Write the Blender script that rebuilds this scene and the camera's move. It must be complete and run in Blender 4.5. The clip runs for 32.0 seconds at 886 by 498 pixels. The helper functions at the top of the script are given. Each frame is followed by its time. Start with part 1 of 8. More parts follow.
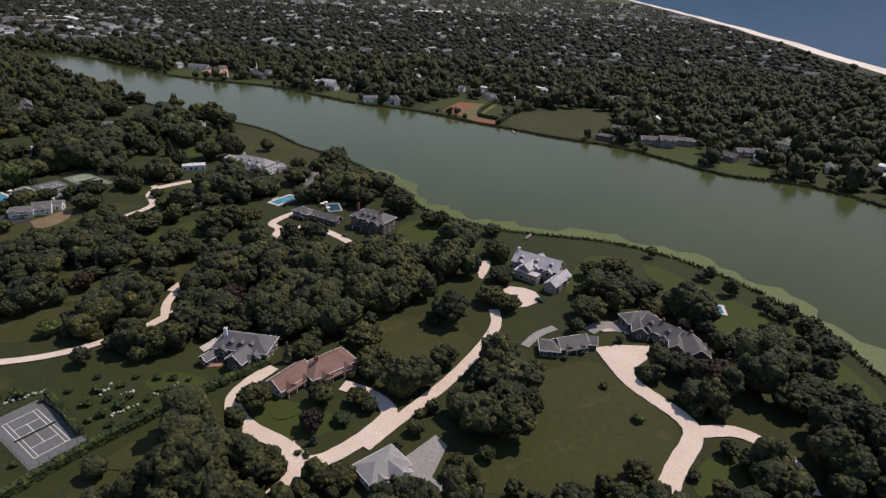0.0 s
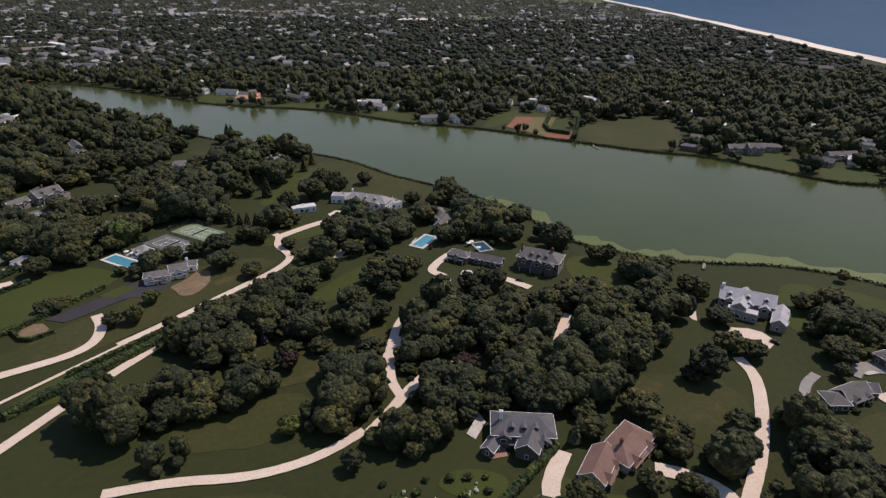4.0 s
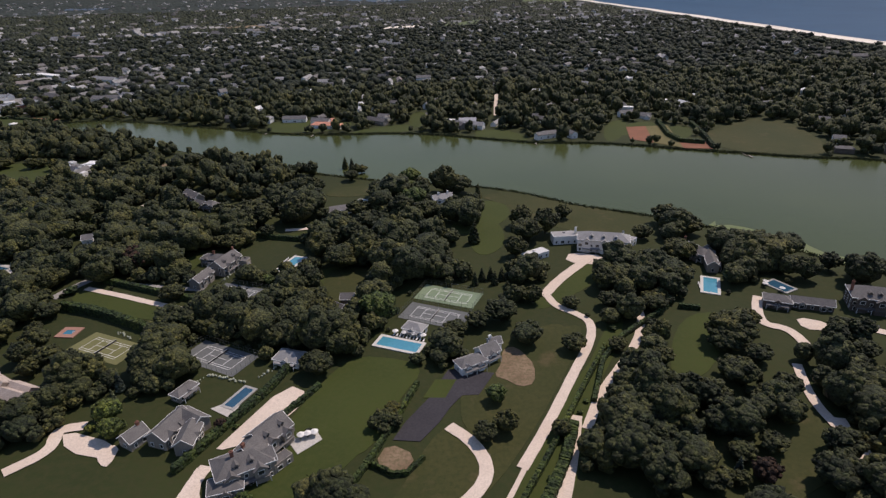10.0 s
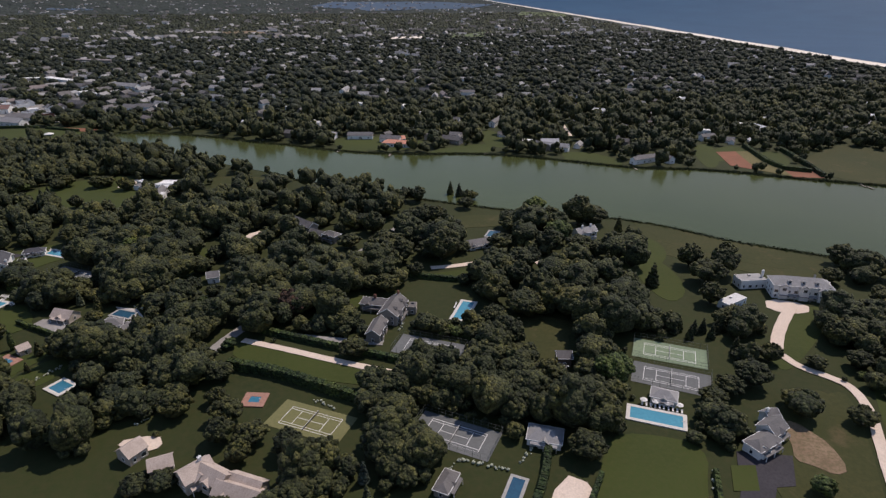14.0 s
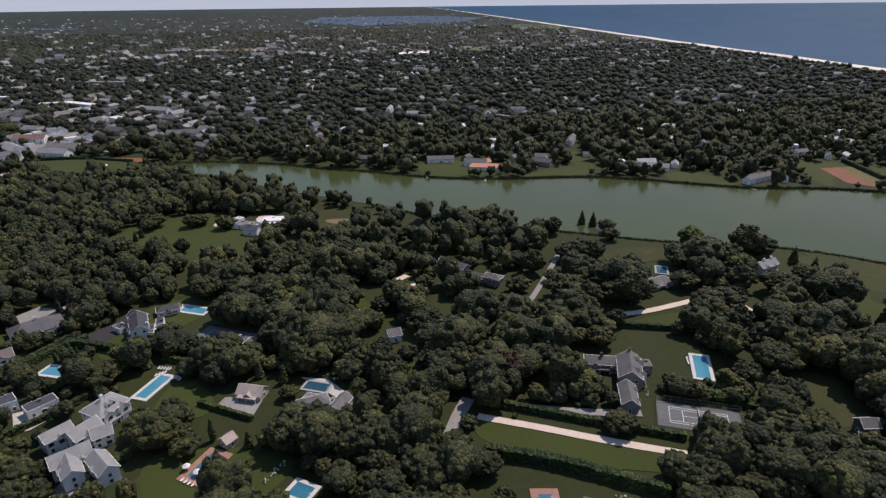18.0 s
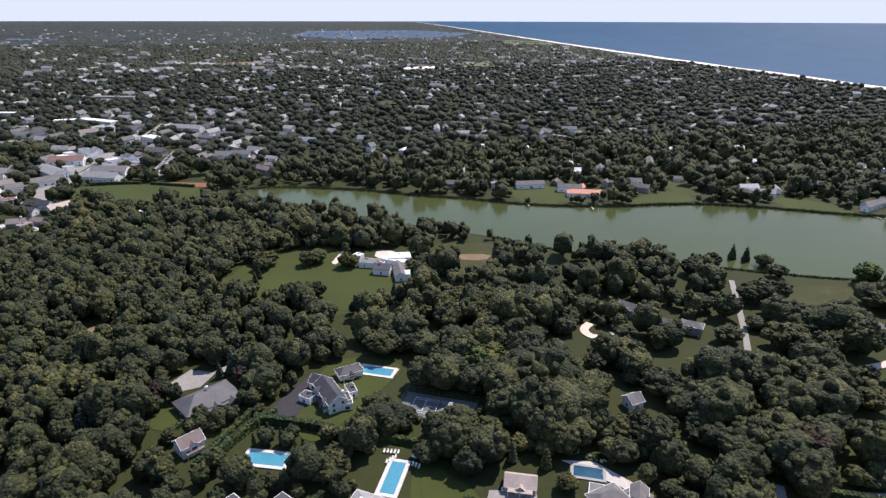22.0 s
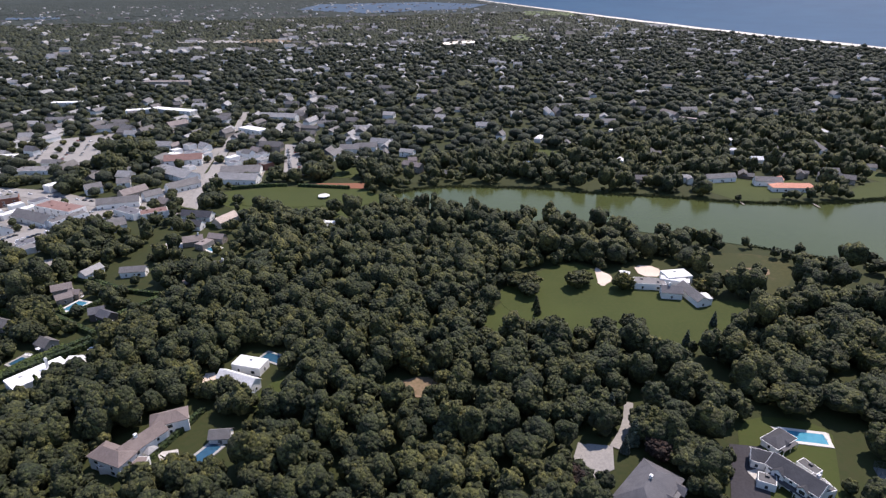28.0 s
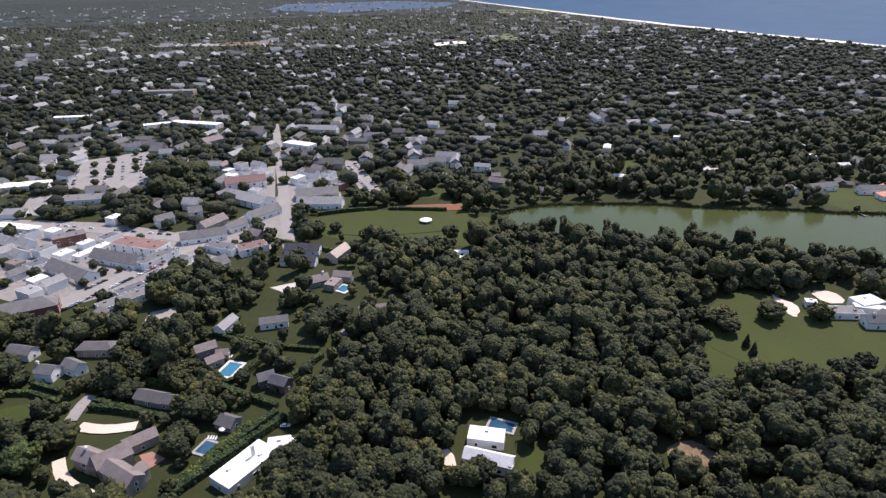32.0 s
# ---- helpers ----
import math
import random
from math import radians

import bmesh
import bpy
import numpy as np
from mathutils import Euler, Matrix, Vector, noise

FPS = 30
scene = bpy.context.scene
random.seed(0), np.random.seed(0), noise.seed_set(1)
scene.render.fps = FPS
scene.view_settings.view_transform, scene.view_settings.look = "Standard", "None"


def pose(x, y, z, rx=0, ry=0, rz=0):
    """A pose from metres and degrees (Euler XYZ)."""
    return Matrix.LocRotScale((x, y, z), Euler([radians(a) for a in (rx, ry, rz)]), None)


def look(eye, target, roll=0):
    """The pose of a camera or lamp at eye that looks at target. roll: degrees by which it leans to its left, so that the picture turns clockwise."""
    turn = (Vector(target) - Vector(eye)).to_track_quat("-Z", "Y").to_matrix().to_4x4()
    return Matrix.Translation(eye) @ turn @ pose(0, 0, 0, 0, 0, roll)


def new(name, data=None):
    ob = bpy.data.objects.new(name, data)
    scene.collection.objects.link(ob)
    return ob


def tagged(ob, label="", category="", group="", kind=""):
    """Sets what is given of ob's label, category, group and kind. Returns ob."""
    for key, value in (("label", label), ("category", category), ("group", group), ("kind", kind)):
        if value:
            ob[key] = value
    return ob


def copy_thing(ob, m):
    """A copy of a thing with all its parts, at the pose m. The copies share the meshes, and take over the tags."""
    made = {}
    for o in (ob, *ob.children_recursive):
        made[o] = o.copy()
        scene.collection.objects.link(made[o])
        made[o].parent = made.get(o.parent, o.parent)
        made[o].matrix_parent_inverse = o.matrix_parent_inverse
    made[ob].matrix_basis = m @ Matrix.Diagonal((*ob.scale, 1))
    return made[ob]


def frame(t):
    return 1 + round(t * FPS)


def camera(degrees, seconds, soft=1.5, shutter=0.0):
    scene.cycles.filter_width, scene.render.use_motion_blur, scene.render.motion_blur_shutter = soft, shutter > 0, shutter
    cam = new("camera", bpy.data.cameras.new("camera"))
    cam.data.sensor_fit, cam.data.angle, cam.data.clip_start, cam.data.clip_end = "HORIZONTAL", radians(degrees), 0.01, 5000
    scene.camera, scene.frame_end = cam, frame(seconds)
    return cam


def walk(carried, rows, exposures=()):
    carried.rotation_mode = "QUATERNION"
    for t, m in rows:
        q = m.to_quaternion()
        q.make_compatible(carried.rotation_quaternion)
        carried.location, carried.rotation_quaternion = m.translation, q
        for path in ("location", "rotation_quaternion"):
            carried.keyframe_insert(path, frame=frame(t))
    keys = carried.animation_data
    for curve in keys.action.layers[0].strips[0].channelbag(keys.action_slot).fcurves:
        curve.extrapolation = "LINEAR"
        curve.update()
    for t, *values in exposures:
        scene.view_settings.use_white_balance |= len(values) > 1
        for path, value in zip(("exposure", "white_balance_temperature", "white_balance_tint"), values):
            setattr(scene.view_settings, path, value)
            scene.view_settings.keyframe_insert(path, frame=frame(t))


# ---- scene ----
from mathutils.geometry import delaunay_2d_cdt

# ---- camera ----
cam = camera(73.4, 32.0, soft=1.35)
PATH = [
    (0.0, 0.22, 0.05, 145.75, -1.41, -25.08, 3.03),
    (0.5, -14.12, 4.21, 146.49, -1.82, -25.39, 2.88),
    (1.0, -28.66, 8.47, 147.30, -2.12, -25.53, 2.57),
    (1.5, -43.21, 12.79, 148.15, -2.52, -25.50, 2.30),
    (2.0, -57.81, 17.24, 148.95, -3.03, -25.35, 2.13),
    (2.5, -72.55, 21.92, 149.69, -3.52, -25.21, 1.84),
    (3.0, -87.36, 26.93, 150.31, -4.04, -25.06, 1.68),
    (3.5, -102.22, 32.38, 150.82, -4.53, -24.87, 1.35),
    (5.5, -162.01, 56.07, 152.62, -6.23, -24.14, -0.66),
    (6.0, -177.12, 62.59, 152.86, -6.60, -24.12, -1.04),
    (6.5, -192.26, 69.47, 152.91, -7.02, -24.25, -1.40),
    (7.0, -207.29, 76.62, 152.94, -7.52, -24.39, -1.59),
    (7.5, -222.12, 83.88, 153.15, -8.04, -24.53, -1.72),
    (8.0, -236.74, 91.14, 153.64, -8.53, -24.69, -1.85),
    (8.5, -251.14, 98.28, 154.36, -8.97, -24.74, -1.94),
    (9.0, -265.32, 105.40, 155.25, -9.33, -24.71, -1.91),
    (9.5, -279.39, 112.61, 156.17, -9.64, -24.58, -1.87),
    (10.0, -293.38, 120.00, 157.08, -9.95, -24.36, -1.71),
    (10.5, -307.28, 127.60, 157.92, -10.33, -24.12, -1.50),
    (11.0, -321.14, 135.39, 158.70, -10.74, -23.92, -1.26),
    (11.5, -335.00, 143.40, 159.46, -11.17, -23.78, -0.94),
    (12.0, -348.94, 151.68, 160.18, -11.64, -23.71, -0.71),
    (12.5, -362.90, 160.18, 160.76, -12.07, -23.71, -0.43),
    (13.0, -376.84, 168.96, 161.12, -12.48, -23.69, -0.17),
    (13.5, -390.68, 177.96, 161.19, -12.83, -23.63, 0.02),
    (14.0, -404.37, 186.97, 161.14, -13.11, -23.56, 0.18),
    (14.5, -417.94, 195.99, 161.24, -13.38, -23.37, 0.18),
    (16.5, -471.83, 232.34, 162.69, -14.44, -22.58, 0.09),
    (17.0, -485.35, 241.64, 163.04, -14.71, -22.49, -0.18),
    (17.5, -498.99, 251.10, 163.39, -15.03, -22.44, -0.38),
    (18.0, -512.78, 260.68, 163.79, -15.42, -22.47, -0.63),
    (18.5, -526.67, 270.43, 164.23, -15.85, -22.54, -0.73),
    (19.0, -540.57, 280.40, 164.62, -16.37, -22.56, -0.71),
    (19.5, -554.45, 290.48, 164.92, -16.90, -22.50, -0.55),
    (20.0, -568.21, 300.63, 165.21, -17.49, -22.32, -0.38),
    (20.5, -581.78, 310.79, 165.50, -17.92, -22.01, -0.07),
    (21.0, -595.25, 320.80, 165.86, -18.31, -21.63, 0.13),
    (21.5, -608.65, 330.78, 166.17, -18.53, -21.32, 0.20),
    (22.0, -621.98, 340.96, 166.33, -18.65, -21.26, 0.16),
    (22.5, -635.25, 351.41, 166.26, -18.63, -21.36, 0.21),
    (23.0, -648.41, 362.14, 166.03, -18.59, -21.59, -0.02),
    (23.5, -661.47, 372.87, 165.83, -18.62, -21.98, -0.01),
    (24.0, -674.52, 383.33, 165.82, -18.68, -22.41, -0.18),
    (24.5, -687.58, 393.47, 166.06, -18.78, -22.83, -0.39),
    (25.0, -700.66, 403.42, 166.57, -18.75, -23.11, -0.41),
    (25.5, -713.68, 413.33, 167.35, -18.58, -23.32, -0.66),
    (26.0, -726.56, 423.36, 168.34, -18.36, -23.46, -0.82),
    (26.5, -739.33, 433.52, 169.40, -18.42, -23.54, -0.93),
    (28.5, -789.79, 474.63, 173.49, -20.51, -23.77, -0.63),
    (29.0, -802.54, 485.03, 174.47, -20.78, -23.77, -0.74),
    (29.5, -815.50, 495.67, 175.47, -21.05, -23.77, -0.94),
    (30.0, -828.67, 506.60, 176.50, -21.46, -23.69, -0.98),
    (30.5, -842.01, 517.81, 177.60, -22.10, -23.65, -0.99),
    (31.0, -855.46, 529.33, 178.82, -22.90, -23.65, -0.92),
    (31.5, -868.89, 541.12, 180.27, -23.74, -23.82, -0.90),
    (32.0, -882.29, 553.03, 181.77, -24.50, -24.05, -0.96),
]
walk(cam, [(t, pose(x, y, z, 90 + pitch, 0, yaw) @ pose(0, 0, 0, 0, 0, roll)) for t, x, y, z, yaw, pitch, roll in PATH],
     exposures=[(0, 0.13, 7100, 21), (14, 0.11, 6950, 20), (19, 0.21, 6750, 19), (21.1, 0.20, 6650, 19), (21.9, 0.89, 6650, 19), (24, 0.87, 6650, 20), (32, 0.88, 6650, 21)])

# ---- sky, sun ----
SUN_AZ, SUN_EL = 60.0, 57.0      # degrees to the right of +y, degrees up
sky_world = bpy.data.worlds.new("sky")
scene.world = sky_world
sky_world.use_nodes = True
wn = sky_world.node_tree
sky_tex = wn.nodes.new("ShaderNodeTexSky")
sky_tex.sky_type, sky_tex.sun_disc = "NISHITA", False
sky_tex.sun_elevation, sky_tex.sun_rotation = radians(SUN_EL), radians(SUN_AZ)
sky_tex.air_density, sky_tex.dust_density, sky_tex.ozone_density = 1.0, 0.15, 1.5
sky_tex.altitude = 1800
wn.nodes["Background"].inputs["Strength"].default_value = 0.15
haze = wn.nodes.new("ShaderNodeMix")
haze.data_type, haze.blend_type = "RGBA", "DARKEN"
haze.inputs[0].default_value, haze.inputs[7].default_value = 1.0, (2.6, 3.05, 3.8, 1)
wn.links.new(sky_tex.outputs[0], haze.inputs[6])
wn.links.new(haze.outputs[2], wn.nodes["Background"].inputs["Color"])
sun_data = bpy.data.lights.new("sun", "SUN")
sun_data.energy, sun_data.angle, sun_data.color = 3.35, radians(0.53), (1.0, 0.95, 0.88)
sun = new("sun", sun_data)
sun_way = Vector((math.sin(radians(SUN_AZ)) * math.cos(radians(SUN_EL)), math.cos(radians(SUN_AZ)) * math.cos(radians(SUN_EL)), math.sin(radians(SUN_EL))))
sun.matrix_world = look(sun_way * 500 + Vector((-400, 500, 0)), (-400, 500, 0))


# ---- materials ----
def ramp_of(nt, fac, stops):
    r = nt.nodes.new("ShaderNodeValToRGB")
    while len(r.color_ramp.elements) < len(stops):
        r.color_ramp.elements.new(0.5)
    for e, (at, c) in zip(r.color_ramp.elements, stops):
        e.position, e.color = at, (*c, 1)
    nt.links.new(fac, r.inputs[0])
    return r.outputs[0]


def noise_of(nt, vec, scale, detail=4.0, rough=0.6):
    n = nt.nodes.new("ShaderNodeTexNoise")
    n.inputs["Scale"].default_value, n.inputs["Detail"].default_value, n.inputs["Roughness"].default_value = scale, detail, rough
    nt.links.new(vec, n.inputs["Vector"])
    return n.outputs["Fac"]


def mix_of(nt, fac, a, b, mode="MIX"):
    m = nt.nodes.new("ShaderNodeMix")
    m.data_type, m.blend_type = "RGBA", mode
    for sock, v in ((m.inputs[0], fac), (m.inputs[6], a), (m.inputs[7], b)):
        if isinstance(v, (int, float)):
            sock.default_value = v
        elif isinstance(v, tuple):
            sock.default_value = (*v, 1)
        else:
            nt.links.new(v, sock)
    return m.outputs[2]


def base_mat(name, rough=0.9, metal=0.0, spec=0.3):
    m = bpy.data.materials.new(name)
    m.use_nodes = True
    b = m.node_tree.nodes["Principled BSDF"]
    b.inputs["Roughness"].default_value, b.inputs["Metallic"].default_value = rough, metal
    b.inputs["Specular IOR Level"].default_value = spec
    co = m.node_tree.nodes.new("ShaderNodeTexCoord").outputs["Object"]
    return m, m.node_tree, b, co


def bump_of(nt, b, height, strength=0.5, dist=0.2):
    n = nt.nodes.new("ShaderNodeBump")
    n.inputs["Strength"].default_value, n.inputs["Distance"].default_value = strength, dist
    nt.links.new(height, n.inputs["Height"])
    nt.links.new(n.outputs[0], b.inputs["Normal"])


def world_co(nt):
    return nt.nodes.new("ShaderNodeNewGeometry").outputs["Position"]


def two_scale(name, c1, c2, c3, big, small, rough=0.9, bump=0.3, dist=0.15, spec=0.25, c4=None):
    """A surface with broad patches from c1 to c2 and fine grain towards c3."""
    m, nt, b, co = base_mat(name, rough, 0.0, spec)
    p = world_co(nt)
    a = ramp_of(nt, noise_of(nt, p, big, 5.0), [(0.32, c1), (0.68, c2)])
    g = noise_of(nt, p, small, 4.0, 0.7)
    gm = ramp_of(nt, g, [(0.4, (0, 0, 0)), (0.7, (1, 1, 1))])
    col = mix_of(nt, gm, a, c3)
    if c4:
        w = ramp_of(nt, noise_of(nt, p, big * 2.7, 6.0, 0.7), [(0.56, (0, 0, 0)), (0.72, (1, 1, 1))])
        col = mix_of(nt, w, col, c4)
    nt.links.new(col, b.inputs["Base Color"])
    bump_of(nt, b, g, bump, dist)
    return m


M_LAWN = two_scale("lawn_grass", (0.028, 0.041, 0.0065), (0.042, 0.056, 0.009), (0.045, 0.052, 0.011), 0.02, 0.5, bump=0.3)
M_DRY = two_scale("dry_grass", (0.032, 0.038, 0.009), (0.052, 0.049, 0.014), (0.028, 0.034, 0.008), 0.022, 0.5, bump=0.3, c4=(0.078, 0.060, 0.026))
M_GROUND = two_scale("woodland_floor", (0.018, 0.026, 0.006), (0.029, 0.037, 0.008), (0.034, 0.035, 0.010), 0.012, 0.3, bump=0.4)
M_GRAVEL = two_scale("pale_gravel", (0.58, 0.47, 0.38), (0.68, 0.565, 0.465), (0.48, 0.39, 0.315), 0.06, 1.6, bump=0.2)
M_ASPHALT = two_scale("grey_asphalt", (0.24, 0.225, 0.205), (0.31, 0.29, 0.265), (0.19, 0.18, 0.168), 0.05, 1.2, bump=0.15)
M_TERRACE = two_scale("pale_terrace_stone", (0.44, 0.41, 0.37), (0.54, 0.505, 0.455), (0.36, 0.335, 0.30), 0.25, 1.4, bump=0.15)
M_BRICKWORK = two_scale("brick_terrace", (0.28, 0.15, 0.11), (0.35, 0.20, 0.15), (0.23, 0.125, 0.10), 0.25, 1.4, bump=0.15)
M_PAVING = two_scale("worn_street_paving", (0.21, 0.195, 0.178), (0.30, 0.278, 0.25), (0.17, 0.16, 0.145), 0.03, 0.4, bump=0.15)
M_TAR = two_scale("fresh_asphalt", (0.035, 0.032, 0.036), (0.05, 0.046, 0.05), (0.028, 0.026, 0.03), 0.05, 1.0, bump=0.15)
M_DIRT = two_scale("bare_earth", (0.16, 0.105, 0.065), (0.24, 0.165, 0.105), (0.10, 0.085, 0.04), 0.12, 0.8, bump=0.4)
M_CLAY = two_scale("red_clay", (0.20, 0.075, 0.045), (0.26, 0.10, 0.06), (0.15, 0.085, 0.045), 0.05, 0.6, bump=0.3)
M_SAND = two_scale("beach_sand", (0.72, 0.64, 0.54), (0.80, 0.73, 0.63), (0.64, 0.56, 0.46), 0.01, 0.1, bump=0.2)
M_STUBBLE = two_scale("pale_stubble", (0.11, 0.095, 0.035), (0.16, 0.13, 0.055), (0.09, 0.085, 0.03), 0.04, 0.5, bump=0.2)
GROUND_MATS = {"gravel": M_GRAVEL, "asphalt": M_ASPHALT, "tar": M_TAR, "dirt": M_DIRT, "clay": M_CLAY, "green": M_LAWN, "dry": M_DRY, "dry_field": M_STUBBLE, "paving": M_PAVING, "terrace": M_TERRACE, "brickwork": M_BRICKWORK}


def water_mat(name, deep, shallow, scale, strength, rough=0.08, spec=0.5):
    m, nt, b, co = base_mat(name, rough, 0.0, spec)
    p = world_co(nt)
    nt.links.new(ramp_of(nt, noise_of(nt, p, 0.006, 5.0), [(0.35, deep), (0.7, shallow)]), b.inputs["Base Color"])
    bump_of(nt, b, noise_of(nt, p, scale, 5.0, 0.65), strength, 0.3)
    return m


M_LAKE = water_mat("green_lake_water", (0.044, 0.054, 0.019), (0.057, 0.068, 0.024), 0.35, 0.12, 0.16, 0.16)
M_SEA = water_mat("sea_water", (0.010, 0.048, 0.104), (0.016, 0.062, 0.122), 0.05, 0.25, 0.45, 0.07)
M_ALGAE = two_scale("floating_algae", (0.085, 0.11, 0.030), (0.11, 0.14, 0.04), (0.07, 0.09, 0.03), 0.03, 0.4, 0.6, 0.1)


def leaf_mat(name, dark, mid, light, per_object=True):
    m, nt, b, co = base_mat(name, 0.75, 0.0, 0.25)
    p = world_co(nt)
    geo = nt.nodes.new("ShaderNodeNewGeometry")
    isl = geo.outputs["Random Per Island"]
    col = ramp_of(nt, isl, [(0.0, dark), (0.55, mid), (1.0, light)])
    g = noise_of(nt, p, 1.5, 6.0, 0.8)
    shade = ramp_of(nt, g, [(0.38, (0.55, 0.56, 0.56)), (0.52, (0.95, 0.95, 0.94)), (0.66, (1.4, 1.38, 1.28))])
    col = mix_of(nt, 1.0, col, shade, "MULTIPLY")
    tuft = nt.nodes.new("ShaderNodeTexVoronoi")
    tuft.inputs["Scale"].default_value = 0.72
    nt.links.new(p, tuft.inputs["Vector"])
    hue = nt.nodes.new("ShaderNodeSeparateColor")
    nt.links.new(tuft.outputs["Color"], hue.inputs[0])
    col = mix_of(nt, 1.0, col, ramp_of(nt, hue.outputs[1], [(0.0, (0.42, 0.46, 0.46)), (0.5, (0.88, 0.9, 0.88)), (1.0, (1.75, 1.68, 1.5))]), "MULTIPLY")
    high = nt.nodes.new("ShaderNodeMath")
    high.operation = "MULTIPLY_ADD"
    high.inputs[1].default_value = 0.45
    nt.links.new(g, high.inputs[0])
    dome = nt.nodes.new("ShaderNodeMath")
    dome.operation = "SUBTRACT"
    dome.inputs[0].default_value = 1.0
    nt.links.new(tuft.outputs["Distance"], dome.inputs[1])
    nt.links.new(dome.outputs[0], high.inputs[2])
    broad = ramp_of(nt, noise_of(nt, p, 0.045, 3.0), [(0.35, (0.72, 0.78, 0.8)), (0.65, (1.2, 1.12, 0.95))])
    col = mix_of(nt, 1.0, col, broad, "MULTIPLY")
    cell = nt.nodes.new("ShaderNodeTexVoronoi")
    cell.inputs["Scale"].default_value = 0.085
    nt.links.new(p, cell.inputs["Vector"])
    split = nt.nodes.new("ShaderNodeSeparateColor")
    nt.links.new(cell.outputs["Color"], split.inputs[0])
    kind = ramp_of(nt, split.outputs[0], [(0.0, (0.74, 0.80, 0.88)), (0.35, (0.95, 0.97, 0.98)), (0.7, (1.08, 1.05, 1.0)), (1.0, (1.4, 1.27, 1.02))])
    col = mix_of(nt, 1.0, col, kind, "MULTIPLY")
    if per_object:
        info = nt.nodes.new("ShaderNodeObjectInfo")
        v = ramp_of(nt, info.outputs["Random"], [(0.0, (0.75, 0.8, 0.85)), (0.5, (1, 1, 1)), (1.0, (1.25, 1.15, 0.9))])
        col = mix_of(nt, 1.0, col, v, "MULTIPLY")
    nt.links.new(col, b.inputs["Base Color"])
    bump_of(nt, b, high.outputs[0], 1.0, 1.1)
    return m


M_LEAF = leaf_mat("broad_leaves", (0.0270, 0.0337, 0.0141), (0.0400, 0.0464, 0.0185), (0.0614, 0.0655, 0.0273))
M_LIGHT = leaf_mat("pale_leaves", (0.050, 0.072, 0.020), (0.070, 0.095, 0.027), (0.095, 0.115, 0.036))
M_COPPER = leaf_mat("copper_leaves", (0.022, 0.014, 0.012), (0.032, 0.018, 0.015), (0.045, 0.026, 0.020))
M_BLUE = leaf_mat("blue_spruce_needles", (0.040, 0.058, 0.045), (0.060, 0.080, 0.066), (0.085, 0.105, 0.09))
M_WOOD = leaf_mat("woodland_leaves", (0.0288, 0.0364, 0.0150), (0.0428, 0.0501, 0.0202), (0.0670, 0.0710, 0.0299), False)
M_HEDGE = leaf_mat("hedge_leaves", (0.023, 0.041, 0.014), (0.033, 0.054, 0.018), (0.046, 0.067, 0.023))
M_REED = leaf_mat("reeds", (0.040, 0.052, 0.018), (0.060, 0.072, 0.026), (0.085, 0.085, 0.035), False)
# bluish air haze and shade between far crowns are mixed into this colour
M_DISTANCE = two_scale("haze_tinted_woods_green", (0.025, 0.033, 0.028), (0.039, 0.047, 0.039), (0.018, 0.025, 0.021), 0.004, 0.03)
# leaf colour darkened and blued to stand in for crown shade and haze
M_VILLAGE = leaf_mat("haze_tinted_far_leaves", (0.018, 0.026, 0.017), (0.029, 0.037, 0.022), (0.052, 0.059, 0.034), False)
M_LAGOON = water_mat("distant_lagoon_water", (0.055, 0.080, 0.115), (0.065, 0.095, 0.135), 0.05, 0.1, 0.5, 0.05)
M_CROP = two_scale("pale_crop_field", (0.085, 0.11, 0.045), (0.11, 0.135, 0.055), (0.075, 0.095, 0.04), 0.01, 0.1)
M_BARK = two_scale("tree_bark", (0.07, 0.055, 0.042), (0.10, 0.08, 0.06), (0.05, 0.04, 0.03), 0.4, 3.0)


# ---- helpers ----
def part(name, bm, material, parent=None, label=""):
    """Link a bmesh as one mesh object under a thing or a part."""
    me = bpy.data.meshes.new(name)
    bm.to_mesh(me)
    bm.free()
    me.materials.append(material)
    ob = new(name, me)
    if parent:
        ob.parent = parent
    if label:
        ob["label"] = label
    return ob


def array_mesh(name, verts, tris, material, smooth=False):
    """One mesh object from big vertex and triangle arrays."""
    me = bpy.data.meshes.new(name)
    n, k = len(verts), len(tris)
    me.vertices.add(n)
    me.vertices.foreach_set("co", np.asarray(verts, np.float32).ravel())
    me.loops.add(3 * k)
    me.loops.foreach_set("vertex_index", np.asarray(tris, np.int32).ravel())
    me.polygons.add(k)
    me.polygons.foreach_set("loop_start", np.arange(0, 3 * k, 3, dtype=np.int32))
    me.polygons.foreach_set("use_smooth", np.full(k, smooth))
    me.update(calc_edges=True)
    me.materials.append(material)
    return new(name, me)


HUB, EYE_Z, EARTH = (-450.0, 270.0), 172.0, 7.43e6


def far_place(x, y):
    """Draws the flat plan beyond 2.4 km in towards a rim, rising as the curve of sight does, so that the far land reaches the true horizon, a little below the eye."""
    x, y = np.asarray(x, float), np.asarray(y, float)
    dx, dy = x - HUB[0], y - HUB[1]
    d = np.hypot(dx, dy) + 1e-9
    u = np.maximum(d - 2400, 0) / 1950
    r = np.where(d < 2400, d, 2400 + 1950 * u / (1 + u))
    edge = math.sqrt(2 * EARTH * EYE_Z)
    dip = np.where(d < edge, EYE_Z / d + d / (2 * EARTH), math.sqrt(2 * EYE_Z / EARTH))
    return HUB[0] + dx / d * r, HUB[1] + dy / d * r, np.where(d < 2400, 0.0, EYE_Z - dip * r)


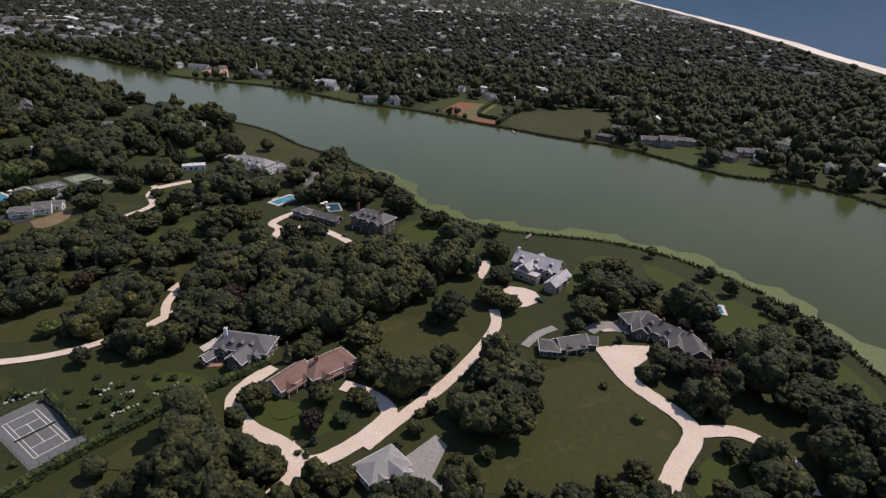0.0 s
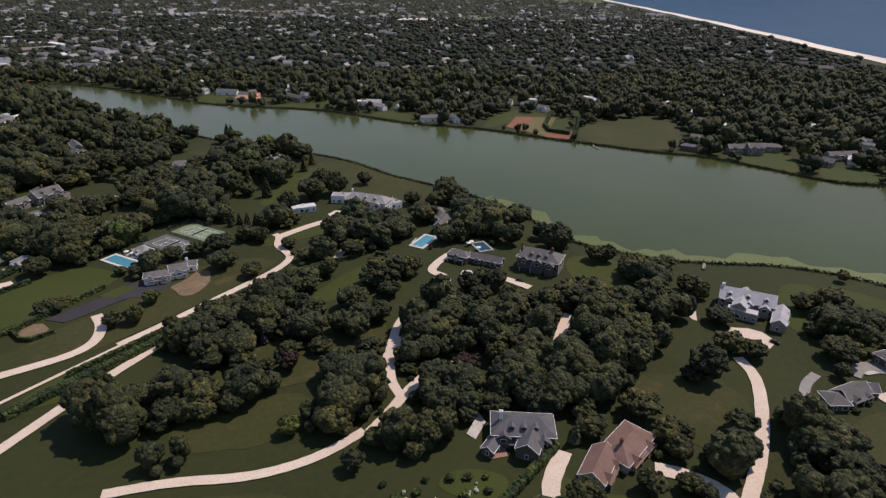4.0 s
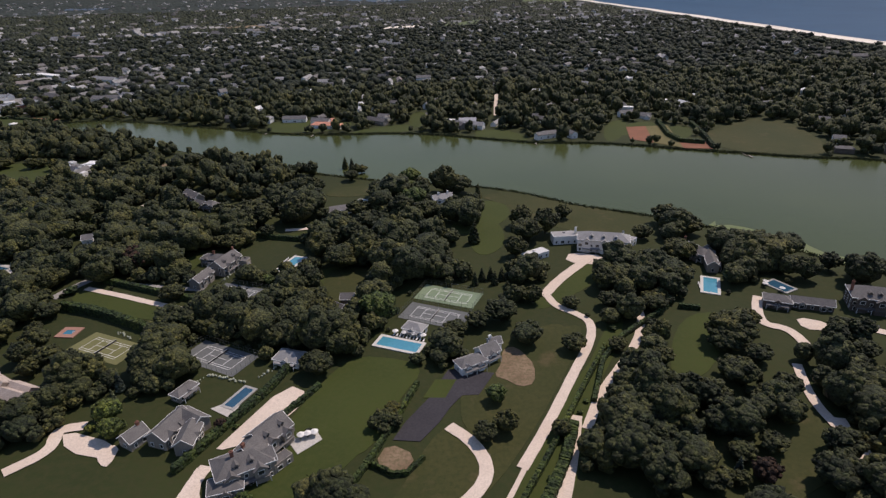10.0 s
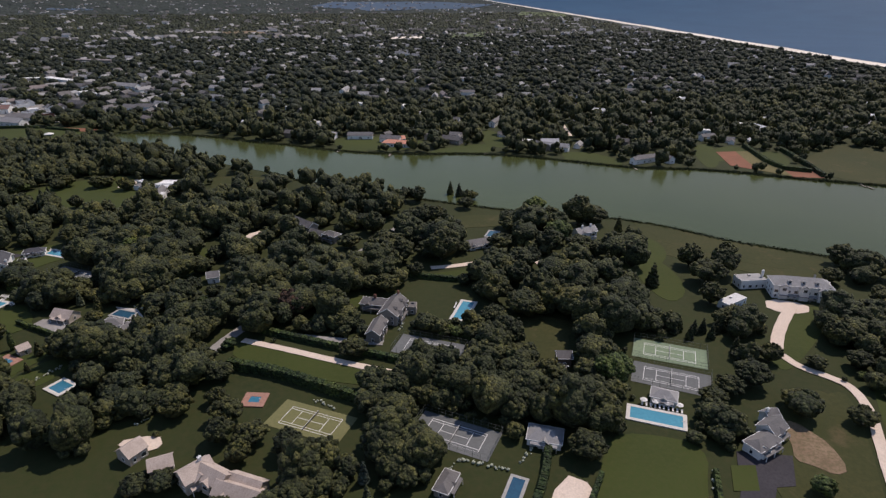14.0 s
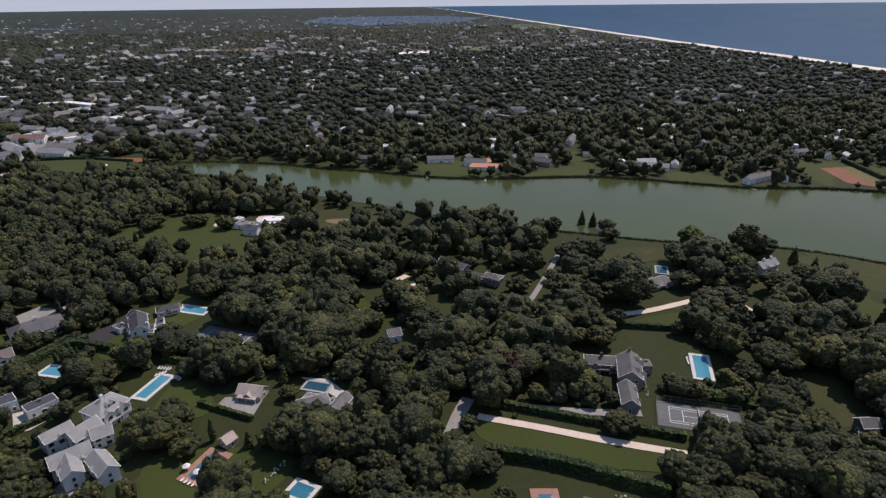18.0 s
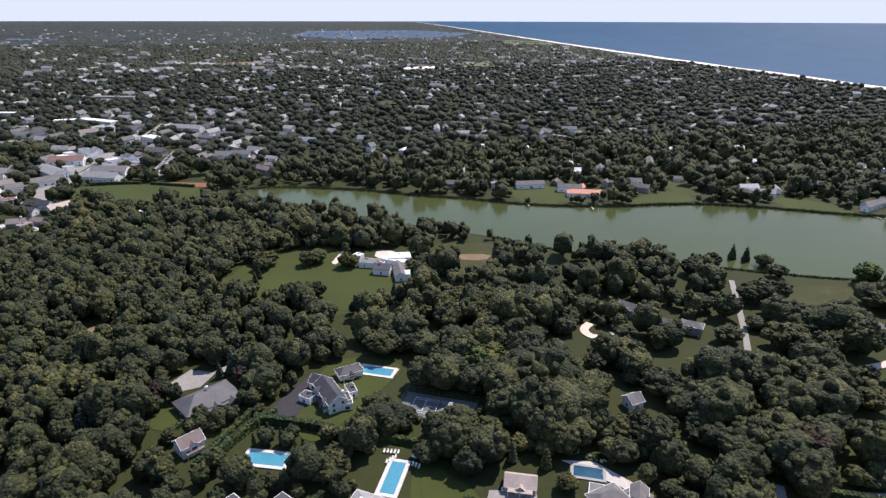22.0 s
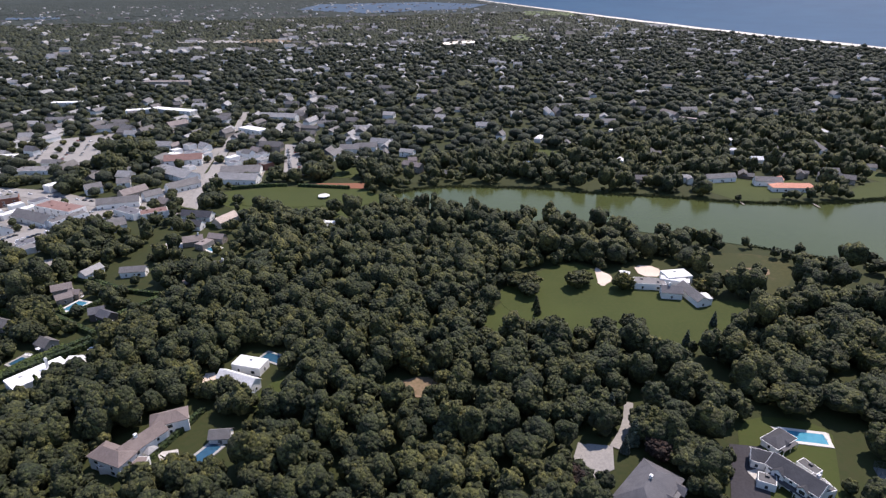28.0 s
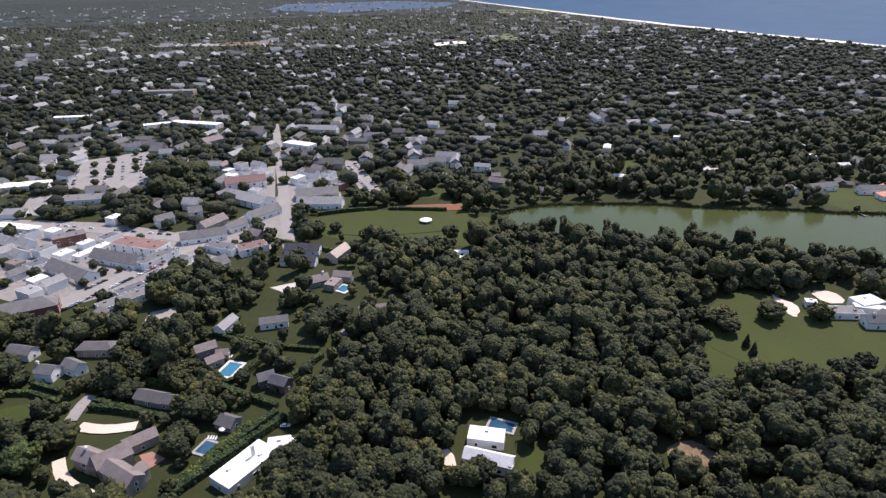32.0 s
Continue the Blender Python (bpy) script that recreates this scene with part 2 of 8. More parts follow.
def chaikin(pts, rounds=2, closed=True):
    p = np.array(pts, float)
    for _ in range(rounds):
        a, b = (p, np.roll(p, -1, 0)) if closed else (p[:-1], p[1:])
        q = np.empty((2 * len(a), 2))
        q[0::2], q[1::2] = 0.75 * a + 0.25 * b, 0.25 * a + 0.75 * b
        p = q if closed else np.vstack([p[:1], q, p[-1:]])
    return p


# a plan of what is kept clear of woodland, two metres a cell
CX0, CY0, CELL, CW, CH = -2700.0, 20.0, 2.0, 2100, 1215
clear = np.zeros((CH, CW), bool)
built = np.zeros((CH, CW), bool)


def inside(poly, px, py):
    res = np.zeros(px.shape, bool)
    n = len(poly)
    for i in range(n):
        (x1, y1), (x2, y2) = poly[i], poly[i - 1]
        res ^= ((y1 > py) != (y2 > py)) & (px < (x2 - x1) * (py - y1) / (y2 - y1 + 1e-12) + x1)
    return res


def mark(poly, grow=0.0, solid=False):
    p = np.array(poly, float)
    i0, i1 = int((p[:, 0].min() - grow - CX0) / CELL) - 1, int((p[:, 0].max() + grow - CX0) / CELL) + 2
    j0, j1 = int((p[:, 1].min() - grow - CY0) / CELL) - 1, int((p[:, 1].max() + grow - CY0) / CELL) + 2
    i0, j0, i1, j1 = max(i0, 0), max(j0, 0), min(i1, CW), min(j1, CH)
    if i0 >= i1 or j0 >= j1:
        return
    gx, gy = np.meshgrid(CX0 + CELL * (np.arange(i0, i1) + 0.5), CY0 + CELL * (np.arange(j0, j1) + 0.5))
    hit = inside(p, gx, gy)
    if grow > 0:
        for k in range(len(p)):
            a, b = p[k - 1], p[k]
            ab = b - a
            u = np.clip(((gx - a[0]) * ab[0] + (gy - a[1]) * ab[1]) / (ab @ ab + 1e-9), 0, 1)
            hit |= np.hypot(gx - a[0] - u * ab[0], gy - a[1] - u * ab[1]) < grow
    clear[j0:j1, i0:i1] |= hit
    if solid:
        built[j0:j1, i0:i1] |= hit


def is_built(x, y):
    i, j = int((x - CX0) / CELL), int((y - CY0) / CELL)
    return not (0 <= i < CW and 0 <= j < CH) or bool(built[j, i])


def is_clear(x, y):
    i, j = ((np.asarray(x) - CX0) / CELL).astype(int), ((np.asarray(y) - CY0) / CELL).astype(int)
    ok = (i >= 0) & (j >= 0) & (i < CW) & (j < CH)
    return ok & clear[np.clip(j, 0, CH - 1), np.clip(i, 0, CW - 1)]


def sheet(name, poly, z, material, kind="structure", drop=0.12):
    """A flat piece of ground with a thin edge."""
    poly = [(float(a), float(b)) for a, b in poly]
    n = len(poly)
    vs, _, fs, _, _, _ = delaunay_2d_cdt([Vector(p) for p in poly], [], [list(range(n))], 1, 0.001)
    bm = bmesh.new()
    top = [bm.verts.new((v[0], v[1], z)) for v in vs]
    for f in fs:
        a, b, c = (vs[k] for k in f[:3])
        turn = (b[0] - a[0]) * (c[1] - a[1]) - (b[1] - a[1]) * (c[0] - a[0])
        bm.faces.new([top[k] for k in (f if turn > 0 else f[::-1])])
    rim = [e for e in bm.edges if len(e.link_faces) == 1]
    made = bmesh.ops.extrude_edge_only(bm, edges=rim)["geom"]
    for v in made:
        if isinstance(v, bmesh.types.BMVert):
            v.co.z -= drop
    return tagged(part(name, bm, material), kind=kind)


levels = {"z": 0.05}


def lift():
    levels["z"] += 0.002
    return levels["z"]


def lawn(shade, pts):
    p = chaikin(pts, 2)
    mark(p)
    ob = sheet("lawn", p, lift(), GROUND_MATS[shade])
    return tagged(ob, {"green": "mown green lawn between trees", "dry": "sun-dried yellowish lawn with bare patches"}[shade], "lawn")


def yard(kind, pts):
    p = np.array(pts, float) if kind in ("tar", "clay", "dry_field", "asphalt", "paving", "terrace", "brickwork", "green") else chaikin(pts, 1)
    mark(p, 1.0, kind != "paving")
    name, label = {"gravel": ("forecourt", "pale gravel forecourt"), "asphalt": ("car_park", "grey asphalt yard"), "tar": ("forecourt", "fresh black asphalt forecourt"),
                   "terrace": ("terrace", "pale stone terrace beside a house"), "brickwork": ("terrace", "red brick terrace beside a house"), "green": ("lawn", "small square of mown lawn"), "dry_field": ("field", "pale stubble field between clay courts"), "dirt": ("bare_ground", "patch of bare brown earth"), "paving": ("pavement", "worn grey paving between the shops"), "clay": ("field", "bare red clay field by the lake")}[kind]
    return tagged(sheet(name, p, lift() + 0.06, GROUND_MATS[kind]), label, "ground")


def lane(kind, width, pts):
    p = chaikin(pts, 3, False)
    t = np.gradient(p, axis=0)
    n = np.stack([-t[:, 1], t[:, 0]], 1) / np.hypot(*t.T)[:, None]
    wob = 1 + 0.03 * np.sin(np.arange(len(p)) * 1.7)
    a, b = p + n * (width / 2 * wob)[:, None], p - n * (width / 2 * wob)[:, None]
    z = lift() + 0.10
    bm = bmesh.new()
    rows = [[bm.verts.new((*q, h)) for q, h in ((u, z - 0.12), (u, z), (v, z), (v, z - 0.12))] for u, v in zip(a, b)]
    for r0, r1 in zip(rows[:-1], rows[1:]):
        for k in range(3):
            bm.faces.new((r0[k], r0[k + 1], r1[k + 1], r1[k]))
    bmesh.ops.recalc_face_normals(bm, faces=bm.faces[:])
    for f in bm.faces:
        if abs(f.normal.z) > 0.9 and f.normal.z < 0:
            f.normal_flip()
    for a, b in zip(p[:-1], p[1:]):
        mark([a, b, b + 0.1], width / 2 + 0.8, True)
    name, label = {"gravel": ("driveway", "pale gravel driveway with worn edges"), "asphalt": ("road", "grey asphalt road")}[kind]
    return tagged(part(name, bm, GROUND_MATS[kind]), label, "road", kind="structure")


# ---- ground, sea, lake ----
def ground_sheet():
    inward = np.concatenate([np.arange(20, 1940, 20), [1942, 1946, 1948]])
    rings = np.concatenate([[0.05], np.arange(60, 2401, 60), 2400 + 1950 * inward / (1950 - inward)])
    ang = np.linspace(0, 2 * math.pi, 120, endpoint=False)
    R, A = np.meshgrid(rings, ang, indexing="ij")
    X, Y = HUB[0] + R * np.sin(A), HUB[1] + R * np.cos(A)
    x, y, z = far_place(X, Y)
    nr, na = R.shape
    idx = np.arange(nr * na).reshape(nr, na)
    a, b, c, d = idx[:-1], np.roll(idx, -1, 1)[:-1], np.roll(idx, -1, 1)[1:], idx[1:]
    tris = np.concatenate([np.stack([a, c, b], -1).reshape(-1, 3), np.stack([a, d, c], -1).reshape(-1, 3)])
    ob = array_mesh("ground", np.stack([x, y, z], -1).reshape(-1, 3), tris, M_GROUND, True)
    # rings past 2350 m take the haze-tinted colour
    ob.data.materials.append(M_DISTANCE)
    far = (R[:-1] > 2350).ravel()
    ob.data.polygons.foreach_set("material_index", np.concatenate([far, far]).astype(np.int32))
    return tagged(ob, "dark green wooded ground reaching the horizon", "ground", kind="structure")


ground_sheet()


def coast_x(y):
    """The sea's edge in the flat plan."""
    return 700 + 0.2 * y


def coast_strip(name, lo, hi, lift_z, material):
    """A strip along the shore, from lo to hi metres seaward of the water's edge, in the flat plan."""
    ys = np.concatenate([np.arange(-3000, 1800, 100), 1800 * np.geomspace(1, 60, 150)])
    us = np.linspace(0, 1, 60) ** 3.0
    Y, U = np.meshgrid(ys, us, indexing="ij")
    X = coast_x(Y) + lo + (hi - lo) * U + 6 * np.sin(Y / 90.0) * (U < 0.5)
    x, y, z = far_place(X, Y)
    ny, nu = Y.shape
    idx = np.arange(ny * nu).reshape(ny, nu)
    a, b, c, d = idx[:-1, :-1], idx[:-1, 1:], idx[1:, 1:], idx[1:, :-1]
    tris = np.concatenate([np.stack([a, b, c], -1).reshape(-1, 3), np.stack([a, c, d], -1).reshape(-1, 3)])
    return array_mesh(name, np.stack([x, y, z + lift_z], -1).reshape(-1, 3), tris, material, True)


tagged(coast_strip("sea", -8, 200000, 0.9, M_SEA), "blue open sea under a clear sky", "sea", kind="structure")
tagged(coast_strip("beach", -58, 8, 0.7, M_SAND), "long pale sand beach along the sea", "beach", kind="structure")

near_shore = [(215, 100), (205, 160), (192, 194), (190, 225), (185, 250), (174, 275), (157, 299), (132, 321), (101, 334), (64, 338), (41, 343), (14, 357), (-8, 374),
              (-22, 408), (-52, 455), (-82, 485), (-119, 512), (-150, 552), (-185, 580), (-245, 605), (-280, 628), (-330, 662), (-375, 690), (-405, 718), (-438, 758), (-484, 800),
              (-540, 850), (-606, 882), (-640, 915), (-652, 945)]
far_shore = [(-640, 968), (-610, 972), (-576, 963), (-508, 928), (-462, 890), (-420, 868), (-372, 828), (-302, 799), (-244, 790), (-202, 776), (-149, 741), (-94, 699), (-19, 677),
             (45, 628), (91, 602), (131, 575), (172, 562), (213, 517), (247, 476), (296, 468), (329, 440), (344, 412), (360, 330), (360, 180), (300, 100)]
LAKE = chaikin(near_shore + far_shore, 2)
mark(LAKE, 1.0)
tagged(sheet("lake", LAKE, 0.30, M_LAKE), "calm green lake between wooded shores", "lake", kind="structure")


def along(pts, inner, outer):
    """Both edges of a strip between two offsets from a line."""
    p = chaikin(pts, 2, False)
    t = np.gradient(p, axis=0)
    n = np.stack([-t[:, 1], t[:, 0]], 1) / np.hypot(*t.T)[:, None]
    w = 0.75 + 0.25 * np.sin(np.arange(len(p)) * 0.9) + 0.2 * np.sin(np.arange(len(p)) * 2.3)
    return np.vstack([p + n * inner, (p + n * (inner + (outer - inner) * w)[:, None])[::-1]])


algae_edge = along(near_shore[1:15], 0.0, -16.0)
half = len(algae_edge) // 2
bm = bmesh.new()
rows = [(bm.verts.new((*a, 0.34)), bm.verts.new((*b, 0.34))) for a, b in zip(algae_edge[:half], algae_edge[:half - 1:-1])]
for (a, b), (c, d) in zip(rows[:-1], rows[1:]):
    bm.faces.new((a, c, d, b))
bmesh.ops.recalc_face_normals(bm, faces=bm.faces[:])
for f in bm.faces:
    if f.normal.z < 0:
        f.normal_flip()
tagged(part("algae", bm, M_ALGAE), "bright green algae floating along the shore", "algae", kind="structure")
shore_rng = np.random.default_rng(5)


def reed_bed(label, pts, depth, h):
    """Reeds along a shore: very many narrow blades in clumps."""
    p = chaikin(pts, 2, False)
    seg = np.hypot(*np.diff(p, axis=0).T)
    total = seg.sum()
    m = int(total * depth * 2.4)
    s = shore_rng.uniform(0, total, m)
    cum = np.concatenate([[0], np.cumsum(seg)])
    x, y = np.interp(s, cum, p[:, 0]), np.interp(s, cum, p[:, 1])
    k = np.clip(np.searchsorted(cum, s) - 1, 0, len(seg) - 1)
    d = np.diff(p, axis=0)[k] / seg[k, None]
    off = shore_rng.normal(0, depth / 2.6, m)
    x, y = x - d[:, 1] * off, y + d[:, 0] * off
    hh = h * shore_rng.uniform(0.6, 1.2, m)
    a = shore_rng.uniform(0, 6.283, (m, 3))
    r = shore_rng.uniform(0.35, 0.8, (m, 3))
    v = np.stack([np.stack([x[:, None] + np.cos(a) * r, y[:, None] + np.sin(a) * r, np.full((m, 3), 0.1)], -1).reshape(m, 9),
                  np.stack([x + shore_rng.normal(0, 0.3, m), y + shore_rng.normal(0, 0.3, m), hh], -1).repeat(1, 0)[:, [0, 1, 2, 0, 1, 2, 0, 1, 2]]], 0)
    base, tip = v[0].reshape(m, 3, 3), v[1].reshape(m, 3, 3)[:, :1]
    verts = np.concatenate([base, tip], 1).reshape(-1, 3)
    f = np.array([[0, 1, 3], [1, 2, 3], [2, 0, 3]])
    ob = array_mesh("reeds", verts, (f[None] + 4 * np.arange(m)[:, None, None]).reshape(-1, 3), M_REED)
    tagged(ob, label, "reeds", kind="stuff")


reed_bed("low dark reeds along the near shore", near_shore[1:25], 3.0, 1.4)
reed_bed("dense green reeds along the far shore", far_shore[:22], 6.0, 1.9)
for a, b in zip(near_shore[2:20], near_shore[3:21]):
    mark([a, b, (b[0] + 0.1, b[1])], 9.0)
for a, b in zip(far_shore[1:21], far_shore[2:22]):
    mark([a, b, (b[0] + 0.1, b[1])], 7.0)
lawn("green", [(-574, 526), (-558, 517), (-563, 485), (-577, 477), (-583, 486)])
lawn("green", [(-578, 464), (-546, 466), (-541, 449), (-549, 440), (-581, 448)])
lawn("green", [(-539, 456), (-524, 462), (-520, 449), (-531, 436), (-543, 439)])
lawn("green", [(-491, 580), (-470, 585), (-479, 537), (-493, 535)])
lawn("green", [(-328, 883), (-265, 862), (-289, 822), (-327, 824), (-350, 837)])
lawn("green", [(-460, 1059), (-430, 1063), (-424, 1004), (-458, 1003)])
lawn("green", [(-784, 1038), (-722, 1019), (-659, 995), (-662, 960), (-680, 924), (-736, 937), (-781, 974)])
lawn("green", [(-675, 593), (-667, 598), (-658, 585), (-662, 576), (-668, 575)])
lawn("green", [(-597, 759), (-577, 747), (-527, 706), (-499, 690), (-512, 675), (-537, 674), (-569, 662), (-587, 663), (-593, 672), (-594, 692), (-606, 704), (-626, 707), (-661, 707), (-665, 722), (-630, 754)])
lawn("dry", [(-490, 762), (-447, 748), (-428, 723), (-470, 694), (-483, 707), (-495, 738)])
lawn("green", [(-193, 897), (-174, 899), (-177, 834), (-188, 803), (-210, 819)])
lawn("green", [(-141, 775), (-109, 772), (-87, 732), (-102, 703), (-141, 735)])
lawn("green", [(15, 766), (53, 781), (0, 689), (-24, 682)])
lawn("green", [(69, 728), (100, 727), (73, 675), (40, 672)])
lawn("green", [(-377, 895), (-327, 893), (-333, 826), (-368, 818)])
lawn("green", [(-274, 816), (-196, 836), (-207, 786), (-277, 788)])
lawn("green", [(-131, 770), (-96, 764), (-106, 730), (-155, 730)])
lawn("green", [(57, 767), (75, 743), (20, 701), (-22, 709)])
lawn("green", [(-338, 893), (-309, 890), (-334, 847), (-374, 859)])
lawn("green", [(-842, 1021), (-812, 1047), (-810, 1039), (-822, 1006), (-839, 1009)])
lawn("green", [(-681, 1072), (-651, 1072), (-656, 1031), (-687, 1037)])
lawn("green", [(-798, 1015), (-733, 995), (-687, 963), (-654, 949), (-663, 923), (-700, 918), (-778, 971)])
lawn("dry", [(-171, 560), (-131, 517), (-85, 486), (-84, 459), (-118, 444), (-154, 482), (-187, 511)])
lawn("green", [(-191, 546), (-170, 535), (-176, 501), (-209, 481), (-230, 486)])
lawn("green", [(-197, 391), (-158, 417), (-142, 424), (-124, 423), (-153, 400), (-181, 382), (-201, 372)])
lawn("green", [(-165, 362), (-159, 356), (-196, 307), (-205, 309)])
lawn("green", [(-19, 344), (29, 333), (31, 313), (9, 293), (-11, 278), (-13, 305)])
lawn("green", [(90, 314), (116, 307), (84, 271), (66, 260)])
lawn("dry", [(-202, 219), (-154, 238), (-149, 214), (-171, 203), (-197, 201)])
lawn("dry", [(-203, 176), (-167, 184), (-149, 180), (-156, 167), (-190, 155)])
lawn("green", [(-103, 187), (-92, 189), (-79, 183), (-89, 172), (-106, 180)])
lawn("dry", [(-18, 224), (10, 243), (19, 228), (10, 202), (-3, 183), (-17, 202)])
lawn("green", [(-67, 188), (-55, 175), (-35, 172), (-27, 160), (-45, 152), (-52, 155), (-65, 172)])
lawn("dry", [(45, 197), (73, 210), (81, 190), (95, 168), (85, 148), (73, 135), (7, 133), (11, 154), (24, 157), (38, 166), (43, 185)])
lawn("dry", [(-23, 232), (-9, 238), (22, 226), (18, 205), (5, 186), (-18, 203)])
lawn("dry", [(-194, 221), (-178, 230), (-161, 225), (-158, 207), (-179, 200)])
lawn("dry", [(-109, 125), (-90, 147), (-84, 140), (-85, 127)])
lawn("green", [(122, 309), (156, 266), (173, 240), (183, 208), (182, 182), (173, 168), (170, 196), (150, 234), (127, 211), (130, 238), (118, 288)])
lawn("green", [(98, 156), (113, 148), (99, 135), (84, 135)])
lawn("dry", [(66, 648), (138, 714), (207, 749), (160, 579), (92, 609)])
lawn("green", [(191, 571), (272, 576), (227, 493), (213, 510)])
lawn("green", [(265, 533), (307, 507), (285, 476), (235, 476)])
lawn("dry", [(-194, 559), (-150, 554), (-98, 487), (-117, 461), (-159, 514)])
lawn("green", [(-21, 349), (3, 355), (23, 329), (-6, 303), (-19, 310)])
lawn("green", [(-357, 267), (-330, 295), (-299, 358), (-271, 342), (-281, 308), (-303, 284), (-328, 261), (-348, 248)])
lawn("dry", [(-252, 291), (-227, 337), (-190, 359), (-182, 351), (-246, 269), (-269, 256), (-295, 235), (-319, 237), (-287, 265), (-265, 301)])
lawn("green", [(-272, 231), (-248, 228), (-220, 268), (-181, 334), (-198, 322)])
lawn("green", [(-134, 353), (-106, 352), (-144, 305), (-168, 304)])
lawn("dry", [(-170, 285), (-138, 287), (-119, 284), (-128, 248), (-165, 237), (-195, 220), (-215, 223), (-204, 243), (-182, 258)])
lawn("green", [(-210, 503), (-185, 504), (-192, 455), (-218, 441)])
lawn("dry", [(-175, 573), (-136, 548), (-91, 490), (-123, 478), (-163, 518)])
lawn("green", [(-316, 452), (-284, 450), (-285, 412), (-305, 416)])
lawn("green", [(-335, 293), (-302, 352), (-285, 352), (-263, 339), (-280, 317), (-295, 285)])
lawn("dry", [(-246, 339), (-225, 351), (-192, 363), (-193, 344), (-229, 292), (-239, 280), (-257, 293), (-255, 311)])
lawn("green", [(-449, 463), (-375, 416), (-382, 407), (-447, 434)])
lawn("dry", [(-309, 452), (-277, 445), (-289, 408), (-309, 407)])
lawn("green", [(-610, 749), (-553, 740), (-513, 692), (-581, 688)])
lawn("green", [(-644, 749), (-619, 769), (-563, 783), (-563, 740), (-555, 719), (-521, 698), (-528, 676), (-566, 660), (-591, 675), (-612, 697), (-625, 694)])
lawn("dry", [(-501, 761), (-440, 729), (-455, 702), (-491, 687), (-488, 724)])
lawn("dry", [(-297, 611), (-246, 596), (-268, 577), (-311, 584)])
lawn("green", [(-338, 512), (-294, 513), (-313, 495), (-342, 503)])
lawn("green", [(-405, 482), (-376, 495), (-388, 463), (-418, 463)])
lawn("dry", [(-301, 451), (-267, 435), (-297, 417), (-311, 435)])
lawn("green", [(-443, 455), (-372, 412), (-380, 403), (-408, 415), (-448, 436)])
lawn("green", [(-580, 466), (-566, 474), (-545, 465), (-529, 468), (-547, 446), (-556, 435), (-572, 438)])
lawn("green", [(-488, 576), (-474, 583), (-478, 549), (-490, 555)])
lawn("green", [(-673, 596), (-660, 588), (-666, 577), (-676, 582)])
lawn("green", [(-591, 619), (-553, 598), (-570, 581), (-592, 561), (-609, 547), (-618, 567)])
lawn("green", [(-481, 577), (-461, 569), (-477, 555), (-491, 561)])
lawn("green", [(-786, 1043), (-649, 977), (-656, 945), (-693, 951), (-799, 1011)])
lawn("green", [(-988, 851), (-959, 846), (-966, 824), (-984, 827)])
lawn("green", [(-789, 699), (-770, 719), (-761, 714), (-780, 695)])
lawn("green", [(-575, 494), (-572, 524), (-553, 507), (-555, 488)])
lawn("green", [(-392, 491), (-369, 489), (-400, 461), (-422, 462)])
lawn("green", [(-483, 513), (-453, 505), (-464, 494), (-489, 504)])
lawn("dry", [(79, 681), (153, 723), (220, 726), (171, 593), (132, 585), (78, 604)])
yard("asphalt", [(-657, 624), (-648, 619), (-655, 608), (-665, 607), (-674, 612)])
yard("paving", [(-1016, 995), (-970, 946), (-935, 956), (-899, 975), (-879, 984), (-826, 982), (-808, 1007), (-798, 1070), (-801, 1106), (-856, 1048), (-895, 1052), (-940, 1098), (-987, 1128), (-1049, 1167)])
yard("paving", [(-799, 1076), (-750, 1066), (-730, 1159), (-777, 1185)])
yard("paving", [(-852, 1107), (-806, 1096), (-784, 1213), (-836, 1230)])
yard("asphalt", [(-919, 905), (-914, 918), (-898, 918), (-902, 901), (-912, 891)])
yard("asphalt", [(-1020, 1164), (-1017, 1215), (-991, 1210), (-988, 1139)])
yard("clay", [(-710, 1029), (-655, 1007), (-663, 992), (-715, 1016)])
yard("gravel", [(38, 270), (54, 267), (57, 256), (46, 247), (40, 252)])
yard("gravel", [(26, 295), (35, 300), (33, 287), (27, 272)])
yard("asphalt", [(-9, 144), (5, 159), (9, 154), (4, 140), (10, 134), (0, 136)])
yard("gravel", [(-157, 438), (-138, 426), (-147, 416), (-166, 425)])
yard("tar", [(-255, 334), (-236, 327), (-246, 314), (-253, 315), (-259, 309), (-265, 301), (-274, 292), (-284, 295), (-278, 304), (-267, 316)])
yard("green", [(-262, 328), (-253, 326), (-260, 315), (-269, 317)])
yard("dirt", [(-292, 284), (-286, 294), (-276, 285), (-283, 277)])
yard("gravel", [(-325, 339), (-315, 330), (-323, 317), (-337, 305), (-350, 303), (-346, 309)])
yard("gravel", [(-411, 329), (-386, 315), (-387, 307), (-405, 315)])
yard("tar", [(-603, 603), (-592, 597), (-614, 571), (-630, 574)])
yard("asphalt", [(-712, 1199), (-698, 1191), (-710, 1058), (-729, 1067)])
yard("asphalt", [(-993, 1231), (-980, 1340), (-907, 1354), (-912, 1175)])
yard("gravel", [(-572, 743), (-558, 770), (-559, 754), (-568, 740)])
yard("gravel", [(-534, 760), (-520, 752), (-527, 738), (-540, 744)])
yard("gravel", [(-79, 339), (-67, 330), (-73, 324), (-83, 328)])
yard("dirt", [(-228, 343), (-223, 345), (-220, 342), (-219, 338), (-217, 329), (-221, 316), (-228, 315), (-232, 321), (-237, 325), (-231, 333)])
yard("dirt", [(-720, 692), (-704, 693), (-699, 683), (-703, 676), (-716, 678)])
yard("clay", [(29, 739), (51, 736), (24, 667), (8, 687)])
yard("clay", [(52, 670), (81, 663), (66, 630), (40, 639)])
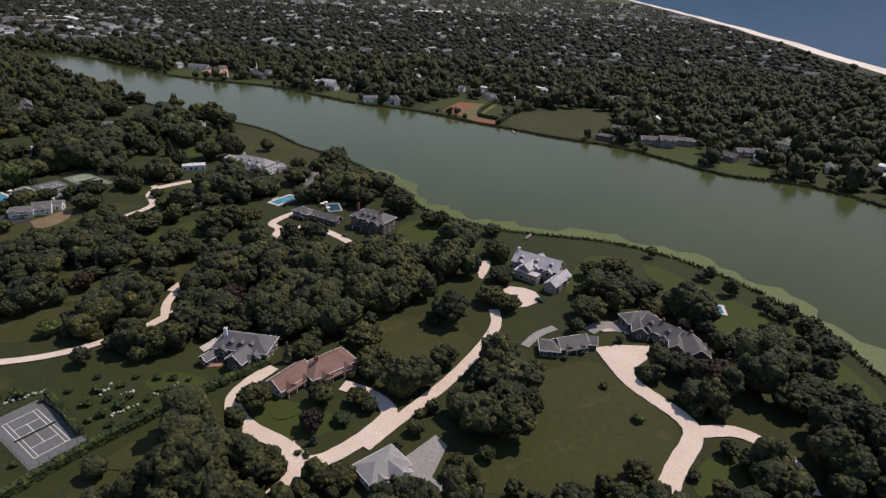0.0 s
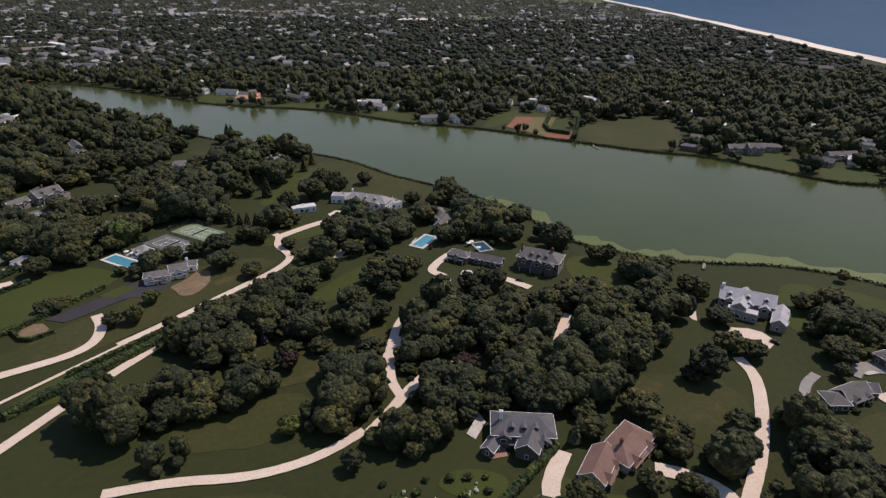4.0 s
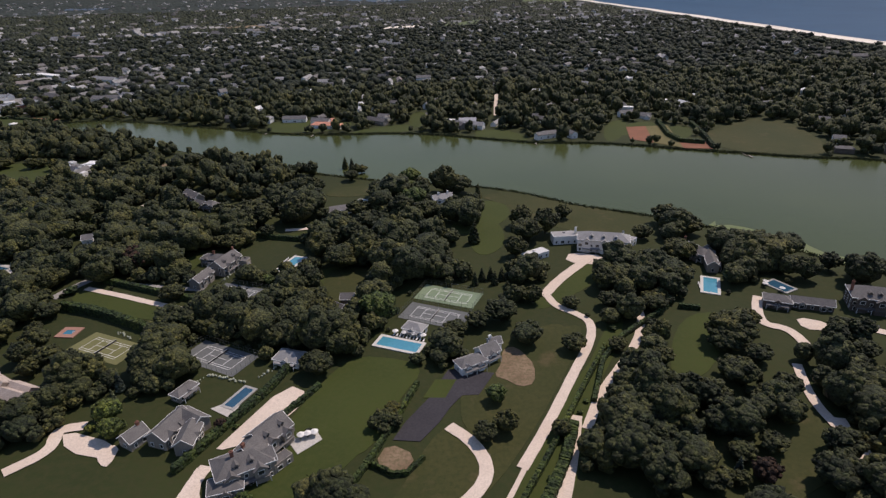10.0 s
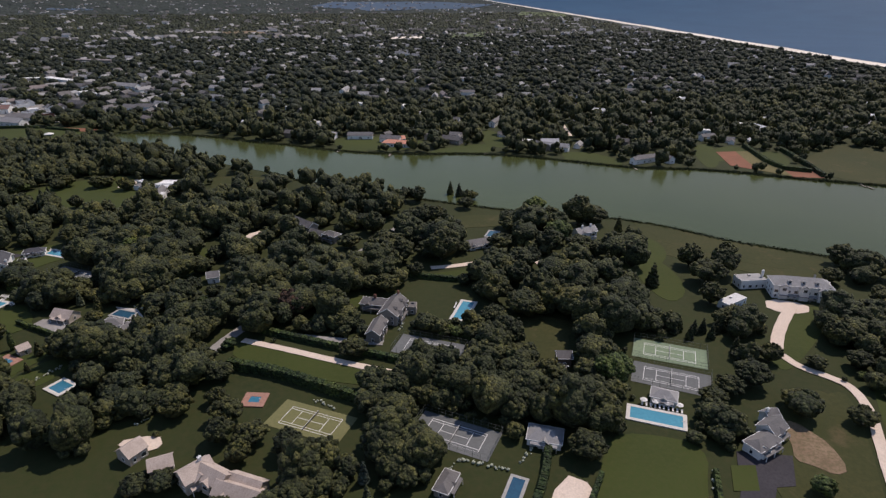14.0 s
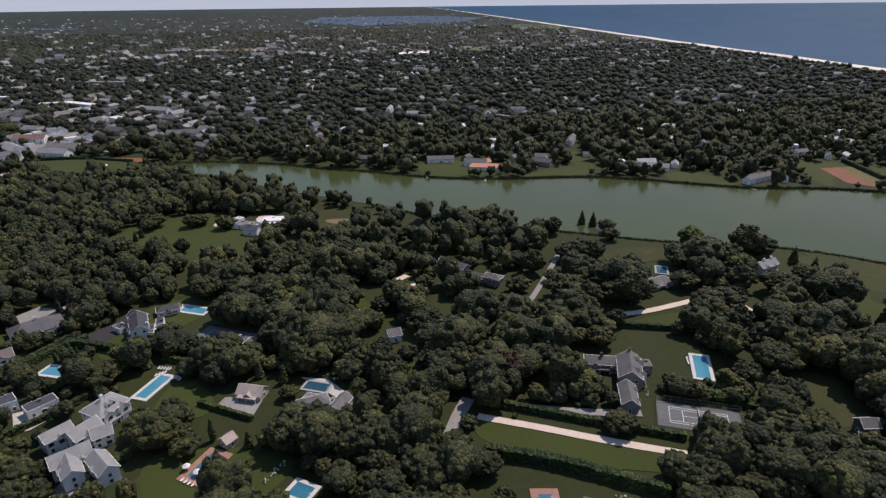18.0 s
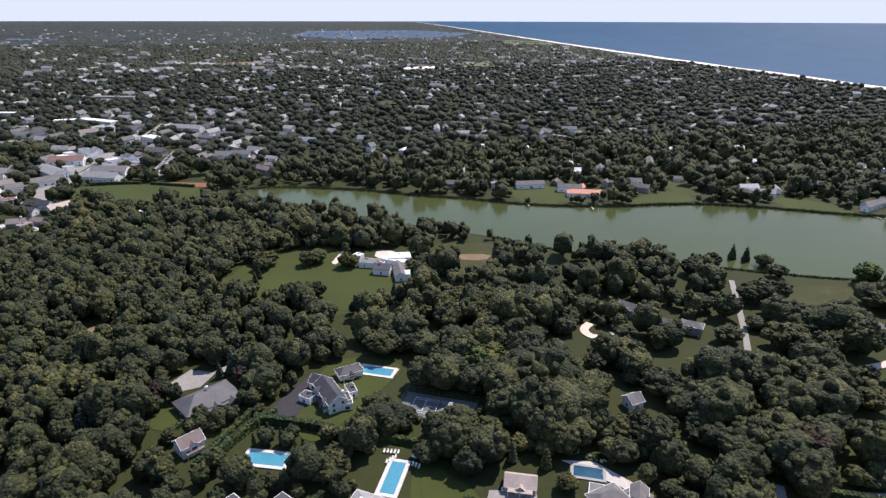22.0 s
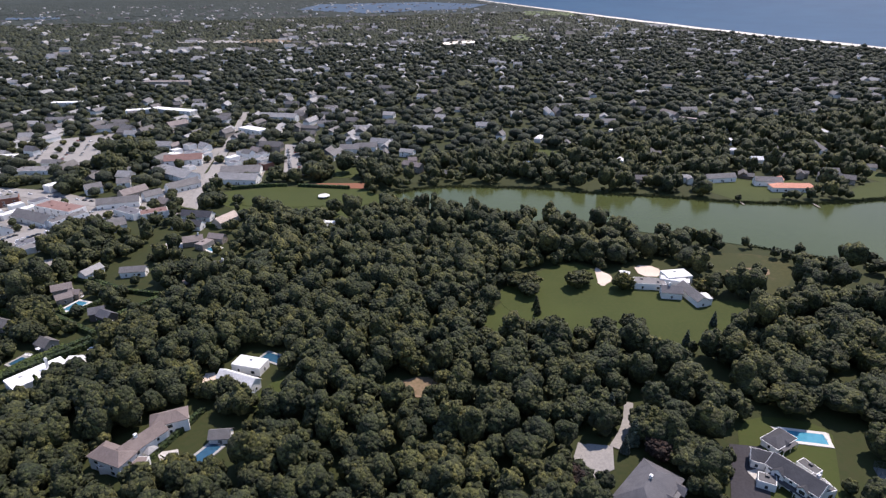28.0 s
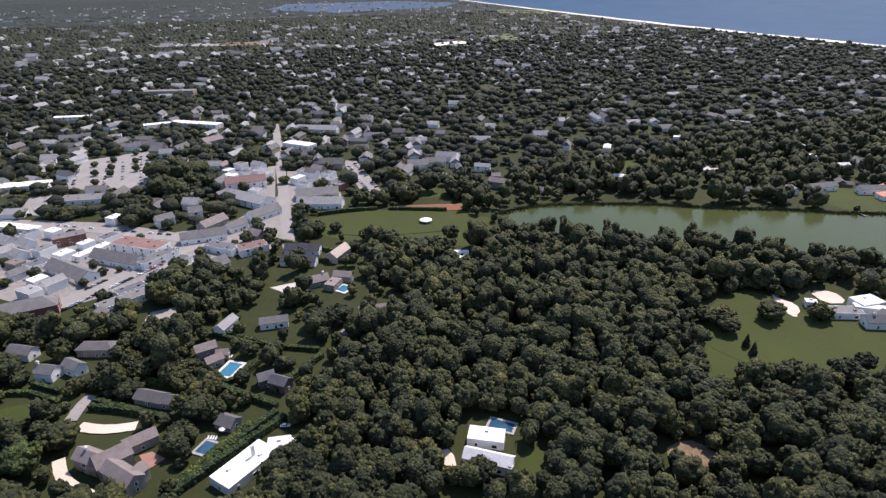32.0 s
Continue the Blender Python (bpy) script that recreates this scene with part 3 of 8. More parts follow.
yard("dry_field", [(51, 736), (76, 733), (41, 641), (24, 667)])
yard("dirt", [(-483, 733), (-453, 724), (-463, 713), (-483, 722)])
yard("asphalt", [(-672, 613), (-660, 626), (-653, 618), (-665, 604)])
yard("terrace", [(-323, 303), (-312, 306), (-310, 301), (-319, 295)])
yard("terrace", [(-355, 329), (-348, 332), (-340, 326), (-346, 321)])
yard("gravel", [(-488, 392), (-471, 393), (-468, 385), (-477, 383)])
yard("gravel", [(-491, 359), (-475, 357), (-470, 352), (-460, 352), (-456, 344), (-460, 342), (-445, 329), (-447, 325), (-466, 333), (-485, 346)])
yard("terrace", [(-608, 589), (-601, 588), (-603, 580), (-609, 581)])
yard("brickwork", [(-920, 786), (-915, 786), (-910, 779), (-917, 775)])
yard("terrace", [(-823, 682), (-815, 681), (-814, 673), (-821, 674)])
yard("terrace", [(-638, 516), (-630, 517), (-628, 508), (-634, 505)])
yard("asphalt", [(-603, 471), (-593, 464), (-603, 453), (-608, 457)])
yard("gravel", [(-394, 314), (-385, 315), (-386, 303), (-390, 305)])
yard("terrace", [(-93, 205), (-87, 216), (-85, 211), (-90, 202)])
yard("brickwork", [(-88, 196), (-80, 197), (-80, 193), (-86, 192)])
yard("terrace", [(-515, 508), (-503, 503), (-495, 488), (-499, 485)])
yard("terrace", [(-842, 918), (-820, 918), (-819, 904), (-834, 905)])
yard("terrace", [(-579, 605), (-574, 602), (-560, 593), (-565, 587), (-578, 594)])
yard("gravel", [(-806, 733), (-798, 732), (-803, 714), (-806, 715)])
yard("gravel", [(78, 219), (103, 219), (99, 213), (85, 200), (82, 208)])
yard("asphalt", [(80, 235), (96, 235), (92, 229), (80, 231)])
yard("asphalt", [(-549, 502), (-532, 497), (-537, 484), (-554, 494)])
lane("gravel", 5, [(-351, 296), (-355, 287), (-351, 273), (-340, 262), (-335, 250), (-341, 245)])
lane("asphalt", 4, [(-648, 618), (-635, 627), (-625, 640)])
lane("gravel", 1.8, [(-273, 229), (-258, 248), (-239, 272), (-224, 293)])
lane("gravel", 5, [(-54, 988), (-74, 918), (-94, 845)])
lane("gravel", 5, [(32, 245), (33, 232), (24, 212), (10, 189), (-1, 175), (-10, 164), (-19, 152)])
lane("gravel", 6, [(-60, 194), (-69, 179), (-69, 170), (-60, 159), (-45, 152), (-36, 142), (-23, 152), (-13, 165), (-11, 171), (-20, 180), (-31, 184)])
lane("gravel", 6, [(-45, 152), (-38, 142), (-40, 136), (-44, 130)])
lane("gravel", 7, [(77, 217), (80, 203), (83, 192), (90, 182), (97, 172), (98, 163), (85, 148), (77, 135)])
lane("gravel", 6, [(99, 165), (113, 167), (121, 161), (127, 151), (125, 138)])
lane("gravel", 4, [(-212, 185), (-191, 189), (-169, 189), (-154, 193), (-142, 199), (-130, 209)])
lane("gravel", 4, [(-116, 227), (-121, 239), (-120, 257), (-115, 270)])
lane("gravel", 4, [(-45, 261), (-39, 275), (-33, 286)])
lane("gravel", 5, [(-83, 361), (-92, 350), (-99, 336), (-89, 330), (-92, 313)])
lane("gravel", 5, [(-65, 331), (-55, 323), (-46, 314)])
lane("gravel", 4.3, [(-194, 394), (-190, 390), (-190, 376), (-182, 366), (-178, 357), (-185, 341), (-202, 320), (-224, 291), (-241, 271)])
lane("gravel", 6, [(-190, 390), (-175, 406), (-151, 425)])
lane("gravel", 4.6, [(-257, 204), (-246, 227), (-236, 248), (-222, 272), (-212, 293)])
lane("gravel", 4, [(-211, 285), (-197, 304), (-181, 319), (-164, 336), (-153, 353), (-148, 368)])
lane("gravel", 5, [(-322, 216), (-301, 234), (-287, 247), (-271, 256), (-257, 265), (-252, 275), (-255, 288), (-262, 298)])
lane("gravel", 4, [(-106, 304), (-117, 283), (-120, 264), (-123, 250)])
lane("gravel", 4.5, [(-89, 249), (-101, 246), (-112, 234), (-123, 215), (-128, 208)])
lane("gravel", 5, [(-361, 268), (-357, 280), (-352, 295)])
lane("gravel", 5, [(-423, 308), (-410, 317), (-413, 329), (-402, 329)])
lane("gravel", 4, [(-444, 457), (-420, 442), (-401, 429), (-373, 412)])
lane("asphalt", 4.5, [(-428, 460), (-403, 448), (-376, 439)])
lane("asphalt", 6, [(-444, 470), (-452, 460), (-459, 448)])
lane("gravel", 4.5, [(-335, 519), (-320, 518), (-288, 522)])
lane("gravel", 4.5, [(-266, 519), (-265, 500)])
lane("asphalt", 3.5, [(-318, 628), (-351, 585), (-378, 551), (-400, 529)])
lane("asphalt", 16, [(-969, 951), (-936, 974), (-901, 1003), (-876, 1019), (-842, 1048), (-799, 1076)])
lane("asphalt", 12, [(-1067, 1166), (-995, 1118), (-939, 1077), (-876, 1023)])
lane("asphalt", 10, [(-801, 1076), (-812, 1012), (-817, 977)])
lane("asphalt", 10, [(-801, 1076), (-783, 1188), (-762, 1315), (-744, 1435)])
lane("asphalt", 9, [(-659, 1384), (-625, 1536), (-587, 1713)])
lane("gravel", 5, [(-951, 798), (-949, 786), (-941, 773), (-924, 759)])
lane("gravel", 6, [(-945, 818), (-934, 810), (-921, 807)])
lane("asphalt", 6, [(-949, 824), (-945, 836), (-941, 841)])
lane("asphalt", 4, [(-716, 572), (-708, 578), (-702, 581)])

yard("gravel", [(-560, 761), (-556, 751), (-564, 742), (-573, 744), (-565, 752)])
yard("gravel", [(79, 218), (84, 212), (93, 217), (101, 220), (102, 217), (90, 209), (86, 201), (86, 191), (81, 194), (79, 207)])
yard("gravel", [(-32, 283), (-30, 283), (-36, 271), (-46, 253), (-49, 254), (-41, 267)])
yard("terrace", [(78, 232), (84, 234), (87, 230), (81, 229)])
lane("asphalt", 4, [(43, 215), (50, 225), (59, 231)])
lane("asphalt", 6, [(74, 229), (81, 235), (89, 235), (94, 229)])
lane("gravel", 5, [(-442, 605), (-449, 601), (-451, 595), (-448, 589), (-436, 590)])
lawn("green", [(-794, 1022), (-744, 1033), (-699, 1008), (-666, 985), (-681, 951), (-742, 966), (-775, 984)])
lawn("dry", [(-103, 139), (-91, 156), (-86, 157), (-86, 138)])
lawn("green", [(-54, 165), (-47, 173), (-39, 172), (-48, 163)])
yard("terrace", [(-631, 510), (-626, 515), (-621, 507), (-627, 501), (-633, 502)])

# ---- house materials ----
def roof_mat(name, c1, c2, rough=0.8, spec=0.3, metal=0.0):
    """Weathered shingles: courses a hand high, and patches of age."""
    m, nt, b, co = base_mat(name, rough, metal, spec)
    p = world_co(nt)
    sep = nt.nodes.new("ShaderNodeSeparateXYZ")
    nt.links.new(p, sep.inputs[0])
    wave = nt.nodes.new("ShaderNodeTexWave")
    wave.wave_type, wave.bands_direction = "BANDS", "Z"
    wave.inputs["Scale"].default_value, wave.inputs["Distortion"].default_value, wave.inputs["Detail"].default_value = 1.6, 2.0, 2.0
    nt.links.new(p, wave.inputs["Vector"])
    a = ramp_of(nt, noise_of(nt, p, 0.25, 5.0, 0.65), [(0.3, c1), (0.7, c2)])
    k = ramp_of(nt, wave.outputs["Fac"], [(0.0, (0.78, 0.78, 0.78)), (0.6, (1.05, 1.05, 1.05))])
    fine = ramp_of(nt, noise_of(nt, p, 2.2, 3.0, 0.7), [(0.3, (0.8, 0.8, 0.8)), (0.7, (1.12, 1.12, 1.12))])
    nt.links.new(mix_of(nt, 1.0, mix_of(nt, 1.0, a, k, "MULTIPLY"), fine, "MULTIPLY"), b.inputs["Base Color"])
    bump_of(nt, b, wave.outputs["Fac"], 0.3, 0.05)
    return m


W_CEDAR = two_scale("cedar_shingle_wall", (0.10, 0.08, 0.065), (0.14, 0.115, 0.095), (0.085, 0.07, 0.058), 0.3, 2.5)
W_WHITE = two_scale("white_clapboard", (0.72, 0.71, 0.68), (0.80, 0.79, 0.76), (0.64, 0.63, 0.60), 0.2, 2.0, 0.6, 0.1)
W_GREY = two_scale("grey_shingle_wall", (0.245, 0.215, 0.18), (0.315, 0.28, 0.24), (0.20, 0.175, 0.15), 0.3, 2.5)
W_TAN = two_scale("tan_stucco_wall", (0.42, 0.35, 0.28), (0.50, 0.42, 0.34), (0.36, 0.30, 0.24), 0.3, 2.0)
W_BRICK = two_scale("red_brick_wall", (0.19, 0.085, 0.06), (0.25, 0.115, 0.08), (0.14, 0.065, 0.05), 0.4, 3.0)
W_TRIM = two_scale("white_trim_paint", (0.70, 0.69, 0.66), (0.78, 0.77, 0.74), (0.64, 0.63, 0.60), 0.5, 3.0, 0.5, 0.05)
R_GREY = roof_mat("grey_shingle_roof", (0.125, 0.12, 0.118), (0.185, 0.176, 0.17))
R_BROWN_GREY = roof_mat("weathered_cedar_roof", (0.105, 0.098, 0.095), (0.155, 0.145, 0.138))
R_SILVER = roof_mat("silvered_cedar_roof", (0.36, 0.355, 0.36), (0.48, 0.47, 0.475))
R_LIGHT = roof_mat("pale_slate_roof", (0.235, 0.23, 0.225), (0.315, 0.308, 0.30))
R_SLATE = roof_mat("dark_slate_roof", (0.085, 0.083, 0.09), (0.13, 0.125, 0.13), 0.6)
R_BLACK = roof_mat("black_shingle_roof", (0.045, 0.045, 0.05), (0.075, 0.073, 0.078), 0.6)
R_BROWN = roof_mat("red_brown_shingle_roof", (0.17, 0.098, 0.078), (0.23, 0.14, 0.112))
R_DBROWN = roof_mat("dark_brown_roof", (0.15, 0.118, 0.108), (0.205, 0.165, 0.15))
R_PINK = roof_mat("pinkish_grey_roof", (0.18, 0.15, 0.138), (0.25, 0.212, 0.196))
R_TAN = roof_mat("tan_shingle_roof", (0.38, 0.31, 0.26), (0.50, 0.41, 0.35))
R_SALMON = roof_mat("salmon_tile_roof", (0.62, 0.26, 0.17), (0.72, 0.34, 0.23))
R_RED = roof_mat("red_tile_roof", (0.26, 0.12, 0.085), (0.34, 0.165, 0.12))
R_WHITE = roof_mat("white_membrane_roof", (0.62, 0.61, 0.59), (0.74, 0.73, 0.71))
R_REDF = roof_mat("red_brown_flat_roof", (0.17, 0.095, 0.08), (0.23, 0.14, 0.12))
M_GLASS, nt_, b_, co_ = base_mat("window_glass", 0.08, 0.0, 0.6)
b_.inputs["Base Color"].default_value = (0.03, 0.035, 0.04, 1)
PALETTES = {
    "cedar": (W_CEDAR, R_BROWN_GREY), "silver": (W_GREY, R_SILVER), "white": (W_WHITE, R_GREY), "whitelight": (W_WHITE, R_LIGHT), "whitegrey": (W_WHITE, R_GREY),
    "greywhite": (W_GREY, R_BROWN_GREY), "slate": (W_CEDAR, R_SLATE), "slateflat": (W_CEDAR, R_SLATE), "brown": (W_TAN, R_BROWN), "brownwhite": (W_WHITE, R_DBROWN),
    "tan": (W_TAN, R_TAN), "salmon": (W_WHITE, R_SALMON), "redtile": (W_TAN, R_RED), "blackwhite": (W_WHITE, R_BLACK), "whitesolar": (W_WHITE, R_BLACK),
    "flatwhite": (W_WHITE, R_WHITE), "pinkgrey": (W_GREY, R_PINK), "brick": (W_BRICK, R_GREY), "town": (W_WHITE, R_GREY), "towndark": (W_WHITE, R_SLATE), "redroof": (W_WHITE, R_REDF),
}

ROOFS = {"black": R_BLACK, "slate": R_SLATE, "grey": R_GREY, "white": R_WHITE, "silver": R_SILVER, "pale": R_LIGHT, "brown": R_DBROWN, "cedar": R_BROWN_GREY, "tan": R_TAN}


# ---- houses ----
def box(bm, x0, x1, y0, y1, z0, z1):
    v = [bm.verts.new((x, y, z)) for z in (z0, z1) for x, y in ((x0, y0), (x1, y0), (x1, y1), (x0, y1))]
    for f in ((3, 2, 1, 0), (4, 5, 6, 7), (0, 1, 5, 4), (1, 2, 6, 5), (2, 3, 7, 6), (3, 0, 4, 7)):
        bm.faces.new([v[i] for i in f])
    return bm


def mesh_of(name, bm, material):
    me = bpy.data.meshes.new(name)
    bm.to_mesh(me)
    bm.free()
    me.materials.append(material)
    return me


def frame_bm(w, h, glaze):
    """A window frame as one closed ring; glaze fills its opening with glass."""
    bm = bmesh.new()
    o, i = (w / 2 + 0.14, -0.14, h + 0.14), (w / 2, 0.0, h)
    rect = lambda q, y: [bm.verts.new(p) for p in ((-q[0], y, q[1]), (q[0], y, q[1]), (q[0], y, q[2]), (-q[0], y, q[2]))]
    of, inf, ob, inb = rect(o, -0.11), rect(i, -0.11), rect(o, 0.05), rect(i, -0.03)
    for k in range(4):
        bm.faces.new((of[k - 1], of[k], inf[k], inf[k - 1]))
        bm.faces.new((ob[k - 1], ob[k], of[k], of[k - 1]))
        bm.faces.new((inf[k - 1], inf[k], inb[k], inb[k - 1]))
    if glaze:
        bm.faces.new(inb).material_index = 1
    return bm


def window_meshes(w, h):
    pane = box(bmesh.new(), -w / 2, w / 2, -0.04, 0.02, 0, h)
    return mesh_of("window", frame_bm(w, h, False), W_TRIM), mesh_of("pane", pane, M_GLASS)


WIN, WIDE, DOOR = window_meshes(1.1, 1.6), window_meshes(2.0, 1.7), window_meshes(1.1, 2.1)


def one_mesh(w, h):
    """Frame and glass of a far window in one mesh."""
    me = mesh_of("window", frame_bm(w, h, True), W_TRIM)
    me.materials.append(M_GLASS)
    return (me, None)


WIN_FAR, WIDE_FAR = one_mesh(1.1, 1.6), one_mesh(2.0, 1.7)


def opening(root, kind, x, y, z, rz, name="window"):
    f = new(name, kind[0])
    f.parent = root
    f.matrix_basis = pose(x, y, z, 0, 0, rz)
    if kind[1]:
        g = new("pane", kind[1])
        g.parent = f
    return f


def roof_slab(bm, pts, thick):
    top = [bm.verts.new(p) for p in pts]
    low = [bm.verts.new((p[0], p[1], p[2] - thick)) for p in pts]
    bm.faces.new(top)
    bm.faces.new(low[::-1])
    for k in range(len(pts)):
        bm.faces.new((low[k - 1], low[k], top[k], top[k - 1]))


def wing_parts(root, L, w, eave, kind, wall_m, roof_m, m, glazed, spacing, turned, far, trim=True):
    """Walls, roof and windows of one wing along its own x, laid at the pose m under the house."""
    hw, hl = w / 2, L / 2
    rise = 0.0 if kind == "flat" else min(w * (0.36 if kind == "gable" else 0.3), 4.5)
    bm = bmesh.new()
    if kind == "gable":
        prof = [(-hw, 0), (hw, 0), (hw, eave), (0, eave + rise), (-hw, eave)]
        a = [bm.verts.new((-hl, y, z)) for y, z in prof]
        b = [bm.verts.new((hl, y, z)) for y, z in prof]
        bm.faces.new(a[::-1])
        bm.faces.new(b)
        for k in range(5):
            bm.faces.new((a[k - 1], a[k], b[k], b[k - 1]))
    else:
        box(bm, -hl, hl, -hw, hw, 0, eave + (0.5 if kind == "flat" else 0))
    bmesh.ops.recalc_face_normals(bm, faces=bm.faces[:])
    wall = part("wall", bm, wall_m, root)
    wall.matrix_basis = m
    bm = bmesh.new()
    o, t = 0.45, 0.22
    if kind == "gable":
        e = eave - o * rise / hw
        for s in (-1, 1):
            roof_slab(bm, [(-hl - o, s * (hw + o), e + t), (hl + o, s * (hw + o), e + t), (hl + o, 0, eave + rise + t), (-hl - o, 0, eave + rise + t)], t)
    elif kind == "hip":
        r = max(hl - hw * 0.95, 0.25)
        c = [(-hl - o, -hw - o, eave), (hl + o, -hw - o, eave), (hl + o, hw + o, eave), (-hl - o, hw + o, eave)]
        low, mid = [bm.verts.new(p) for p in c], [bm.verts.new((x, y, z + 0.22)) for x, y, z in c]
        p, q = bm.verts.new((-r, 0, eave + rise + 0.2)), bm.verts.new((r, 0, eave + rise + 0.2))
        bm.faces.new(low[::-1])
        for k in range(4):
            bm.faces.new((low[k - 1], low[k], mid[k], mid[k - 1]))
        for f in ((mid[0], mid[1], q, p), (mid[2], mid[3], p, q), (mid[1], mid[2], q), (mid[3], mid[0], p)):
            bm.faces.new(f)
    else:
        box(bm, -hl + 0.25, hl - 0.25, -hw + 0.25, hw - 0.25, eave + 0.1, eave + 0.56)
        for k in range(max(1, int(L / 9))):
            x, y = -hl + L * (k + 0.5) / max(1, int(L / 9)), hw * 0.35 * (-1) ** k
            box(bm, x - 0.7, x + 0.7, y - 0.6, y + 0.6, eave + 0.5, eave + 1.3)
    bmesh.ops.recalc_face_normals(bm, faces=bm.faces[:])
    roof = part("roof", bm, roof_m, root)
    roof.matrix_basis = m
    if not glazed:
        return
    if kind != "flat" and trim and not far:
        bm = bmesh.new()
        e = eave - (o * rise / hw if kind == "gable" else 0)
        for s in (-1, 1):
            box(bm, -hl - o, hl + o, s * (hw + o + 0.07) - 0.07, s * (hw + o + 0.07) + 0.07, e - 0.08, e + 0.25)
            if kind == "gable":
                for q in (-1, 1):
                    v = [(s * (hl + o), q * (hw + o), e - 0.06), (s * (hl + o + 0.14), q * (hw + o), e - 0.06), (s * (hl + o + 0.14), 0, eave + rise - 0.04), (s * (hl + o), 0, eave + rise - 0.04)]
                    roof_slab(bm, [(a, b, c + 0.32) for a, b, c in v], 0.34)
            else:
                box(bm, s * (hl + o + 0.07) - 0.07, s * (hl + o + 0.07) + 0.07, -hw - o, hw + o, e - 0.08, e + 0.25)
        bmesh.ops.recalc_face_normals(bm, faces=bm.faces[:])
        part("eaves_trim", bm, W_TRIM, root, "white painted eaves board").matrix_basis = m
    if kind != "flat" and L >= 13 and w >= 10 and eave > 4.4 and not far:
        n = 2 if L < 20 else 3
        for k in range(n):
            x = (-0.5 + (k + 0.5) / n) * (L if kind == "gable" else L - w * 0.8)
            bm = bmesh.new()
            zb = eave + rise * 0.30
            y0, y1 = -turned * hw * 0.72, -turned * hw * 0.18
            box(bm, x - 0.9, x + 0.9, min(y0, y1), max(y0, y1), zb - 0.6, zb + 1.25)
            d = part("dormer", bm, wall_m, root)
            d.matrix_basis = m
            bm = bmesh.new()
            for s in (-1, 1):
                ys = (y0 - turned * 0.25, y1 + turned * 0.6)
                roof_slab(bm, [(x + s * 1.15, ys[0], zb + 1.2), (x + s * 1.15, ys[1], zb + 1.2), (x, ys[1], zb + 1.95), (x, ys[0], zb + 1.95)], 0.14)
            bmesh.ops.recalc_face_normals(bm, faces=bm.faces[:])
            part("dormer_roof", bm, roof_m, d)
            g = new("pane", WIN[1])
            g.parent = d
            g.matrix_basis = pose(x, y0 - turned * 0.03, zb - 0.45, 0, 0, 0 if turned > 0 else 180)
    one = far or root.matrix_basis.translation.y > 430
    if far:
        spacing *= 2.2
    floors = max(1, int(eave / 2.7))
    for f in range(floors):
        z = 0.9 + f * 2.75
        n = max(1, int(L / spacing))
        for s in (-1, 1):
            if s * turned > 0 and L > 6:
                continue
            for k in range(n):
                x = -hl + L * (k + 0.5) / n
                kind_w = (WIDE_FAR if one else WIDE) if (k + f) % 3 == 1 else (WIN_FAR if one else WIN)
                ob = opening(root, kind_w, 0, 0, 0, 0)
                ob.matrix_basis = m @ pose(x, s * (hw + 0.04), z, 0, 0, 180 if s > 0 else 0)
        for s in (-1, 1):
            n = max(1, int(w / (7 if far else 4)))
            for k in range(n):
                ob = opening(root, WIN_FAR if one else WIN, 0, 0, 0, 0)
                ob.matrix_basis = m @ pose(s * (hl + 0.04), -hw + w * (k + 0.5) / n, z, 0, 0, 90 * s)


POST = mesh_of("post", box(bmesh.new(), -0.11, 0.11, -0.11, 0.11, 0, 2.5), W_TRIM)


def porch(root, m, L, hw, away, roof_m):
    """A low lean-to roof on white posts along the front of a wing."""
    bm = bmesh.new()
    a, b = -away * hw, -away * (hw + 2.1)
    roof_slab(bm, [(-L / 2, a, 3.05), (L / 2, a, 3.05), (L / 2, b, 2.62), (-L / 2, b, 2.62)][::away], 0.14)
    bmesh.ops.recalc_face_normals(bm, faces=bm.faces[:])
    ob = part("porch_roof", bm, roof_m, root)
    ob.matrix_basis = m
    n = max(2, min(4, int(L / 3)))
    for k in range(n):
        p = new("post", POST)
        p.parent = root
        p.matrix_basis = m @ pose(-L / 2 + 0.2 + (L - 0.4) * k / (n - 1), b + away * 0.15, 0)


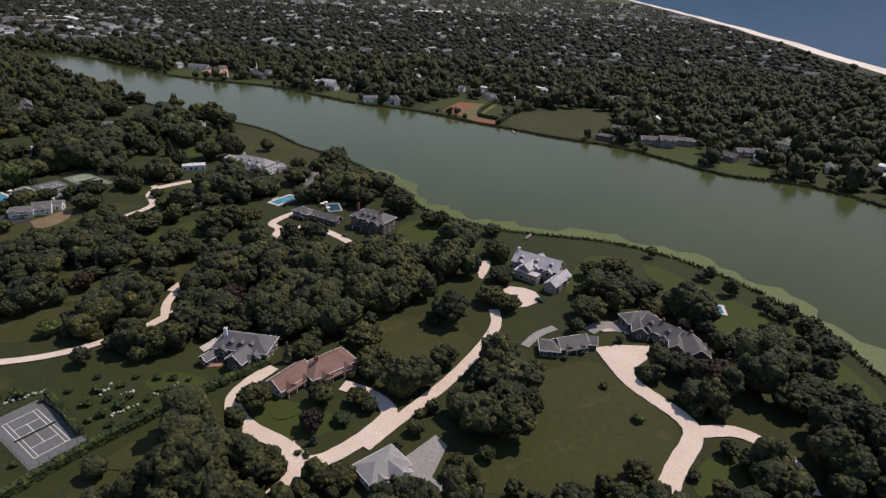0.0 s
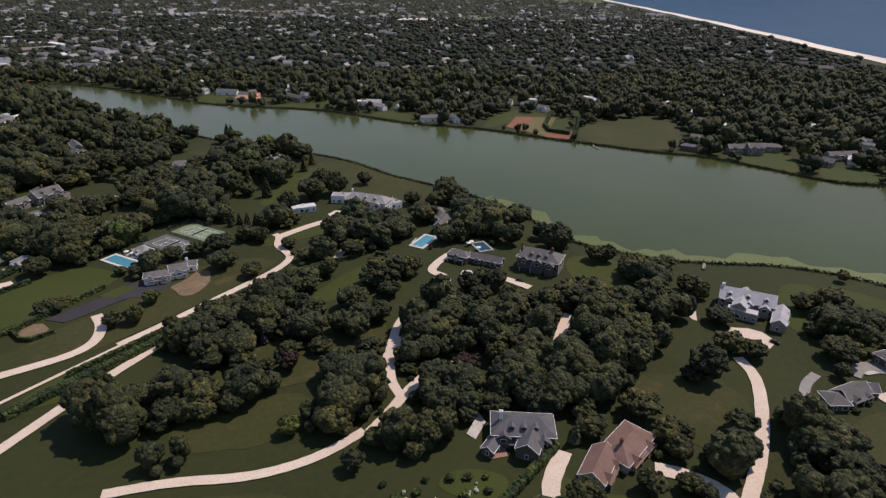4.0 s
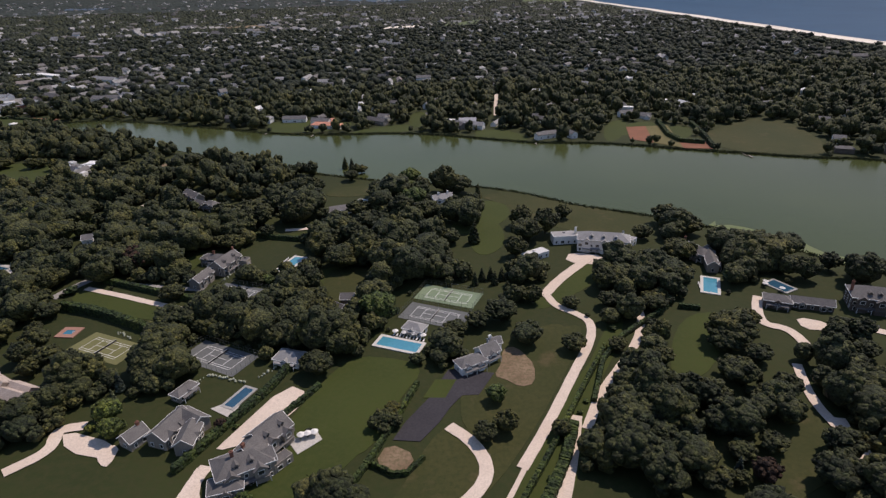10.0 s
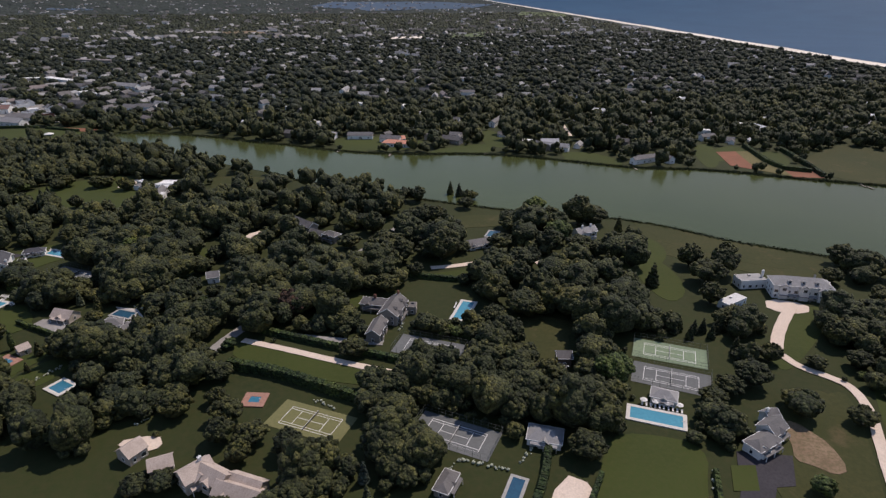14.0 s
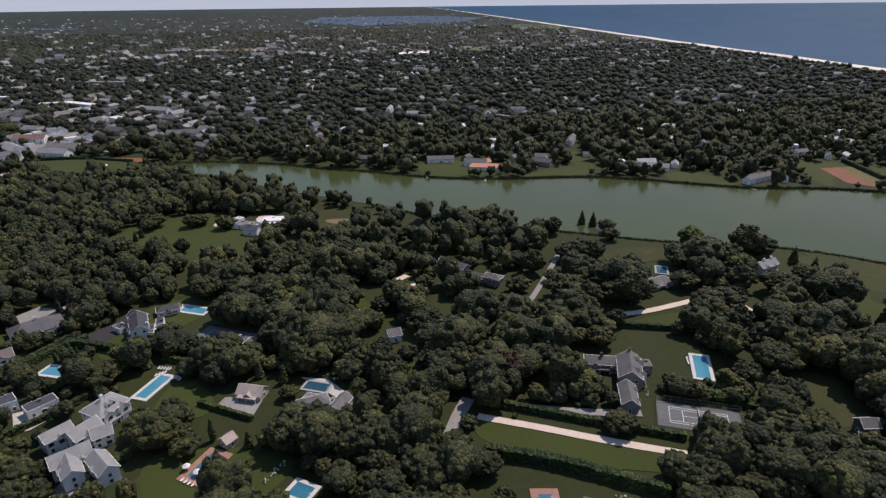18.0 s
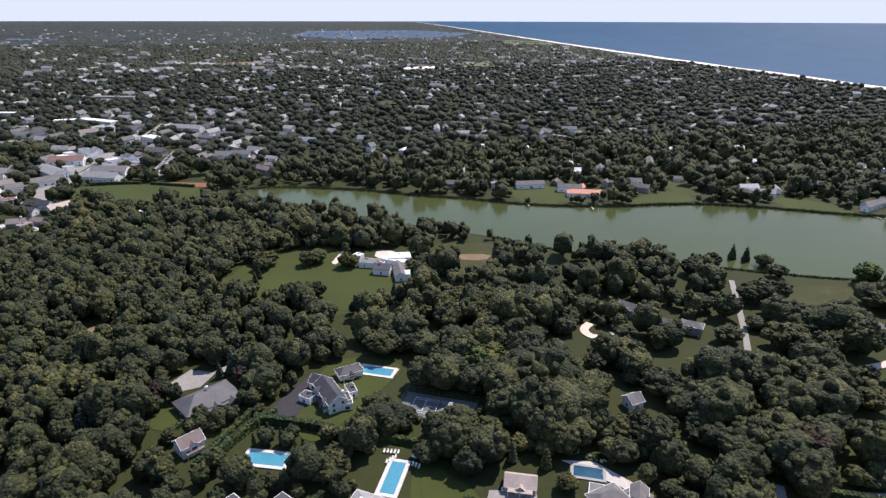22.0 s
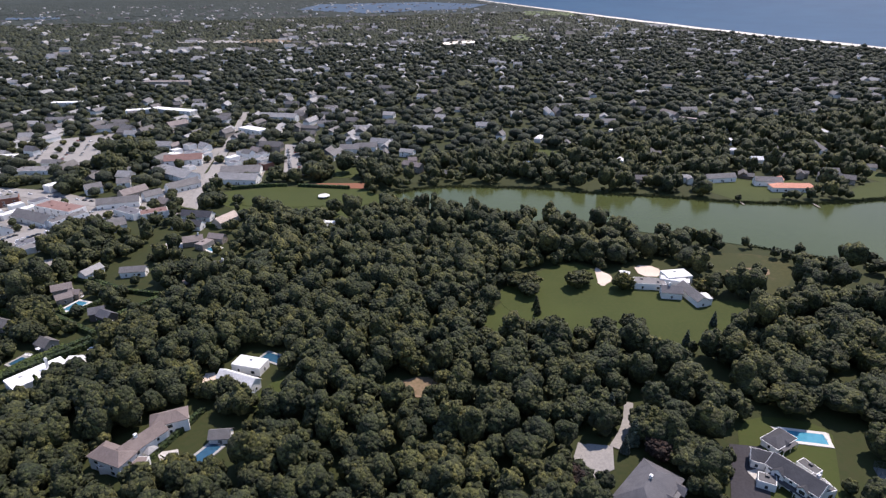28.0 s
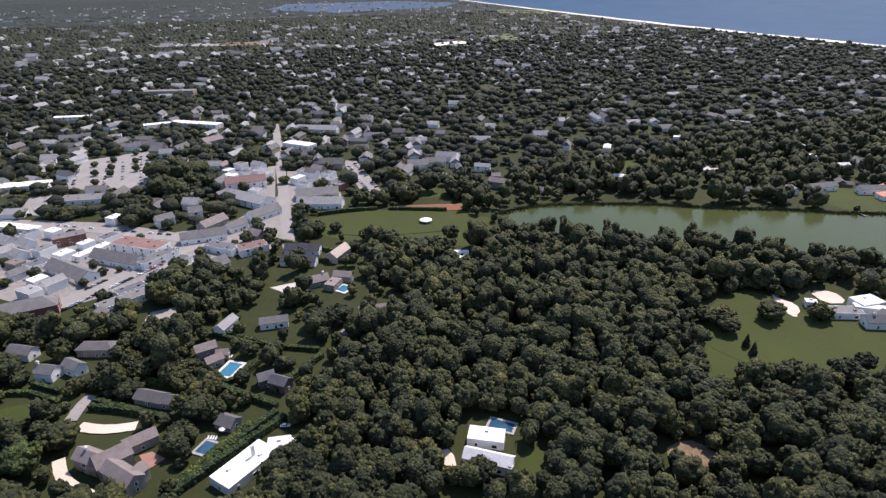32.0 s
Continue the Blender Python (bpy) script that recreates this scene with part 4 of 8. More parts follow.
def house(label, palette, wings, chimneys=(), category="house", glazed=True, name="house", spacing=3.4):
    """A house at its first wing; each wing is (x, y, length, width, eaves height, turn, roof kind)."""
    wall_m, roof_m = PALETTES[palette]
    x0, y0 = wings[0][:2]
    root = tagged(new(name), label, category)
    root.matrix_basis = pose(x0, y0, 0.05)
    own = roof_m
    for k, (x, y, L, w, eave, turn, kind) in enumerate(wings):
        kind, _, other = kind.partition(":")
        roof_m = ROOFS.get(other, own)
        m = pose(x - x0, y - y0, -0.05 * k, 0, 0, turn)
        away = 1 if math.cos(radians(turn)) > 0 else -1
        wing_parts(root, L, w, eave + 0.07 * k, kind, wall_m, roof_m, m, glazed, spacing, away, y0 > 640, palette not in ("slateflat", "tan", "redtile", "town"))
        if glazed and y0 <= 640 and kind != "flat" and L >= 8.5 and category == "house":
            hw = w / 2
            spots_on = (0.0,) if L < 13 else ((-0.27, 0.27) if L < 22 else (-0.34, 0.02, 0.34))
            for q, u in enumerate(spots_on):
                cw = min(w * (0.52, 0.42, 0.48)[q], 4.6)
                wing_parts(root, hw * 1.25, cw, eave - 0.35 - 0.2 * q, "gable", wall_m, roof_m, m @ pose(u * (L - 1.5), -away * hw * (0.55 + 0.1 * q), 0, 0, 0, 90), False, spacing, away, False)
                ob = opening(root, WIDE, 0, 0, 0, 0)
                ob.matrix_basis = m @ pose(u * (L - 1.5), -away * (hw * (1.175 + 0.1 * q) + 0.04), max(0.9, eave - 2.6), 0, 0, 0 if away > 0 else 180)
            if k < 2:
                porch(root, m, L * 0.8, hw, away, roof_m)
        c, s = math.cos(radians(turn)), math.sin(radians(turn))
        corner = [(x + c * a - s * b, y + s * a + c * b) for a, b in ((-L / 2, -w / 2), (L / 2, -w / 2), (L / 2, w / 2), (-L / 2, w / 2))]
        mark(corner, 4.5 if glazed else 3.0)
        mark(corner, 1.0, True)
    x, y, L, w, eave, turn, kind = wings[0]
    if glazed:
        ob = opening(root, DOOR, 0, 0, 0, 0, "door")
        away = 1 if math.cos(radians(turn)) > 0 else -1
        ob.matrix_basis = pose(0, 0, 0, 0, 0, turn) @ pose(0.06 * L, -away * (w / 2 + 0.06), 0.15, 0, 0, 0 if away > 0 else 180)
    for cx, cy in chimneys:
        best = min(wings, key=lambda g: abs(-(cx - g[0]) * math.sin(radians(g[5])) + (cy - g[1]) * math.cos(radians(g[5]))) + max(0, math.hypot(cx - g[0], cy - g[1]) - g[2] / 2))
        bx, by, L, w, eave, turn, kind = best
        c, s = math.cos(radians(turn)), math.sin(radians(turn))
        a = max(-L / 2 + 0.6, min(L / 2 - 0.6, (cx - bx) * c + (cy - by) * s))
        top = eave + min(w * 0.36, 4.5) + 1.6
        bm = box(bmesh.new(), -0.6, 0.6, -0.45, 0.45, 0.5, top)
        box(bm, -0.72, 0.72, -0.57, 0.57, top - 0.35, top - 0.1)
        box(bm, -0.3, 0.3, -0.2, 0.2, top, top + 0.35)
        ob = part("chimney", bm, W_BRICK if palette in ("greywhite", "brown", "cedar") else W_WHITE, root)
        ob.matrix_basis = pose(bx - x0 + c * a, by - y0 + s * a, 0, 0, 0, turn)
    return root


# ---- pools, courts, hedges ----
M_POOL = two_scale("pool_water", (0.03, 0.15, 0.22), (0.04, 0.18, 0.26), (0.025, 0.13, 0.19), 0.1, 0.8, 0.06, 0.05, 0.05, 0.5)
M_POOL_PALE = two_scale("pale_pool_water", (0.055, 0.24, 0.32), (0.075, 0.28, 0.36), (0.05, 0.21, 0.29), 0.1, 0.8, 0.06, 0.05, 0.05, 0.5)
M_POOL_DARK = two_scale("dark_pool_water", (0.02, 0.075, 0.12), (0.03, 0.09, 0.14), (0.02, 0.06, 0.10), 0.1, 0.8, 0.06, 0.05, 0.05, 0.5)
M_DECK_WHITE = two_scale("white_stone_paving", (0.52, 0.49, 0.45), (0.62, 0.59, 0.54), (0.44, 0.42, 0.38), 0.3, 1.5)
M_DECK_STONE = two_scale("grey_stone_paving", (0.30, 0.29, 0.27), (0.38, 0.365, 0.34), (0.24, 0.235, 0.22), 0.3, 1.5)
M_DECK_BRICK = two_scale("brick_paving", (0.30, 0.16, 0.115), (0.37, 0.21, 0.155), (0.25, 0.13, 0.10), 0.3, 1.5)
DECKS = {"white": M_DECK_WHITE, "stone": M_DECK_STONE, "brick": M_DECK_BRICK}


def ring(bm, a, b, c, d, z0, z1):
    """A flat frame from half sizes a, b out to c, d."""
    box(bm, -c, c, -d, -b, z0, z1)
    box(bm, -c, c, b, d, z0, z1)
    box(bm, -c, -a, -b, b, z0, z1)
    box(bm, a, c, -b, b, z0, z1)
    return bm


def pool(x, y, L, w, turn, deck, dark=False):
    root = tagged(new("swimming_pool"), {"white": "blue swimming pool with a white stone surround", "stone": "blue swimming pool edged in grey stone", "brick": "blue swimming pool on a red brick terrace"}[deck], "swimming pool")
    root.matrix_basis = pose(x, y, 0.34, 0, 0, turn)
    wide = {"white": 1.6, "stone": 1.2, "brick": 2.8}[deck]
    part("surround", ring(bmesh.new(), L / 2, w / 2, L / 2 + wide, w / 2 + wide, -0.3, 0.14), DECKS[deck], root)
    part("water", box(bmesh.new(), -L / 2, L / 2, -w / 2, w / 2, 0, 0.08), M_POOL_DARK if dark else (M_POOL_PALE if w * L > 85 and deck == "white" else M_POOL), root)
    bm = bmesh.new()
    for s in (-0.25, 0.25):
        box(bm, L / 2 - 0.5, L / 2 + 0.6, s - 0.03, s + 0.03, 0.5, 0.56)
        box(bm, L / 2 + 0.54, L / 2 + 0.6, s - 0.03, s + 0.03, 0.2, 0.5)
        box(bm, L / 2 - 0.5, L / 2 - 0.44, s - 0.03, s + 0.03, 0.05, 0.5)
    part("ladder", bm, W_TRIM, root)
    c, s = math.cos(radians(turn)), math.sin(radians(turn))
    mark([(x + c * a - s * b, y + s * a + c * b) for a, b in ((-L / 2, -w / 2), (L / 2, -w / 2), (L / 2, w / 2), (-L / 2, w / 2))], wide + 3.0, True)
    return root


C_GREY = two_scale("grey_court_surface", (0.115, 0.12, 0.118), (0.145, 0.15, 0.148), (0.10, 0.105, 0.102), 0.06, 0.8, bump=0.05)
C_GREEN = two_scale("green_court_surface", (0.16, 0.21, 0.13), (0.19, 0.245, 0.155), (0.14, 0.185, 0.12), 0.06, 0.8, bump=0.05)
C_OLIVE = two_scale("grass_court_surface", (0.14, 0.135, 0.055), (0.17, 0.16, 0.07), (0.12, 0.12, 0.05), 0.06, 0.8, bump=0.05)
M_NET = two_scale("dark_net", (0.05, 0.05, 0.05), (0.07, 0.07, 0.07), (0.04, 0.04, 0.04), 0.5, 3.0)
M_STEEL = two_scale("fence_steel", (0.10, 0.11, 0.10), (0.13, 0.14, 0.13), (0.08, 0.09, 0.08), 0.5, 3.0, 0.5)


def tennis_court(x, y, turn, kind):
    root = tagged(new("tennis_court"), {"grey": "grey hard tennis court with white lines", "green": "green hard tennis court with white lines", "olive": "olive grass tennis court with white lines"}[kind], "tennis court")
    root.matrix_basis = pose(x, y, 0.08, 0, 0, turn)
    part("surface", box(bmesh.new(), -17, 17, -8.6, 8.6, 0, 0.08), {"grey": C_GREY, "green": C_GREEN, "olive": C_OLIVE}[kind], root)
    for a, b, c, d in ((-11.9, 11.9, -5.5, -5.3), (-11.9, 11.9, 5.3, 5.5), (-11.9, 11.9, -4.2, -4.02), (-11.9, 11.9, 4.02, 4.2), (-11.9, -11.7, -5.3, 5.3), (11.7, 11.9, -5.3, 5.3),
                       (-6.5, -6.3, -4.0, 4.0), (6.3, 6.5, -4.0, 4.0), (-6.3, 6.3, -0.09, 0.09)):
        part("line", box(bmesh.new(), a, b, c, d, 0.08, 0.10), W_TRIM, root)
    net = part("net", box(bmesh.new(), -0.04, 0.04, -6.2, 6.2, 0.10, 1.0), M_NET, root)
    part("net_band", box(bmesh.new(), -0.06, 0.06, -6.2, 6.2, 0.98, 1.06), W_TRIM, net)
    if kind != "olive":
        bm = bmesh.new()
        for k in range(12):
            for s in (-1, 1):
                xx = -17 + 34 * k / 11
                box(bm, xx - 0.05, xx + 0.05, s * 8.55 - 0.05, s * 8.55 + 0.05, 0.08, 3.2)
        for k in range(1, 6):
            for s in (-1, 1):
                yy = -8.55 + 17.1 * k / 6
                box(bm, s * 16.95 - 0.05, s * 16.95 + 0.05, yy - 0.05, yy + 0.05, 0.08, 3.2)
        for s in (-1, 1):
            for z in (1.6, 3.15):
                box(bm, -17, 17, s * 8.55 - 0.03, s * 8.55 + 0.03, z, z + 0.06)
                box(bm, s * 16.95 - 0.03, s * 16.95 + 0.03, -8.5, 8.5, z, z + 0.06)
        part("fence", bm, M_STEEL, root)
    c, s = math.cos(radians(turn)), math.sin(radians(turn))
    mark([(x + c * a - s * b, y + s * a + c * b) for a, b in ((-17, -8.6), (17, -8.6), (17, 8.6), (-17, 8.6))], 2.0, True)
    return root


hedge_rng = np.random.default_rng(11)


def hedge(h, w, pts):
    """A clipped hedge of crowded leafy clumps along a line."""
    p = chaikin(pts, 1, False)
    bm = bmesh.new()
    vs, fs, n = [], [], 0
    base_v = np.array([[-1, -1, 0], [1, -1, 0], [1, 1, 0], [-1, 1, 0], [-0.9, -0.9, 1], [0.9, -0.9, 1], [0.9, 0.9, 1], [-0.9, 0.9, 1], [0, 0, 1.06]])
    base_f = np.array([[0, 1, 5], [0, 5, 4], [1, 2, 6], [1, 6, 5], [2, 3, 7], [2, 7, 6], [3, 0, 4], [3, 4, 7], [4, 5, 8], [5, 6, 8], [6, 7, 8], [7, 4, 8]])
    bm.free()
    for a, b in zip(p[:-1], p[1:]):
        d = b - a
        L = math.hypot(*d)
        m = max(1, int(L / 1.3))
        t = math.atan2(d[1], d[0])
        c, s = math.cos(t), math.sin(t)
        for k in range(m):
            q = a + d * (k + 0.5) / m
            v = base_v * (1 + hedge_rng.uniform(-0.13, 0.13, base_v.shape)) * [L / m * 0.62, w / 2, h]
            v = np.stack([q[0] + c * v[:, 0] - s * v[:, 1], q[1] + s * v[:, 0] + c * v[:, 1], v[:, 2]], 1)
            vs.append(v)
            fs.append(base_f + n)
            n += len(v)
        mark([a, b, b + 0.1], w / 2 + 2.0)
    ob = array_mesh("hedge", np.concatenate(vs), np.concatenate(fs), M_HEDGE)
    return tagged(ob, "tall clipped dark green hedge" if h > 2.6 else "clipped dark green hedge", "hedge")


house("large dark shingle manor with a hipped grey roof", "cedar", [(-35, 338, 23.8, 13.8, 7.5, -30, "hip"), (-80, 351, 12.6, 7.7, 4, -34, "hip"), (-65, 345, 19.2, 6.0, 3.5, -29, "gable")], [(-47, 346), (-26, 341)])
house("shingle house with a pale silvery roof by the lake", "silver", [(59, 287, 24.9, 11.2, 6, -29, "gable"), (52, 278, 13.8, 5.2, 4, -35, "flat"), (67, 271, 17.1, 6.0, 4.5, -127, "gable"), (56, 286, 18.8, 6.0, 6, -128, "gable")], [(49, 299)])
house("rambling dark shingle house with steep grey roofs", "cedar", [(106, 226, 17.1, 10.0, 5, -50, "gable"), (99, 237, 16.0, 8.5, 4, 16, "hip"), (112, 222, 10.8, 9.0, 4.5, -45, "gable"), (115, 212, 13.4, 9.0, 4.8, 86, "gable"), (97, 231, 13.8, 6.0, 4, 78, "gable"), (110, 218, 14.9, 6.0, 4.4, 68, "gable")], [(110, 230), (118, 220)])
house("low grey shingle cottage wing beside the lawn", "cedar", [(63, 216, 13.5, 7.5, 3, 19, "gable"), (53, 212, 8.0, 8.0, 3, -4, "hip"), (71, 218, 6.7, 6.0, 2.8, -6, "gable:slate")], [])
house("small grey pool house by the lake", "whitegrey", [(129, 265, 20.2, 6.5, 3, 37, "gable")], [])
house("house with a pale silvery roof beside an asphalt drive", "whitelight", [(-12, 141, 14.4, 10.0, 3.6, 40, "hip"), (-8, 139, 7.7, 7.5, 3.2, -44, "gable")], [])
house("brown house with a broad dark slate roof", "slate", [(-73, 203, 22.2, 12.0, 5, -8, "hip"), (-72, 195, 9.3, 7.7, 4.5, -115, "gable"), (-84, 198, 10.9, 4.3, 3, 55, "gable")], [(-80, 211)])
house("low house with a red-brown shingle roof", "brown", [(-51, 184, 15.4, 8.6, 3.5, 55, "gable"), (-38, 193, 19.9, 11.2, 3.5, 43, "hip")], [(-43, 191)])
house("grand grey shingle house with white trim and porches", "greywhite", [(-337, 289, 19.1, 11.2, 6.5, 19, "hip"), (-329, 303, 14.0, 10.3, 6.5, 47, "gable"), (-334, 296, 10.3, 10.3, 6, 58, "gable"), (-330, 290, 6.6, 7.7, 6, 24, "gable"), (-327, 303, 6.0, 6.9, 6, 42, "gable"), (-326, 290, 11.6, 4.3, 3, 41, "flat"), (-325, 306, 9.3, 4.3, 3, 51, "flat"), (-342, 282, 11.2, 6.9, 3.5, 6, "hip")], [(-339, 286), (-337, 291)])
house("rambling grey house with steep shingle roofs", "greywhite", [(-367, 316, 15.1, 8.6, 5, 61, "gable"), (-360, 319, 12.3, 7.7, 5, -41, "gable"), (-380, 315, 8.0, 6.9, 4, 51, "gable"), (-359, 309, 11.3, 6.9, 5, -98, "gable")], [(-376, 315)])
house("small grey pavilion beside the pool garden", "greywhite", [(-367, 341, 10.2, 5.2, 3, 53, "hip")], [])
house("white house with a grey hipped roof", "whitegrey", [(-245, 333, 13.0, 6.9, 4, 17, "hip"), (-236, 339, 8.9, 7.7, 4.5, 23, "gable"), (-231, 346, 5.5, 5.2, 4, 8, "gable"), (-246, 332, 5.7, 4.3, 3.5, -123, "gable")], [(-234, 347)])
house("white mansion with a pale slate roof and chimneys", "whitelight", [(-136, 437, 31.1, 12.0, 8, -24, "hip"), (-155, 454, 15.7, 8.6, 5, -7, "flat"), (-117, 441, 8.9, 6.0, 4, -52, "flat")], [(-138, 461), (-130, 459), (-124, 447)])
house("low white garage with a flat roof", "flatwhite", [(-181, 435, 16.5, 6.9, 3.5, 20, "flat")], [])
house("grey shingle house with a white chimney", "greywhite", [(-87, 414, 18.7, 8.6, 5, -75, "hip"), (-85, 402, 22.9, 6.0, 5, -114, "gable")], [(-86, 424)])
house("steep grey shingle house with a long wing", "greywhite", [(-367, 464, 18.1, 10.3, 6, -118, "gable"), (-374, 475, 17.6, 7.7, 4, -23, "hip"), (-378, 447, 14.4, 6.9, 5, -114, "gable"), (-356, 467, 4.3, 6.0, 4, -17, "flat")], [(-359, 476), (-378, 469)])
house("small shingle cottage among trees", "cedar", [(-296, 403, 6.6, 6.0, 5, -13, "gable"), (-301, 397, 7.1, 5.2, 3, -45, "gable")], [])
house("open pool pavilion with a pale hipped roof", "whitelight", [(-265, 368, 10.2, 6.9, 3, -36, "hip")], [])
house("garden pavilion with a pale roof", "whitelight", [(-324, 356, 12.9, 8.6, 3, -28, "hip")], [])
house("house with pale tan shingle roofs", "tan", [(-453, 364, 11.0, 8.6, 5, 34, "gable"), (-478, 382, 7.4, 7.7, 4, 47, "gable"), (-446, 360, 11.7, 7.7, 5, -42, "gable"), (-437, 351, 17.5, 7.7, 4, -32, "gable"), (-435, 355, 13.4, 6.9, 4, -33, "gable"), (-466, 372, 8.0, 6.9, 4, 12, "gable")], [(-453, 368)])
house("grey cottage with a white porch", "whitegrey", [(-511, 482, 12.8, 7.7, 4, 8, "hip"), (-500, 478, 10.7, 6.0, 4, 54, "gable")], [])
house("white house with many chimneys near the lake", "whitelight", [(-219, 543, 15.6, 7.7, 6, 13, "gable")], [(-223, 549), (-216, 551)])
house("low grey house with a hipped roof", "whitegrey", [(-297, 546, 19.9, 8.6, 3, 9, "hip")], [])
house("big white house with pale grey gables", "whitelight", [(-597, 502, 14.2, 12.0, 6, 50, "hip"), (-602, 487, 11.4, 8.6, 6, 46, "gable"), (-603, 472, 13.6, 8.6, 6, 26, "gable"), (-601, 465, 11.6, 6.9, 6, -66, "gable"), (-590, 464, 12.8, 6.9, 6, -57, "gable"), (-612, 488, 10.9, 6.9, 6, 39, "gable"), (-595, 485, 7.1, 6.9, 5, 20, "gable")], [(-603, 506)])
house("white modern house with dark solar roofs", "whitesolar", [(-626, 515, 12.4, 6.9, 4, 35, "flat"), (-644, 518, 14.8, 7.7, 5, 31, "flat"), (-654, 516, 11.0, 6.9, 4.5, 21, "flat")], [])
house("garage with a pale low roof beside a car pad", "tan", [(-537, 500, 11.6, 7.7, 3, -28, "gable")], [])
house("low house with flat grey roofs round a pool", "whitegrey", [(-511, 485, 9.9, 7.7, 3, -34, "flat"), (-503, 480, 8.9, 6.9, 3, 7, "flat")], [])
house("grey shingle house half hidden by trees", "greywhite", [(-402, 585, 11.4, 6.0, 4, -47, "gable"), (-393, 578, 11.2, 6.9, 5, -47, "hip"), (-411, 604, 20.6, 7.7, 5, -55, "gable")], [])
house("small cottage with a grey roof", "whitegrey", [(-466, 530, 6.6, 6.9, 4, 6, "gable")], [])
house("pool cabana with a tan tiled roof", "tan", [(-546, 469, 4.9, 5.2, 3, 41, "gable")], [])
house("low house with a broad red tiled roof", "redtile", [(-571, 430, 27.7, 12.0, 4, -29, "hip")], [])
house("modern house with black roofs and white walls", "blackwhite", [(-597, 577, 18.9, 8.6, 5.5, -77, "gable"), (-592, 573, 6.9, 6.9, 3.5, 6, "flat"), (-600, 590, 8.0, 6.9, 4, -43, "gable"), (-598, 579, 7.3, 6.9, 5, -71, "gable"), (-607, 581, 6.4, 5.2, 3, -47, "flat"), (-593, 571, 10.1, 6.0, 3.2, -7, "flat"), (-587, 580, 7.8, 4.3, 3, -83, "flat")], [(-592, 574)])
house("pool house with a black hipped roof", "blackwhite", [(-585, 596, 12.0, 6.9, 3, 10, "hip")], [])
house("low house with a dark flat hipped roof", "slateflat", [(-651, 593, 25.2, 15.5, 3.2, 27, "hip")], [(-651, 594)])
house("white barn with a brown shingle roof", "brownwhite", [(-657, 562, 9.4, 7.7, 5, 29, "gable")], [])
house("sprawling white mansion with flat and grey roofs on a wide lawn", "flatwhite", [(-524, 730, 16.2, 11.0, 5.4, -11, "flat"), (-544, 730, 18.7, 9.0, 3.8, -28, "flat:grey"), (-540, 715, 11.7, 8.0, 4.4, -31, "gable:slate"), (-530, 708, 21.5, 7.5, 4, 82, "gable:grey"), (-528, 702, 7.8, 8.0, 4, 74, "flat"), (-529, 725, 17.0, 6.0, 4.6, -42, "flat"), (-551, 746, 6.5, 5.5, 3.4, -43, "flat")], [(-541, 716)])
house("long white house with a dark brown roof", "brownwhite", [(-828, 685, 18.7, 7.7, 6, 39, "gable"), (-818, 696, 14.5, 8.6, 6, 3, "hip"), (-838, 680, 16.5, 8.6, 6, -42, "hip"), (-834, 677, 17.6, 5.2, 3, -18, "flat")], [(-836, 692)])
house("white garden gazebo with a pale roof", "whitelight", [(-827, 683, 8.8, 4.3, 3, -45, "hip")], [])
house("pool house with a grey roof and white awning", "whitegrey", [(-798, 681, 8.4, 6.0, 3, -16, "gable")], [])
house("white house with a pale flat roof in the woods", "flatwhite", [(-789, 716, 20.0, 6.9, 5, -43, "gable"), (-783, 729, 15.7, 8.6, 4, -36, "flat")], [])
house("low white house with a broad flat white roof", "flatwhite", [(-880, 757, 25.3, 12.0, 4, 32, "flat"), (-865, 763, 9.8, 8.6, 3.5, -15, "flat")], [(-875, 758)])
house("large shingle house with pinkish grey roofs", "pinkgrey", [(-937, 787, 12.6, 7.7, 6, -47, "gable"), (-929, 783, 13.5, 9.5, 6.5, 18, "gable"), (-925, 771, 17.3, 7.7, 6, -56, "gable"), (-919, 792, 13.1, 6.9, 4.5, 15, "gable"), (-920, 770, 7.0, 6.0, 5.5, 42, "gable")], [(-935, 791)])
house("grey house with a simple gabled roof", "greywhite", [(-914, 823, 14.8, 7.7, 3.5, -40, "gable"), (-907, 817, 8.6, 6.9, 3.5, -36, "gable")], [])
house("small grey pool cottage", "greywhite", [(-883, 789, 9.2, 7.7, 3, -47, "gable")], [])
house("grey house with small brown roofs", "pinkgrey", [(-887, 854, 10.7, 6.9, 5, 9, "gable"), (-884, 842, 8.6, 6.0, 4, 17, "gable"), (-879, 847, 6.4, 5.2, 3.5, -16, "gable")], [])
house("dark shingle house by a blue pool", "slate", [(-862, 813, 7.8, 6.9, 5, 4, "gable"), (-856, 806, 9.3, 6.9, 5, -48, "gable")], [])
house("white gabled house with pale roof", "whitelight", [(-874, 875, 14.2, 6.9, 5, 49, "gable")], [])
house("white compound with flat and gabled roofs", "pinkgrey", [(-812, 909, 13.8, 8.6, 4, 2, "gable"), (-804, 900, 11.6, 7.7, 4, 45, "flat"), (-795, 907, 12.3, 6.9, 4.5, -34, "gable")], [(-808, 910)])
house("low grey house in the woods", "pinkgrey", [(-792, 854, 16.4, 8.6, 4, -12, "gable"), (-812, 840, 11.8, 5.2, 3, 38, "gable")], [(-790, 863)])
house("white house with a covered porch", "whitegrey", [(-848, 868, 15.8, 6.9, 4, -12, "gable")], [])
house("dark metal-roofed barn beside a hedge", "blackwhite", [(-816, 946, 25.3, 9.5, 4, -31, "gable"), (-809, 965, 26.3, 9.5, 4, -31, "gable")], [])
house("pale tan barn with a steep gable", "tan", [(-788, 944, 19.9, 9.5, 5, 43, "gable")], [])
